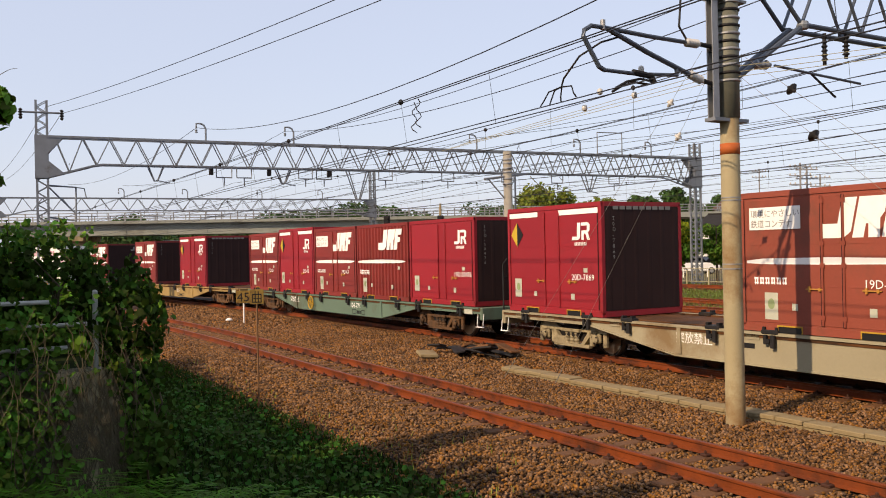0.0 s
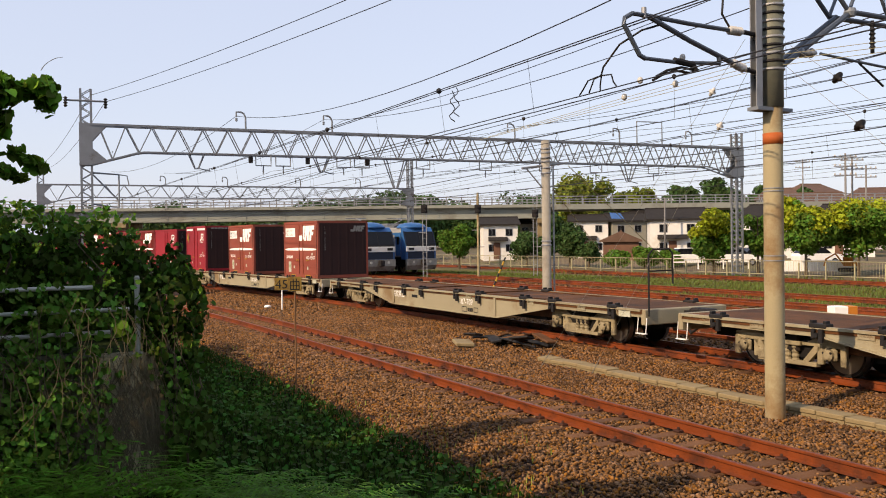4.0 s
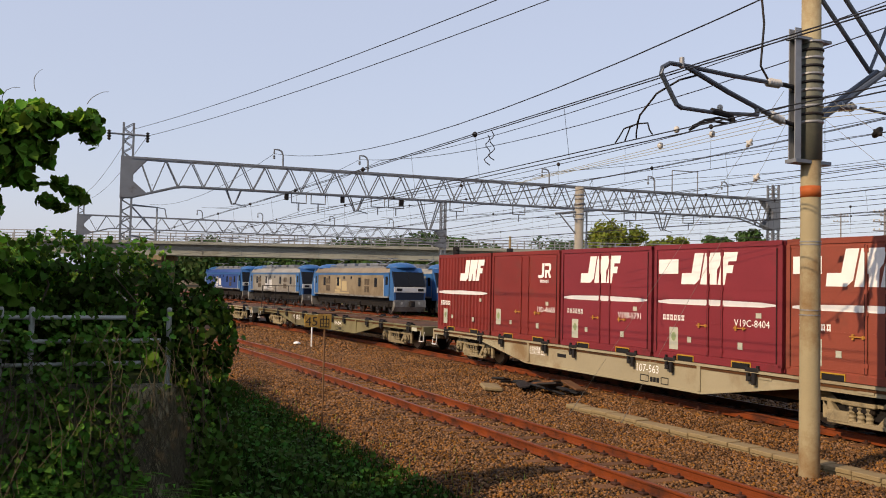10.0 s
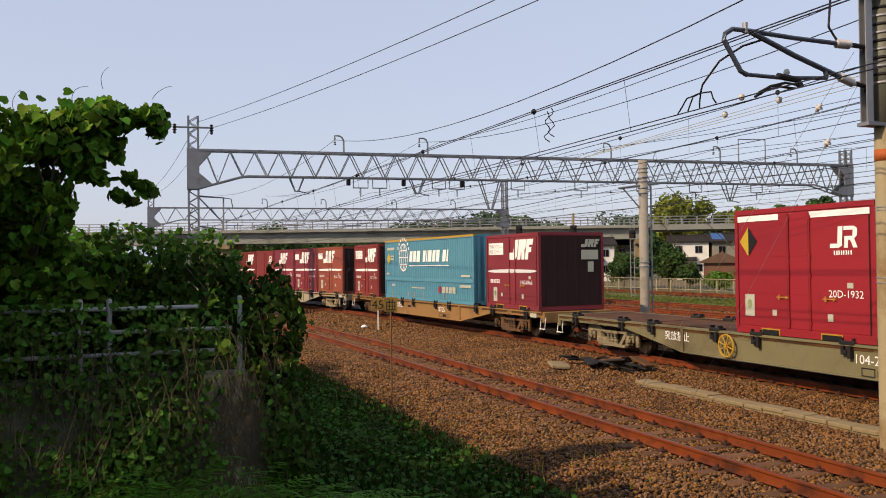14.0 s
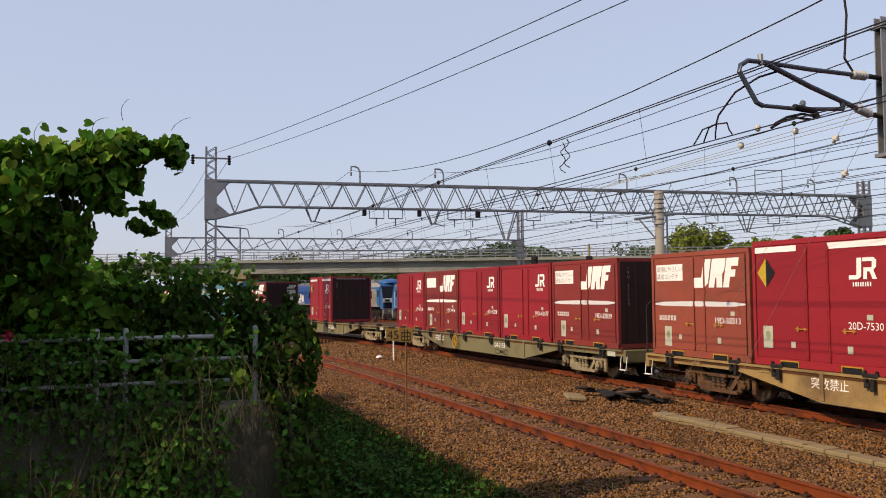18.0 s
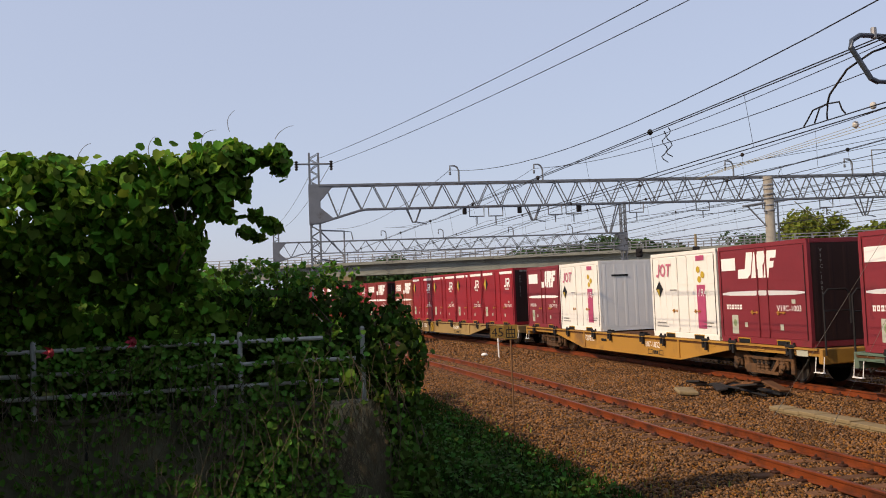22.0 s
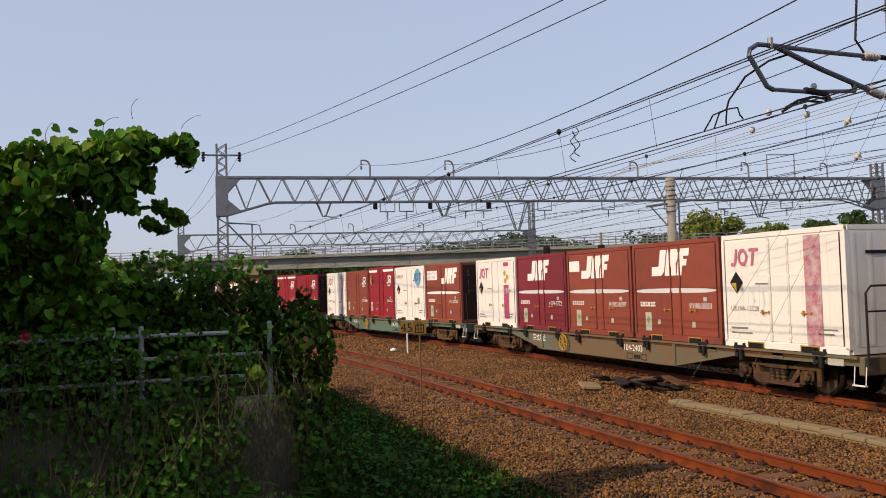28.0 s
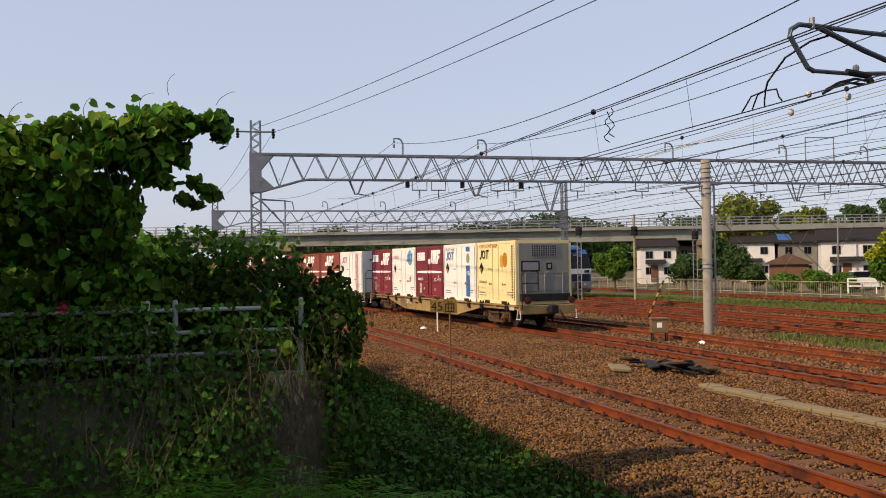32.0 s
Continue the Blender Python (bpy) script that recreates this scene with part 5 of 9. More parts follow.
def wagon(mat, style, number, label, rail_end=0, last=False, tall_frame=False):
    root = tagged(empty("flat_wagon"), label, "freight wagon", "wagons of the freight train")
    part("deck", deck_mesh(), None, root, "worn brown deck with cross members")
    part("side_sill", sill_mesh(mat, style), None, root, m=pose(0, 1.21, 0))
    part("side_sill", sill_mesh(mat, style), None, root, m=pose(0, -1.21, 0, 0, 0, 180))
    # black boxes close the view under the wagon and stand for its shade
    part("underframe", shared("underframe", lambda: Builder().box(-9.4, 9.4, -0.42, 0.42, 0.46, DECK - 0.15).box(-5.4, 5.4, -0.85, 0.85, 0.36, DECK - 0.16).box(-2.2, -0.6, -1.0, -0.4, 0.22, 0.5).mesh("underframe", UNDER)), None, root, "black underframe with brake gear")
    for x in (-7.1, 7.1):
        add_bogie(root, x, PALEBOGIE if mat in (CREAM, WOLIVE) else BOGIE)
    for x in (-9.62, 9.62):
        part("end_beam", shared(("endbeam", mat.name), lambda: Builder().bevel_box(-0.07, 0.07, -1.24, 1.24, 0.58, DECK, 0.02).mesh("end_beam", mat)), None, root, m=pose(x, 0, 0))
        sg = 1 if x > 0 else -1
        part("coupler", shared("coupler", lambda: Builder().box(0, 0.32, -0.09, 0.09, 0.70, 0.86).bevel_box(0.28, 0.60, -0.17, 0.17, 0.62, 0.94, 0.04).mesh("coupler", M_DARK)), None, root, "black automatic coupler", m=pose(x, 0, 0, 0, 0, 0 if sg > 0 else 180))
        hose = shared("hose", lambda: Builder().tube([(0.05, 0.5, 0.75), (0.25, 0.52, 0.55), (0.45, 0.5, 0.42), (0.62, 0.4, 0.50)], 0.03, 6).mesh("brake_hose", M_DARK))
        part("brake_hose", hose, None, root, m=pose(x, 0, 0, 0, 0, 0 if sg > 0 else 180))
        for side in (-1, 1):
            part("step", step_mesh(), None, root, "white-painted shunter's step", m=pose(x - sg * 0.05, side * 1.2, 0, 0, 0, 0 if side > 0 else 180))
    if rail_end:
        part("end_handrail", rail_handle_mesh(), None, root, "black end handrail", m=pose(rail_end * 9.72, 0, DECK - 0.35))
    if tall_frame:
        part("end_frame", end_frame_mesh(), None, root, "tall dark tube frame across the wagon's end", m=pose(9.5, 0, DECK))
    for k in range(5):
        for dx in (-1.2, 1.2):
            x = 7.48 - k * 3.74 + dx
            for side in (-1, 1):
                if (k + (dx > 0)) % 2 == 0 or side > 0:
                    part("twist_lock", lock_mesh(), None, root, m=pose(x * 0.99, side * 1.17, DECK - 0.01, 0, 0, 0 if side > 0 else 180) @ Matrix.Diagonal((0.9, 0.95, 1.0, 1)))
    if style != 107:
        b = shared("brakewheel", lambda: brake_wheel())
        part("brake_wheel", b, None, root, "yellow hand brake wheel", m=pose(2.05 if style == 104 else 1.9, 1.33, 0.62))
    else:
        part("side_slot", shared("slot", lambda: Builder().bevel_box(-0.2, 0.2, -0.002, 0.012, -0.045, 0.045, 0.005).mesh("side_slot", M_BLACKP)), None, root, "dark slot in the sill", m=pose(1.75, 1.225, 0.66))
    part("number_lettering", text_mesh(number, 0.25, M_WHITE), None, root, "white lettering", m=pose(-1.3, 1.227, 0.58))
    part("data_panel", shared("datapanel", lambda: data_panel()), None, root, "small outlined data panels", m=pose(-1.72, 1.228, 0))
    part("warning_lettering", text_mesh("突放禁止", 0.24, M_WHITE), None, root, "white lettering", m=pose({104: 4.4, 106: 4.0}.get(style, 3.5), 1.228, 0.60))
    part("card_holder", shared("card", lambda: Builder().box(-0.20, 0.20, -0.004, 0.012, -0.07, 0.07).mesh("card_holder", STICKER)), None, root, "pale card holder", m=pose(-9.0, 1.23, 0.80))
    if last:
        for y in (-0.95, 0.95):
            b = Builder()
            b.lathe([(0.12, 0), (0.14, 0.02), (0.14, 0.06), (0.05, 0.08)], (0, 0, 0), "x", 16)
            part("tail_disc", b, material("dull red disc", (0.10, 0.02, 0.015), 0.5), root, "round red tail disc", m=pose(-9.78, y, 1.12, 0, 0, 180))
    return root


def brake_wheel():
    b = Builder()
    n = 18
    pts = [(0.24 * math.cos(2 * math.pi * k / n), 0, 0.24 * math.sin(2 * math.pi * k / n)) for k in range(n + 1)]
    b.tube(pts, 0.022, 6, cap=False)
    for k in range(4):
        a = k * math.pi / 4 + 0.3
        b.tube([(0.24 * math.cos(a), 0, 0.24 * math.sin(a)), (-0.24 * math.cos(a), 0, -0.24 * math.sin(a))], 0.016, 5)
    b.tube([(0, -0.10, 0), (0, 0.03, 0)], 0.045, 8)
    return b.mesh("brake_wheel", M_YELLOW)


def data_panel():
    b = Builder()
    for x0, x1 in ((-0.05, 0.25), (-0.72, -0.47)):
        for q in ((x0, x1, 0.36, 0.38), (x0, x1, 0.50, 0.52), (x0, x0 + 0.02, 0.36, 0.52), (x1 - 0.02, x1, 0.36, 0.52)):
            b.flat([(q[0], q[2]), (q[0], q[3]), (q[1], q[3]), (q[1], q[2])], 0)
    for i in range(3):
        b.flat([(-0.10 - i * 0.11, 0.38), (-0.10 - i * 0.11, 0.49), (-0.19 - i * 0.11, 0.49), (-0.19 - i * 0.11, 0.38)], 0)
    return b.mesh("data_panel", M_BLACKP)


# ---- the train's make-up, from the front ----
A19 = "brick-red railway container with white stripe and emblem"
B20 = "crimson railway container with white top stripe and diamond"
C19 = "crimson railway container with small white emblem"
D19 = "ribbed brick-red railway container with white stripe"
V19 = "wine-red railway container with white stripe and emblem"
F19 = "faded red-brown railway container with white stripe"
JW = "white railway container with pink vertical stripe"
JF = "white railway container with pink flower stripe"
JG = "white railway container with pale blue globe print"
JB = "white railway container with blue vertical stripe"
JC = "cream-yellow refrigerated container with orange print"

TRAIN = [
    (-1, WGREEN, 104, "104-1", "grey-green container flat wagon", {1: ("e", "", None, JW), 2: ("e", "", None, JW), 4: ("a", "", RED, A19)}),
    (0, WTAN, 106, "106-1", "tan container flat wagon, part loaded", {1: ("a", "19D-1", RED, A19), 3: ("b", "20D-2", CRIMSON, B20)}),
    (1, WGREEN, 104, "104-771", "grey-green container flat wagon, fully loaded", {0: ("a", "19D-21", RED, A19), 1: ("b", "20D-12", CRIMSON, B20), 2: ("a", "19D-63", RED, A19), 3: ("d", "", RED, D19), 4: ("c", "19D-50476", CRIMSON, C19)}),
    (2, CREAM, 107, "107-2089", "cream container flat wagon, part loaded", {0: ("b", "20D-7869", CRIMSON, B20), 2: ("a", "19D-25055", RUSTRED, F19), 4: ("a", "19D-32507", RUSTRED, F19)}),
    (3, CREAM, 107, "107-709", "empty cream container flat wagon", {}),
    (4, CREAM, 107, "107-1190", "empty cream container flat wagon with rust stains", {}),
    (5, WOLIVE, 106, "106-544", "empty olive container flat wagon", {}),
    (6, CREAM, 107, "107-563", "cream container flat wagon, fully loaded", {0: ("d", "", RED, D19), 1: ("c", "19D-46655", RED, C19), 2: ("v", "V19B-5791", WINE, V19), 3: ("a", "V19C-8404", WINE, V19), 4: ("a", "V19C-7763", RUSTRED, F19)}),
    (7, WORANGE, 107, "107-25", "ochre container flat wagon with a long blue container", {0: ("a", "19G-17063", RED, A19), 2: ("long", "", None, ""), 4: ("a", "19G-8463", WINE, V19)}),
    (8, WOLIVE, 104, "104-2856", "olive container flat wagon with one container", {2: ("b", "20D-1932", CRIMSON, B20)}),
    (9, WOLIVE, 104, "104-2133", "olive container flat wagon, fully loaded", {0: ("c", "19D-47248", CRIMSON, C19), 1: ("a", "19D-34476", RED, A19), 2: ("c", "19D-45308", CRIMSON, C19), 3: ("c", "19D-43477", CRIMSON, C19), 4: ("a", "19D-32039", RED, A19)}),
    (10, WTAN, 106, "106-240", "tan container flat wagon, fully loaded", {0: ("a", "19D-38313", RUSTRED, F19), 1: ("b", "20D-7530", CRIMSON, B20), 2: ("b", "20D-1343", CRIMSON, B20), 3: ("b", "20D-1035", CRIMSON, B20), 4: ("b", "20D-9502", CRIMSON, B20)}),
    (11, WYELLOW, 107, "107-1832", "yellow container flat wagon, part loaded", {0: ("a", "19D-19710", WINE, V19), 1: ("e", "", None, JW), 3: ("e", "", None, JW), 4: ("a", "V19C-1003", WINE, V19)}),
    (12, WGREEN, 104, "104-528", "grey-green container flat wagon, part loaded", {0: ("a", "V19C-1529", WINE, V19), 1: ("a", "19D-41956", WINE, V19), 3: ("b", "20D-9455", CRIMSON, B20), 4: ("c", "19D-48330", CRIMSON, C19)}),
    (13, WGREEN, 104, "104-1037", "grey-green container flat wagon, fully loaded", {0: ("f", "", None, JF), 1: ("c", "19D-40286", RUSTRED, "red-brown railway container with small white emblem"), 2: ("b", "20D-8452", CRIMSON, B20), 3: ("g", "", None, JG), 4: ("a", "19D-24787", RUSTRED, F19)}),
    (14, WPATCH, 104, "104-2403", "patched brown and green container flat wagon", {0: ("e", "", None, JW), 1: ("v", "V19B-5772", WINE, V19), 2: ("a", "V19C-8397", RUSTRED, F19), 3: ("v", "V19B-3353", RUSTRED, F19), 4: ("f", "", None, JF)}),
    (15, WTAN, 107, "107-1559", "tan container flat wagon at the train's tail", {0: ("a", "19D-34186", WINE, V19), 1: ("g", "", None, JG), 2: ("a", "19D-40379", WINE, V19), 3: ("h", "", None, JB), 4: ("i", "", CCREAM, JC)}),
]
RAIL_Z = 0.10
ROLLING = []     # (object, wagon number, pose on the wagon)
for num, wmat, style, wno, wlabel, load in TRAIN:
    wg = wagon(wmat, style, wno, wlabel, rail_end={2: 1, 3: -1, 6: -1, 7: 1, 10: 1, 11: -1, 12: 1, 13: -1, 14: -1, 15: -1}.get(num, 0), last=(num == 15), tall_frame=(num == 5))
    ROLLING.append((wg, num, Matrix.Identity(4)))
    for slot, (kind, serial, cmat, clabel) in load.items():
        if kind == "long":
            c = container_31()
            x = 7.48 - 3.74 * 2 + 0.0
        else:
            c = container_12("a" if kind == "v" else kind, serial, cmat, clabel)
            if kind == "v":
                for ch in list(c.children):
                    if ch.name.startswith(("patch", "panel_marks")):
                        bpy.data.objects.remove(ch)
            x = 7.52 - 3.76 * slot
        ROLLING.append((c, num, pose(x, 0, 0.945)))


def run(t):
    """Where the second loaded wagon's first container begins, along the line, at t seconds."""
    return 18.56 + 8.861 * t + 0.01247 * t * t


def wagon_pose(num, t):
    mid = run(t) - (num - 2) * WL - 9.35
    a, b = place(mid - 7.1, 14.05, RAIL_Z), place(mid + 7.1, 14.05, RAIL_Z)
    c, d = (a + b) / 2, b - a
    return pose(c.x, c.y, c.z, 0, 0, math.degrees(math.atan2(d.y, d.x)))


def motions():
    times = [float(k) for k in range(33)]
    poses = {num: [wagon_pose(num, t) for t in times] for num, *_ in TRAIN}
    for ob, num, local in ROLLING:
        walk(ob, [(t, m @ local) for t, m in zip(times, poses[num])])


# ---- the near mast with its cantilever ----
AFAR = Matrix.Translation((0, 0, 2.6)) @ Matrix.Scale(1.058, 4) @ Matrix.Translation((0, 0, -2.6))   # the mast and its stays stand this much further out


def P(s, o, z):
    return flatp(s, o, z)


def insulator(root, a, b, n=6, r=0.075, mat=None, core=0.03):
    """A ribbed stick insulator from a to b."""
    a, b = Vector(a), Vector(b)
    d = b - a
    L = d.length
    prof = [(core, 0)]
    for i in range(n):
        z = L * (0.08 + 0.84 * i / n)
        w = L * 0.84 / n
        prof += [(core, z), (r, z + 0.35 * w), (r * 0.9, z + 0.5 * w), (core, z + 0.7 * w)]
    prof.append((core, L))
    bb = Builder()
    bb.lathe(prof, (0, 0, 0), "z", 12)
    q = d.to_track_quat("Z", "Y").to_matrix().to_4x4()
    return part("insulator", bb, mat or M_PORC, root, "white ribbed porcelain insulator", m=Matrix.Translation(a) @ q, smooth=True)


def disc(root, p, way, r=0.10, mat=None):
    bb = Builder()
    bb.lathe([(0.018, -0.08), (0.03, -0.06), (0.03, -0.03), (r, -0.005), (r * 0.95, 0.008), (r * 0.6, 0.006), (r * 0.55, 0.02), (0.03, 0.03), (0.018, 0.07)], (0, 0, 0), "z", 16)
    q = Vector(way).to_track_quat("Z", "Y").to_matrix().to_4x4()
    return part("disc_insulator", bb, mat or M_PORC, root, "white disc insulator", m=Matrix.Translation(Vector(p)) @ q, smooth=True)


def near_mast():
    root = tagged(empty("catenary_mast"), "tall round concrete catenary mast with orange band", "catenary mast")
    base = P(8.83, 10.08, 0)
    bx, by = base.x, base.y
    b = Builder()
    b.lathe([(0.143, -0.5), (0.142, 0), (0.136, 4.45), (0.130, 9.6)], (bx, by, 0), "z", 28)
    part("pole", b, M_POLE, root, "pale stained concrete pole", smooth=True)
    b = Builder()
    b.lathe([(0.141, 3.93), (0.141, 4.09)], (bx, by, 0), "z", 28)
    part("orange_band", b, M_ORANGE, root, "worn orange band", smooth=True)
    for z in (2.25, 2.32, 3.25, 3.29):
        b = Builder()
        b.lathe([(0.146, z), (0.146, z + 0.015)], (bx, by, 0), "z", 28)
        part("strap", b, M_GALV, root)
    # dark steel sleeve with clamps
    b = Builder()
    b.lathe([(0.154, 4.46), (0.154, 6.18)], (bx, by, 0), "z", 28)
    part("sleeve", b, material("dark grey-green steel sleeve", (0.20, 0.205, 0.16), 0.6, 0.2, var=0.2, scale=3, dirt=(0.25, 0.23, 0.17), dirt_amount=0.3), root, smooth=True)
    for i in range(11):
        z = 4.98 + i * 0.115
        b = Builder()
        b.lathe([(0.160, z), (0.175, z + 0.012), (0.175, z + 0.03), (0.160, z + 0.042)], (bx, by, 0), "z", 24)
        q = base + N * 0.185
        b.box(q.x - 0.03, q.x + 0.03, q.y - 0.03, q.y + 0.03, z, z + 0.04)
        part("clamp_band", b, M_DARK if i % 2 else M_GALV, root)
    b = Builder()
    rot = []
    for a, c in ((-0.40, -0.10), (0.30, -0.10), (0.30, 0.10), (-0.40, 0.10)):
        q = base + N * a + U * c
        rot.append((q.x, q.y))
    b.prism(rot, "z", 4.40, 4.45)
    part("base_plate", b, M_STEEL, root, "dark steel plate")
    b = Builder()
    b.prism([(x, y) for x, y in rot], "z", 6.16, 6.20)
    part("base_plate", b, M_STEEL, root, "dark steel plate")
    # channel beside the pole, to which the cantilever is hinged
    ch = Builder()
    for o0, o1, s0, s1 in ((-0.38, -0.26, -0.06, -0.045), (-0.38, -0.26, 0.045, 0.06), (-0.275, -0.26, -0.06, 0.06)):
        quad = []
        for a, c in ((o0, s0), (o1, s0), (o1, s1), (o0, s1)):
            q = base + N * a + U * c
            quad.append((q.x, q.y))
        ch.prism(quad, "z", 4.45, 6.32)
    part("channel", ch, M_GALV, root, "pale galvanised steel channel")
    s = 8.83

    def tube(name, pts, r, mat=M_TUBE, label=""):
        bb = Builder()
        bb.tube([P(*q) for q in pts], r, 8)
        return part(name, bb, mat, root, label, smooth=False)
    tube("top_tube", [(s, 9.22, 5.49), (s, 8.5, 5.50), (s, 7.75, 5.53), (s, 7.50, 5.53), (s, 7.38, 5.46), (s, 7.36, 5.38), (s, 7.62, 5.00), (s, 7.72, 4.96)], 0.032, label="blue-grey curved cantilever tube")
    tube("bottom_tube", [(s, 7.70, 4.965), (s, 8.3, 4.96), (s, 9.05, 5.01)], 0.028)
    tube("diagonal_tube", [(s, 7.78, 5.52), (s, 8.5, 5.27), (s, 9.28, 5.04)], 0.036)
    tube("brace", [(s, 9.05, 5.01), (s, 9.02, 5.12)], 0.03)
    insulator(root, P(s, 9.20, 5.49), P(s, 9.50, 5.49), 5, 0.065)
    insulator(root, P(s, 9.26, 5.05), P(s, 9.56, 4.96), 5, 0.065)
    tube("hinge", [(s, 9.50, 5.49), (s, 9.74, 5.48), (s, 9.74, 5.40)], 0.035, M_DARK)
    tube("hinge", [(s, 9.55, 4.97), (s, 9.76, 4.94), (s, 9.76, 4.86)], 0.035, M_DARK)
    tube("registration_arm", [(s, 8.22, 4.98), (s, 8.55, 4.95), (s, 8.60, 4.86)], 0.045, M_DARK)
    tube("steady_arm", [(s, 8.58, 4.88), (s, 8.35, 4.90), (s, 8.1, 4.84), (s, 7.90, 4.74)], 0.018, M_DARK)
    tube("steady_arm", [(s + 0.1, 8.58, 4.86), (s + 0.1, 8.35, 4.87), (s + 0.1, 8.1, 4.80), (s + 0.1, 7.93, 4.71)], 0.018, M_DARK)
    tube("clamp", [(s, 7.70, 5.50), (s, 7.70, 5.63)], 0.035, M_GALV)
    # jumper cable from the tube down to the contact wire
    tube("jumper_cable", [(s, 8.0, 5.44), (s + 0.1, 7.75, 5.36), (s + 0.4, 7.62, 5.22), (s + 0.75, 7.62, 4.98), (s + 0.85, 7.65, 4.86)], 0.014, M_DARK, "black jumper cable")
    for d in (-0.22, 0.0, 0.16, 0.3):
        tube("jumper_tail", [(s + 0.85, 7.65, 4.88), (s + 0.85 + d, 7.66, 4.86), (s + 0.9 + d * 1.3, 7.68, 4.76), (s + 0.95 + d * 1.6, 7.72, 4.70)], 0.011, M_DARK)
    tube("down_lead", [(s, 9.25, 5.52), (s, 9.10, 5.7), (s, 9.16, 6.3), (s, 9.1, 6.75)], 0.016, M_DARK, "black down lead")
    insulator(root, P(s, 9.1, 6.72), P(s, 9.02, 6.98), 4, 0.055)
    # strut and beam to the far side
    tube("strut", [(s, 10.26, 5.07), (s, 11.75, 6.00)], 0.045)
    tube("strut", [(s + 0.22, 10.26, 5.05), (s + 0.22, 11.75, 6.00)], 0.04)
    b = Builder()
    q = P(s, 11.78, 6.02)
    b.lathe([(0.08, -0.06), (0.10, 0.0), (0.08, 0.06)], (q.x, q.y, q.z), "z", 10)
    part("node", b, M_STEEL, root)
    far = 35.0
    for so_ in (0.0, 0.35):
        tube("bottom_chord", [(s + so_, 11.75, 6.03), (s + so_, far, 6.03)], 0.042)
        tube("top_chord", [(s + so_, 10.2, 7.45), (s + so_, far, 7.45)], 0.042)
        tube("end_brace", [(s + so_, 11.75, 6.03), (s + so_, 10.25, 7.40)], 0.035)
        x = 11.75
        while x < far - 1.2:
            tube("brace", [(s + so_, x, 6.03), (s + so_, x + 0.75, 7.45)], 0.028)
            tube("brace", [(s + so_, x + 0.75, 7.45), (s + so_, x + 1.5, 6.03)], 0.028)
            x += 1.5
    b = Builder()
    p2 = P(s + 0.17, far, 0)
    b.lathe([(0.165, -0.4), (0.15, 8.5)], (p2.x, p2.y, 0), "z", 20)
    part("far_pole", b, M_POLE, root, "concrete pole at the far end", smooth=True)
    # second cantilever on the far side
    insulator(root, P(s, 10.62, 5.30), P(s, 11.0, 5.33), 3, 0.075, M_GALV, 0.03)
    tube("far_arm", [(s, 11.1, 5.33), (s, 12.0, 5.28), (s, 13.2, 5.22)], 0.022)
    tube("far_arm", [(s, 11.95, 5.28), (s, 12.55, 4.95)], 0.018, M_DARK)
    insulator(root, P(s, 12.3, 5.95), P(s, 12.3, 5.45), 6, 0.05, M_DARK)
    insulator(root, P(s, 12.85, 6.0), P(s, 12.85, 5.6), 5, 0.06, M_DARK)
    # tail of bracket insulators along the far tracks
    for o in (17.2, 23.4, 27.0):
        tube("far_arm", [(s, o, 5.9), (s, o - 0.5, 5.2), (s, o + 0.8, 5.2), (s, o, 5.9)], 0.03)
    root.matrix_basis = AFAR
    return root


near_mast()


def cable(name, pts, r, mat, label, category="cable", group=""):
    b = Builder()
    b.tube(pts, r, 5)
    return thing(name, b, mat, label, category, group)


def guy(a, b, insul, group="guy wires", r=0.0032, wire=None, bell=None, size=0.062):
    """A guy wire with one disc insulator on it."""
    a, b = Vector(a), Vector(b)
    wire = wire or M_GUY
    ob = tagged(empty("guy_wire"), "thin steel guy wire with a dark disc insulator" if bell else "thin steel guy wire with a white disc insulator", "guy wire", group)
    bb = Builder()
    bb.tube([a, b], r, 5)
    part("wire", bb, wire, ob)
    part("sleeve", Builder().tube([a.lerp(b, 0.93), b], max(0.008, r * 1.5), 6), wire, ob, "protective sleeve at the anchor")
    for t in insul:
        disc(ob, a.lerp(b, t), a - b, size, bell)
    return ob


guy(AFAR @ P(8.9, 9.62, 5.42), P(15.27, 10.39, -0.1), (0.12,))
guy(AFAR @ P(8.9, 9.66, 4.95), P(13.98, 10.75, -0.1), (0.14,))
guy(AFAR @ P(8.7, 10.3, 5.35), P(2.2, 11.5, -0.1), (0.11,), bell=M_DARK, size=0.095)
guy(AFAR @ P(8.7, 10.2, 5.05), P(2.8, 10.6, -0.1), (0.20,), bell=M_DARK, size=0.095)


# ---- overhead wires ----
def span(s0, s1, z0, sag, o0, o1=None, n=14, zz=None):
    pts = []
    for i in range(n + 1):
        t = i / n
        z = z0 + ((zz if zz is not None else z0) - z0) * t - 4 * sag * t * (1 - t)
        pts.append(P(s0 + (s1 - s0) * t, o0 + ((o1 if o1 is not None else o0) - o0) * t, z))
    return pts


SUP = [(-36.0, 0), (8.83, 1), (46.5, 2), (88.0, 3), (130.0, 4)]


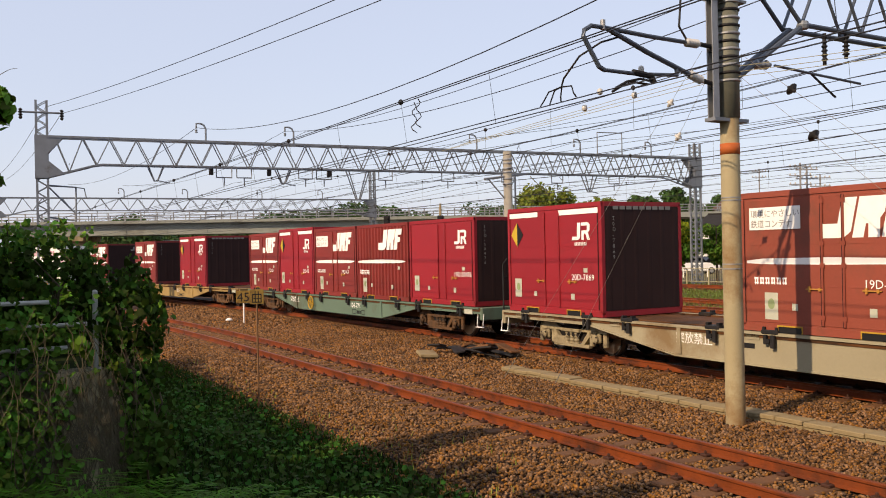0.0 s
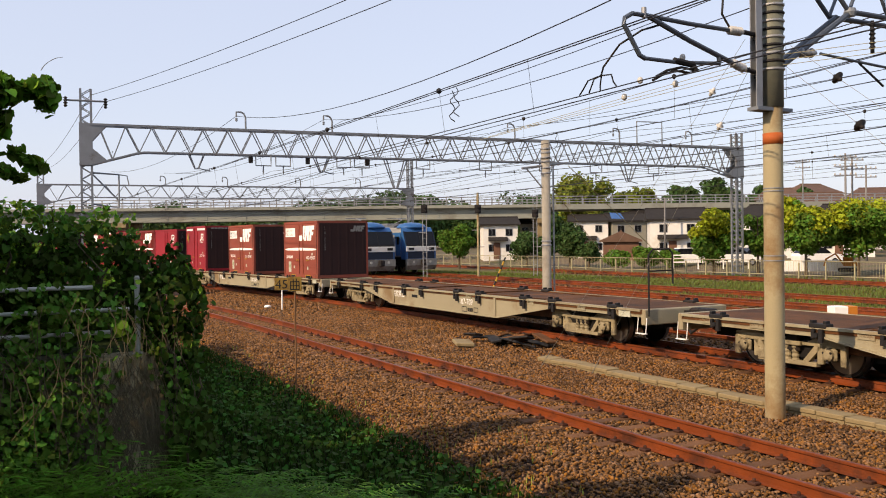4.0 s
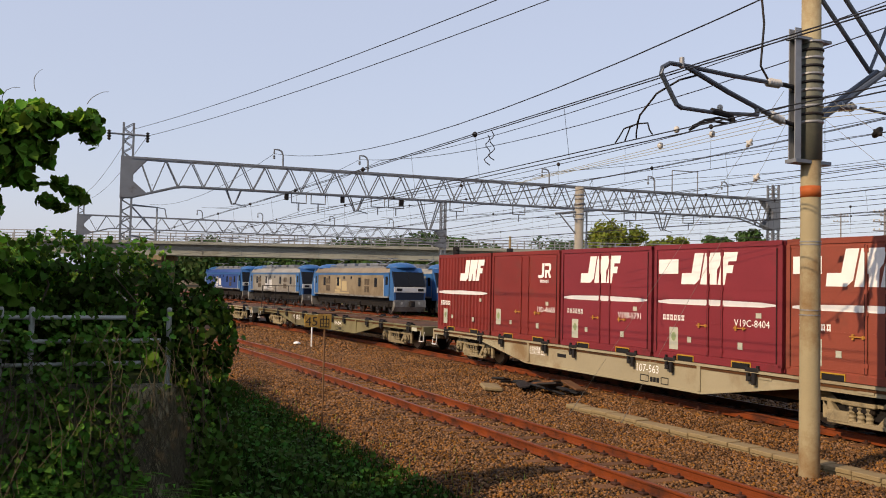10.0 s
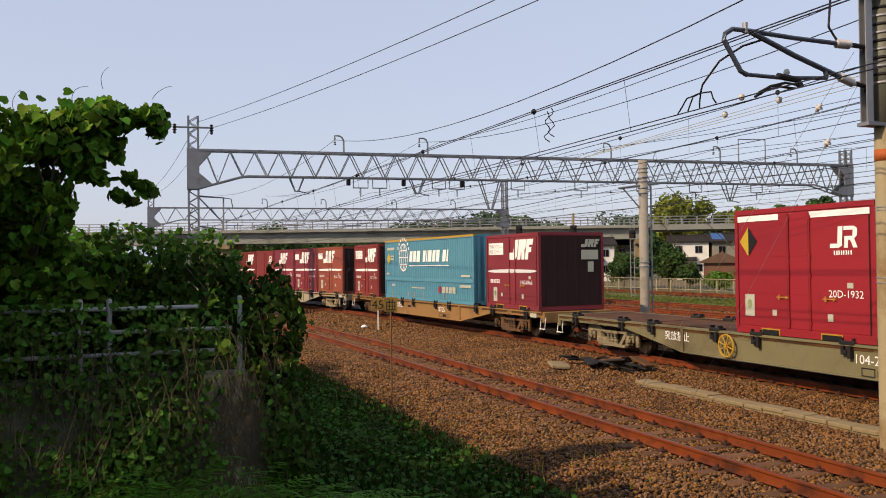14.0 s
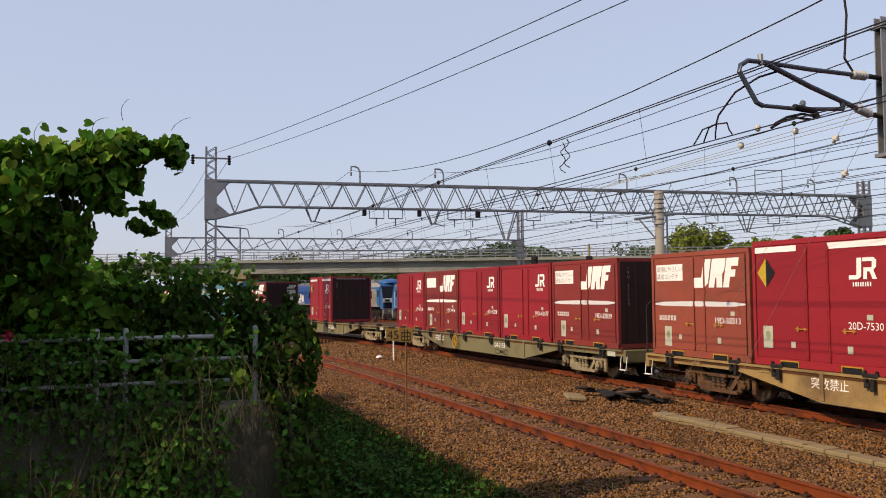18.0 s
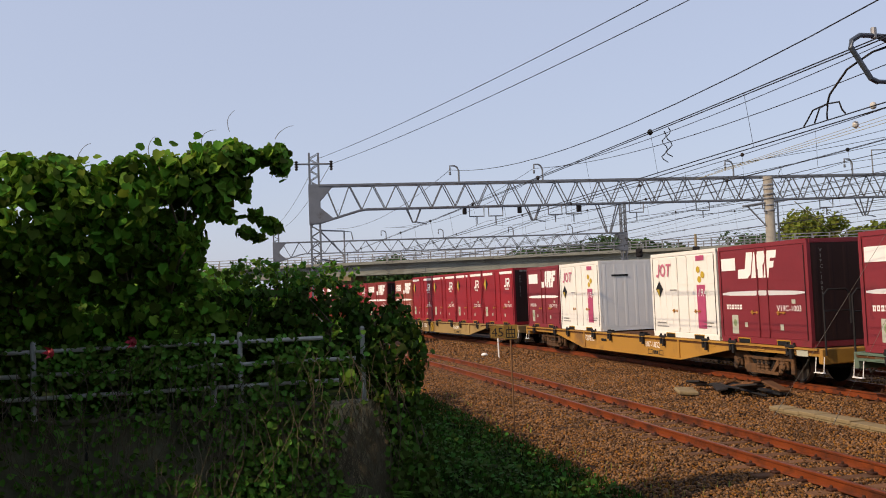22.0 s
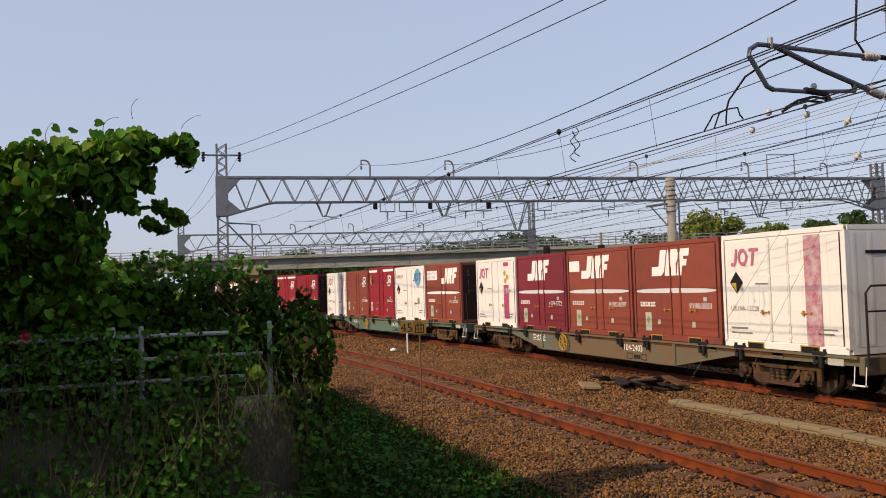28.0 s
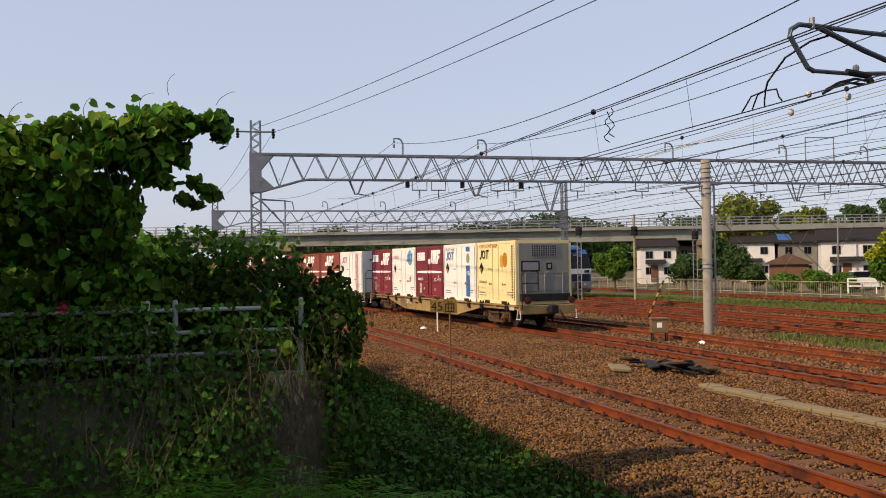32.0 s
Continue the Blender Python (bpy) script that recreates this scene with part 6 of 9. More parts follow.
def catenary(o, z_m, z_c, sag, doubled=False, r=0.010, hang=3.0, bend=0.0):
    """Messenger and contact wires over one track, with droppers; supports where the gantries stand."""
    root = tagged(empty("overhead_line"), "dark overhead contact and messenger wires over a track", "overhead line", "overhead lines")
    for i in range(len(SUP) - 1):
        s0, s1 = SUP[i][0], SUP[i + 1][0]
        oa, ob_ = o - bend * max(0, s0 - 45), o - bend * max(0, s1 - 45)
        for k in ((-0.12, 0.12) if doubled else (0,)):
            b = Builder()
            b.tube(span(s0, s1, z_m, sag, oa + k * 0.4, ob_ + k * 0.4), r, 5)
            part("messenger_wire", b, M_WIRE, root)
            b = Builder()
            b.tube(span(s0, s1, z_c, 0.05, oa + k, ob_ + k, 6), r * 0.9, 5)
            part("contact_wire", b, M_WIRE, root)
        n = int((s1 - s0) / hang)
        for j in range(1, n):
            t = j / n
            s = s0 + (s1 - s0) * t
            if s < 4 or s > 90:
                continue
            z = z_m - 4 * sag * t * (1 - t)
            oo = oa + (ob_ - oa) * t
            b = Builder()
            b.tube([P(s, oo, z + 0.03), P(s, oo + (0.12 if doubled else 0), z_c)], 0.0045, 4)
            part("dropper", b, M_WIRE, root)
            if j % 2 == 0:
                b = Builder()
                q = P(s, oo, z)
                b.lathe([(0.02, -0.05), (0.05, -0.02), (0.05, 0.03), (0.02, 0.06)], q, "z", 8)
                part("dropper_clip", b, M_DARK, root)
    return root


catenary(7.95, 5.56, 4.72, 0.03, True)
catenary(14.05, 6.55, 5.35, 0.45)
catenary(17.5, 6.75, 5.5, 0.5, True)
catenary(23.6, 6.7, 5.5, 0.5, False, 0.012, 4.0, 0.055)
catenary(27.2, 6.7, 5.5, 0.5, True, 0.012, 4.0, 0.055)
catenary(31.6, 6.7, 5.5, 0.5, False, 0.012, 4.0, 0.05)
catenary(37.5, 6.9, 5.6, 0.5, False, 0.012, 5.0)
for on, zn, of, sag, r in ((10.0, 9.2, 12.36, 2.2, 0.014), (13.5, 9.2, 17.24, 1.8, 0.013), (14.3, 9.6, 18.4, 1.1, 0.013), (28.9, 9.6, 28.9, 1.0, 0.013), (36.5, 9.6, 36.5, 1.0, 0.013), (42.4, 9.6, 42.4, 1.0, 0.013)):
    sf = 48.2 - 0.1 * (of - 4.75)
    cable("feeder_cable", span(-8, sf, zn, sag, on, of, 20, 9.6) + span(sf, 88, 9.6, 0.9, of, of - 1.5)[1:], r, M_WIRE, "dark feeder cable carried above the gantry beam", "cable", "feeder cables")
for s1, o, z, o1, z1 in ((48.2, 4.95, 10.35, 11.23, 9.3), (48.1, 5.68, 10.05, 11.89, 9.2)):
    cable("earth_wire", span(8.83, s1, z1, 0.35, o1, o, 20, z) + span(s1, 89.9, z, 0.5, o)[1:], 0.013, M_WIRE, "thin grey wire on the gantry mast's crossarm", "cable", "mast-top wires")
for i, (o, z) in enumerate(((20.8, 7.6), (21.6, 8.2), (25.5, 7.7), (33.5, 7.5), (34.4, 8.0), (40.0, 7.2))):
    cable("line_wire", span(-8, 46.5, z, 0.7, o) + span(46.5, 130, z, 1.2, o, o - 4)[1:], 0.010, M_WIRE, "dark wire high over the yard", "cable", "wires over the yard")
# tie cables clamped to the near mast
M_TIE = material("pale yellowish cable", (0.42, 0.38, 0.22), 0.6, var=0.1, bump=0)
for z, o1, z1 in ((5.12, 30, 5.5), (5.05, 30, 5.2), (5.20, 24, 6.0)):
    cable("tie_cable", [AFAR @ P(8.8, 10.05, z), P(2.0, 15.0, z + 0.3)], 0.005, M_TIE, "pale yellow tie cable at the mast", "cable", "tie cables")
    cable("tie_cable", [AFAR @ P(8.8, 10.05, z), P(16, 9.4 + (z - 5.05) * 3, z - 0.3)], 0.005, M_TIE, "pale yellow tie cable at the mast", "cable", "tie cables")
# wavy jumpers hanging between messenger and contact wire
for s, o, z0, z1 in ((14.4, 7.95, 5.5, 4.95), (14.75, 8.05, 5.5, 4.9), (24.6, 17.5, 6.3, 5.6), (30, 23.6, 6.2, 5.6), (27, 17.6, 6.3, 5.5)):
    pts = [P(s + 0.05 * math.sin(k * 1.1), o + 0.07 * math.sin(k * 1.3), z0 + (z1 - z0) * k / 10) for k in range(11)]
    cable("jumper", pts, 0.010, M_WIRE, "short wavy jumper wire between overhead wires", "cable", "jumper wires")
# round white strain insulators on the wires by the near mast
rngi = random.Random(11)
for s, o, z in ((9.5, 9.0, 5.22), (9.6, 8.95, 4.85), (9.9, 8.55, 4.92), (10.2, 8.5, 4.72)):
    b = Builder()
    b.lathe([(0.012, -0.05), (0.036, -0.035), (0.045, 0), (0.036, 0.035), (0.012, 0.05)], P(s, o, z), "z", 12)
    thing("strain_insulator", b, M_PORC, "round white strain insulator on a wire", "insulator", "strain insulators", smooth=True)


# ---- the second concrete pole and the signal posts ----
M_GPOLE = material("weathered grey concrete", (0.40, 0.37, 0.31), 0.9, var=0.15, scale=1.5, grain=40, bump=0.2, dirt=(0.25, 0.2, 0.14), dirt_amount=0.4)


def concrete_pole():
    root = tagged(empty("concrete_pole"), "weathered grey concrete pole with steel collars", "utility pole")
    x, y = 2.60, 33.98
    b = Builder()
    b.lathe([(0.185, -0.4), (0.18, 0), (0.17, 6.45)], (x, y, 0), "z", 24)
    part("pole", b, M_GPOLE, root, smooth=True)
    for z in (2.35, 2.5, 5.15, 5.35, 5.6, 5.75, 5.95, 6.1):
        b = Builder()
        b.lathe([(0.185, z), (0.20, z + 0.02), (0.20, z + 0.05), (0.185, z + 0.07)], (x, y, 0), "z", 20)
        part("collar", b, M_GALV, root)
    b = Builder()
    c = Vector((x, y, 0))
    b.tube([c + N * -1.1 + Vector((0, 0, 5.35)), c + N * 1.0 + Vector((0, 0, 5.62))], 0.045, 6)
    b.tube([c + N * -0.9 + Vector((0, 0, 5.35)), c + N * -0.15 + Vector((0, 0, 4.6))], 0.03, 6)
    part("bracket", b, M_GALV, root, "pale steel bracket")
    b = Builder()
    b.tube([c + N * 0.35 + Vector((0, 0, 5.6)), c + N * 0.35 + Vector((0, 0, 0.1))], 0.035, 6)
    part("conduit", b, M_GALV, root)
    return root


concrete_pole()
M_FADED = material("faded yellow guy cover", (0.42, 0.36, 0.16), 0.7, var=0.15, bump=0)
guy(Vector((3.46, 33.82, 5.45)), P(34.9, 33.6, -0.05), (), "guy wires of the concrete pole", 0.016, M_FADED)
guy(Vector((2.85, 33.9, 4.6)), P(39.6, 32.9, -0.05), (), "guy wires of the concrete pole", 0.016, M_FADED)


def signal_post(p, h, heads, lattice=False):
    root = tagged(empty("signal_post", pose(p.x, p.y, 0)), "grey railway signal post with dark signal head", "signal post", "signal posts")
    b = Builder()
    if lattice:
        for sx in (-0.14, 0.14):
            b.box(sx - 0.03, sx + 0.03, -0.03, 0.03, -0.2, h)
        for i in range(int(h / 0.35)):
            b.tube([(-0.14, 0, i * 0.35), (0.14, 0, i * 0.35)], 0.014, 4)
    else:
        b.lathe([(0.09, -0.2), (0.085, h)], (0, 0, 0), "z", 12)
    part("post", b, M_POLE if not lattice else M_GALV, root)
    for z in heads:
        b = Builder()
        b.bevel_box(-0.24, 0.24, -0.30, -0.12, z - 0.32, z + 0.32, 0.05)
        for dz in (-0.16, 0.16):
            b.lathe([(0.11, -0.12), (0.12, -0.02), (0.08, 0.0)], (0, -0.32, z + dz), "y", 12)
        part("signal_head", b, M_DARK, root, "black signal head")
    b = Builder()
    b.tube([(0.1, 0, h * 0.55), (-0.45, -0.05, h * 0.55)], 0.03, 5)
    b.tube([(0.1, 0, h * 0.35), (0.45, -0.05, h * 0.35)], 0.03, 5)
    part("bracket", b, M_GALV, root)
    return root


signal_post(Vector((-0.12, 63.5, 0)), 6.1, (4.9,))
signal_post(Vector((4.22, 66.3, 0)), 5.9, (4.6,), True)
signal_post(Vector((-4.1, 64.5, 0)), 5.9, (5.0,), True)


# ---- lineside signs and boxes ----
def curve_sign():
    p = P(16.25, 5.33, 0)
    root = tagged(empty("lineside_sign", pose(p.x, p.y, 0, 0, 0, 12)), "square yellow lineside sign on a thin pole", "sign")
    b = Builder()
    b.tube([(0, 0, -0.5), (0, 0, 1.95)], 0.018, 8)
    part("post", b, material("rusty brown post", (0.25, 0.13, 0.06), 0.8, var=0.3, scale=6), root, "thin rusty post")
    b = Builder()
    b.bevel_box(-0.13, 0.13, -0.028, -0.018, 1.66, 1.94, 0.004)
    part("plate", b, M_SIGNY, root, "faded yellow plate")
    b = Builder()
    y = -0.031
    for x0, x1, z0, z1 in ((-0.09, 0.09, 1.685, 1.705), (-0.09, 0.09, 1.835, 1.855), (-0.09, 0.09, 1.76, 1.775), (-0.09, -0.072, 1.685, 1.855), (0.072, 0.09, 1.685, 1.855), (-0.038, -0.020, 1.69, 1.905), (0.020, 0.038, 1.69, 1.905)):
        b.flat([(x0, z0), (x1, z0), (x1, z1), (x0, z1)], y)
    part("character", b, M_BLACKP, root, "black painted character")
    return root


def speed_sign():
    p = P(34.7, 10.83, 0)
    root = tagged(empty("speed_sign", pose(p.x, p.y, 0, 0, 0, 12)), "small square speed sign on a white post", "sign")
    b = Builder()
    b.tube([(0, 0, -0.3), (0, 0, 0.75)], 0.03, 8)
    part("post", b, M_WHITE, root)
    b = Builder()
    b.bevel_box(-0.30, 0.30, -0.03, -0.02, 0.66, 1.16, 0.004)
    part("plate", b, M_SIGNY, root, "faded yellow plate")
    me = text_mesh("45", 0.52, M_BLACKP)
    part("lettering", me, None, root, "black lettering", m=pose(-0.27, -0.034, 0.72, 0, 0, 180))
    return root


curve_sign()
speed_sign()


def relay_box(p, turn, label, body):
    root = tagged(empty("relay_box", pose(p.x, p.y, -0.05, 0, 0, turn) @ Matrix.Diagonal((0.66, 0.7, 0.85, 1))), label, "equipment box")
    b = Builder()
    b.bevel_box(-0.42, 0.42, -0.25, 0.25, 0.30, 0.85, 0.02)
    part("case", b, body, root)
    b = Builder()
    b.prism([(-0.47, 0.85), (0.47, 0.85), (0.44, 0.90), (-0.44, 0.90)], "y", -0.30, 0.30)
    part("lid", b, body, root)
    b = Builder()
    b.bevel_box(-0.16, 0.10, -0.262, -0.25, 0.52, 0.72, 0.004)
    part("plate", b, M_WHITE, root, "white plate")
    for x in (-0.36, 0.36):
        for y in (-0.2, 0.2):
            b = Builder()
            b.box(x - 0.03, x + 0.03, y - 0.03, y + 0.03, -0.1, 0.31)
            part("leg", b, M_DARK, root)
    return root


M_BOX = material("brown-beige box paint", (0.26, 0.17, 0.09), 0.7, var=0.15, scale=4, dirt=(0.24, 0.15, 0.08))
relay_box(P(26.1, 16.1, 0), 10, "beige metal relay box on legs beside the track", M_BOX)


def orange_box():
    p = P(15.1, 19.7, 0.42)
    root = tagged(empty("point_machine", pose(p.x, p.y, 0.42, 0, 0, 5) @ Matrix.Diagonal((0.62, 0.8, 0.85, 1))), "white and orange trackside machine box", "equipment box")
    b = Builder()
    b.bevel_box(-0.45, 0.15, -0.25, 0.25, 0.0, 0.42, 0.02)
    part("case", b, M_WHITE, root, "white case")
    b = Builder()
    b.bevel_box(0.15, 0.55, -0.25, 0.25, 0.0, 0.42, 0.02)
    part("end_case", b, ORANGEP, root, "orange case end")
    b = Builder()
    b.bevel_box(-0.40, 0.50, -0.24, 0.24, -0.55, 0.0, 0.02)
    part("base", b, M_CONC, root)
    return root


orange_box()


def striped_rod():
    p = P(36.6, 22.0, 0)
    root = tagged(empty("striped_guard", pose(p.x, p.y, 0)), "leaning black and yellow striped guard rod", "cable guard")
    a, c = Vector((0, 0, 0.0)), Vector((0.75, 0.1, 1.75))
    for i in range(9):
        b = Builder()
        b.tube([a.lerp(c, i / 9), a.lerp(c, (i + 1) / 9)], 0.045, 8)
        part("band", b, M_YELLOW if i % 2 else M_BLACKP, root)
    return root


striped_rod()


def pit_cover():
    """Dark junction of plates and cables by the turnout, with a broken slab."""
    p = P(19.2, 12.05, -0.08)
    root = tagged(empty("cable_pit", pose(p.x, p.y, p.z, 0, 0, LINE_TURN)), "black cable pit with tumbled cover plates", "cable pit")
    rng = random.Random(4)
    for i in range(13):
        b = Builder()
        w, d = rng.uniform(0.22, 0.50), rng.uniform(0.12, 0.26)
        b.bevel_box(-w, w, -d, d, 0, 0.05, 0.01)
        part("cover_plate", b, M_DARK if i % 4 else M_SLEEPER, root, m=pose(rng.uniform(-1.2, 1.2), rng.uniform(-0.75, 0.75), 0.02 + 0.025 * i * rng.random(), rng.uniform(-14, 14), rng.uniform(-14, 14), rng.uniform(-30, 30)))
    for i in range(5):
        b = Builder()
        y = rng.uniform(-0.4, 0.4)
        b.tube([(-1.5, y, 0.05), (-0.5, y + 0.15, 0.14), (0.5, y - 0.1, 0.10), (1.4, y + 0.1, 0.04)], 0.03, 6)
        part("cable", b, M_BLACKP, root)
    return root


pit_cover()
b = Builder()
b.bevel_box(-0.42, 0.42, -0.24, 0.24, 0, 0.09, 0.02)
p = P(19.9, 11.1, -0.13)
thing("concrete_slab", b, M_CONC, "broken pale concrete slab lying on the ballast", "slab", m=pose(p.x, p.y, p.z, 3, -2, 100))
for s, o, r in ((24.8, 17.0, 0.16), (36.0, 10.6, 0.12)):
    b = Builder()
    b.lathe([(r * 1.3, 0), (r * 1.2, r * 0.4), (r * 0.7, r * 0.75), (r * 0.2, r * 0.85)], (0, 0, 0), "z", 12)
    p = P(s, o, -0.12)
    thing("marker_stone", b, M_WHITE, "small white painted marker stone in the ballast", "marker", "white marker stones", m=pose(p.x, p.y, p.z), smooth=True)


# ---- retaining wall with its pipe fence ----
M_OLDCONC = material("dark mossy concrete", (0.19, 0.19, 0.12), 0.95, var=0.3, scale=1.2, grain=18, bump=0.5, dirt=(0.07, 0.07, 0.04), dirt_amount=0.6)
M_PIER = material("pale stained concrete pier", (0.46, 0.40, 0.25), 0.95, var=0.5, scale=5.0, grain=20, bump=0.5, dirt=(0.12, 0.11, 0.06), dirt_amount=0.5)
M_PIPE = material("flaking white pipe paint", (0.66, 0.68, 0.62), 0.7, var=0.15, scale=6, grain=40, bump=0.1, dirt=(0.25, 0.2, 0.14), dirt_amount=0.3)
M_STEM = material("dry grey-brown stems", (0.15, 0.125, 0.075), 0.9, var=0.3, scale=4)
M_VINE = leaf_material("vine leaf", (0.082, 0.180, 0.018), 0.65, 0.32, 0.03)
# shaded copy of M_IVY, for the shrub hanging at the wall's end
M_IVYSHADE = leaf_material("shaded ivy leaf", (0.034, 0.072, 0.009), 0.6, 0.28, 0.03)
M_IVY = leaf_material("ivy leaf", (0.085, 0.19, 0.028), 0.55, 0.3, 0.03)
M_VINE2 = leaf_material("sunlit yellow-green vine leaf", (0.19, 0.32, 0.036), 0.45, 0.4, 0.02)
M_FERN = leaf_material("fern", (0.052, 0.145, 0.008), 0.55, 0.3, 0.02)
# far darker than the yard grass, with the bank's shade in the colour
M_GRASS = leaf_material("shaded rank grass", (0.025, 0.056, 0.007), 0.75, 0.3, 0.05)
M_YARDGRASS = leaf_material("yard grass", (0.13, 0.155, 0.036), 0.5, 0.3, 0.05)
M_DRYGRASS = leaf_material("sunlit grass", (0.25, 0.25, 0.05), 0.45, 0.3, 0.03)
M_TREE = leaf_material("tree leaf", (0.095, 0.185, 0.026), 0.45, 0.3, 0.03)
M_TREE2 = leaf_material("spring yellow-green leaf", (0.30, 0.34, 0.026), 0.4, 0.3, 0.02)
M_OLIVE = leaf_material("olive spring leaf", (0.17, 0.20, 0.032), 0.45, 0.3, 0.03)
M_DTREE = leaf_material("dark tree leaf", (0.050, 0.095, 0.028), 0.4, 0.25, 0.03)
M_BARK = material("brown bark", (0.14, 0.10, 0.065), 0.95, var=0.3, scale=5, grain=30, bump=0.6)
M_PETAL = material("red-pink petal", (0.65, 0.06, 0.10), 0.6, var=0.15, bump=0)


def retaining_wall():
    root = tagged(empty("retaining_wall"), "dark mossy concrete retaining wall below the pipe fence", "retaining wall", kind="structure")
    M = Matrix(((N.x, -U.x, 0, 0), (N.y, -U.y, 0, 0), (0, 0, 1, 0), (0, 0, 0, 1)))   # local x along N, y towards the camera
    M = Matrix.Translation(P(9.9, 0, 0)) @ M
    root.matrix_basis = M
    b = Builder()
    # battered face, with pour joints
    prof = [(0.28, -0.7), (-0.02, 1.36), (-0.32, 1.36), (-0.32, -0.7)]
    b.prism(prof[::-1], "x", -14, 1.06)
    part("wall_body", b, M_OLDCONC, root)
    b = Builder()
    b.quadmesh([(1.065, 0.34, -0.7), (2.02, 0.34, -0.7), (2.02, -0.36, -0.7), (1.065, -0.36, -0.7), (1.065, 0.03, 1.40), (1.62, 0.03, 1.40), (1.62, -0.36, 1.40), (1.065, -0.36, 1.40)],
               [(3, 2, 1, 0), (4, 5, 6, 7), (0, 1, 5, 4), (1, 2, 6, 5), (2, 3, 7, 6), (3, 0, 4, 7)])
    part("end_pier", b, M_PIER, root, "pier at the wall's end")
    b = Builder()
    b.bevel_box(-14, 1.06, -0.34, 0.02, 1.362, 1.42, 0.015)
    part("coping", b, M_OLDCONC, root)
    for i in range(7):
        b = Builder()
        x = -10.5 + i * 1.8
        b.prism([(0.286, -0.7), (-0.014, 1.35), (-0.02, 1.35), (0.28, -0.7)], "x", x - 0.012, x + 0.012)
        part("joint", b, M_BLACKP, root)
    return root


retaining_wall()


def pipe_fence():
    root = tagged(empty("pipe_fence"), "white pipe fence with three rails, overgrown by vines", "fence")
    posts = [1.48, 0.10, -0.19, -2.03, -3.87, -5.71, -7.55, -9.4]
    for o in posts:
        b = Builder()
        a = P(10.0, o, 1.40)
        b.lathe([(0.030, 0), (0.030, 0.84), (0.018, 0.86)], a, "z", 10)
        b.lathe([(0.06, 0.0), (0.06, 0.012)], a, "z", 10)
        part("post", b, M_PIPE, root)
    for z, end in ((1.66, 1.22), (1.90, 1.42), (2.15, 1.05)):       # each rail has rusted off at a place of its own
        for o0, o1 in zip([end] + posts[1:-1], posts[1:]):
            b = Builder()
            b.tube([P(9.96, o0 - 0.03, z), P(9.96, o1 + 0.03, z)], 0.024, 8)
            part("rail", b, M_PIPE, root)
    return root


pipe_fence()

# ---- leaves ----
LEAF = np.array([(0, -0.34, 0), (-0.30, -0.46, 0.06), (-0.52, -0.16, 0.10), (-0.44, 0.22, 0.02), (0, 0.66, -0.24), (0.44, 0.22, 0.02), (0.52, -0.16, 0.10), (0.30, -0.46, 0.06), (0, 0.02, -0.07)])
LEAF_T = np.array([(8, 1, 0), (8, 2, 1), (8, 3, 2), (8, 4, 3), (8, 5, 4), (8, 6, 5), (8, 7, 6), (8, 0, 7)])
SMALL = np.array([(0, -0.5, 0), (-0.33, 0.0, 0.07), (0, 0.55, -0.05), (0.33, 0.0, 0.07)])
SMALL_T = np.array([(0, 2, 1), (0, 3, 2)])


def oriented(templ, tris, pos, nrm, size, rng, jitter=0.5, droop=0.0):
    """Leaves at pos that face roughly along nrm; with droop their tips hang down."""
    n = len(pos)
    z = nrm + rng.normal(size=(n, 3)) * jitter
    z /= np.linalg.norm(z, axis=1)[:, None] + 1e-9
    x = np.cross(z, rng.normal(size=(n, 3)) * (1 - 0.6 * droop) + np.array([0, 0, 1.6]) * droop)
    x /= np.linalg.norm(x, axis=1)[:, None] + 1e-9
    y = np.cross(z, x)
    if droop:
        flip = np.where(y[:, 2] > 0, -1.0, 1.0)[:, None]
        x, y = x * flip, y * flip
    R = np.stack([x, y, z], 2)
    v = np.einsum("nij,kj->nki", R, templ) * size[:, None, None] + pos[:, None, :]
    t = tris[None] + (np.arange(n) * len(templ))[:, None, None]
    return v.reshape(-1, 3), t.reshape(-1, tris.shape[1])


def blob_points(rng, n, centre, radii, shell=0.35, axes=None):
    """Points in the outer shell of an uneven ellipsoid, with outward normals. Radii along N, U, z when axes is set."""
    d = rng.normal(size=(n, 3))
    d /= np.linalg.norm(d, axis=1)[:, None]
    lump = np.array([noise.noise((a[0] * 1.7 + centre[0], a[1] * 1.7 + centre[1], a[2] * 1.7 + centre[2])) for a in d])
    r = (1 - shell * rng.random(n) ** 1.5) * (1 + 0.28 * lump)
    p = d * r[:, None] * np.array(radii)
    nn = d / np.array(radii)
    nn /= np.linalg.norm(nn, axis=1)[:, None]
    if axes is not None:
        A = np.array([[axes[0].x, axes[0].y, 0], [axes[1].x, axes[1].y, 0], [0, 0, 1]])
        p, nn = p @ A, nn @ A
    return p + np.array(centre), nn


def gather(sets):
    k, vs, ts = 0, [], []
    for v, t in sets:
        vs.append(v)
        ts.append(t + k)
        k += len(v)
    return np.concatenate(vs), np.concatenate(ts)


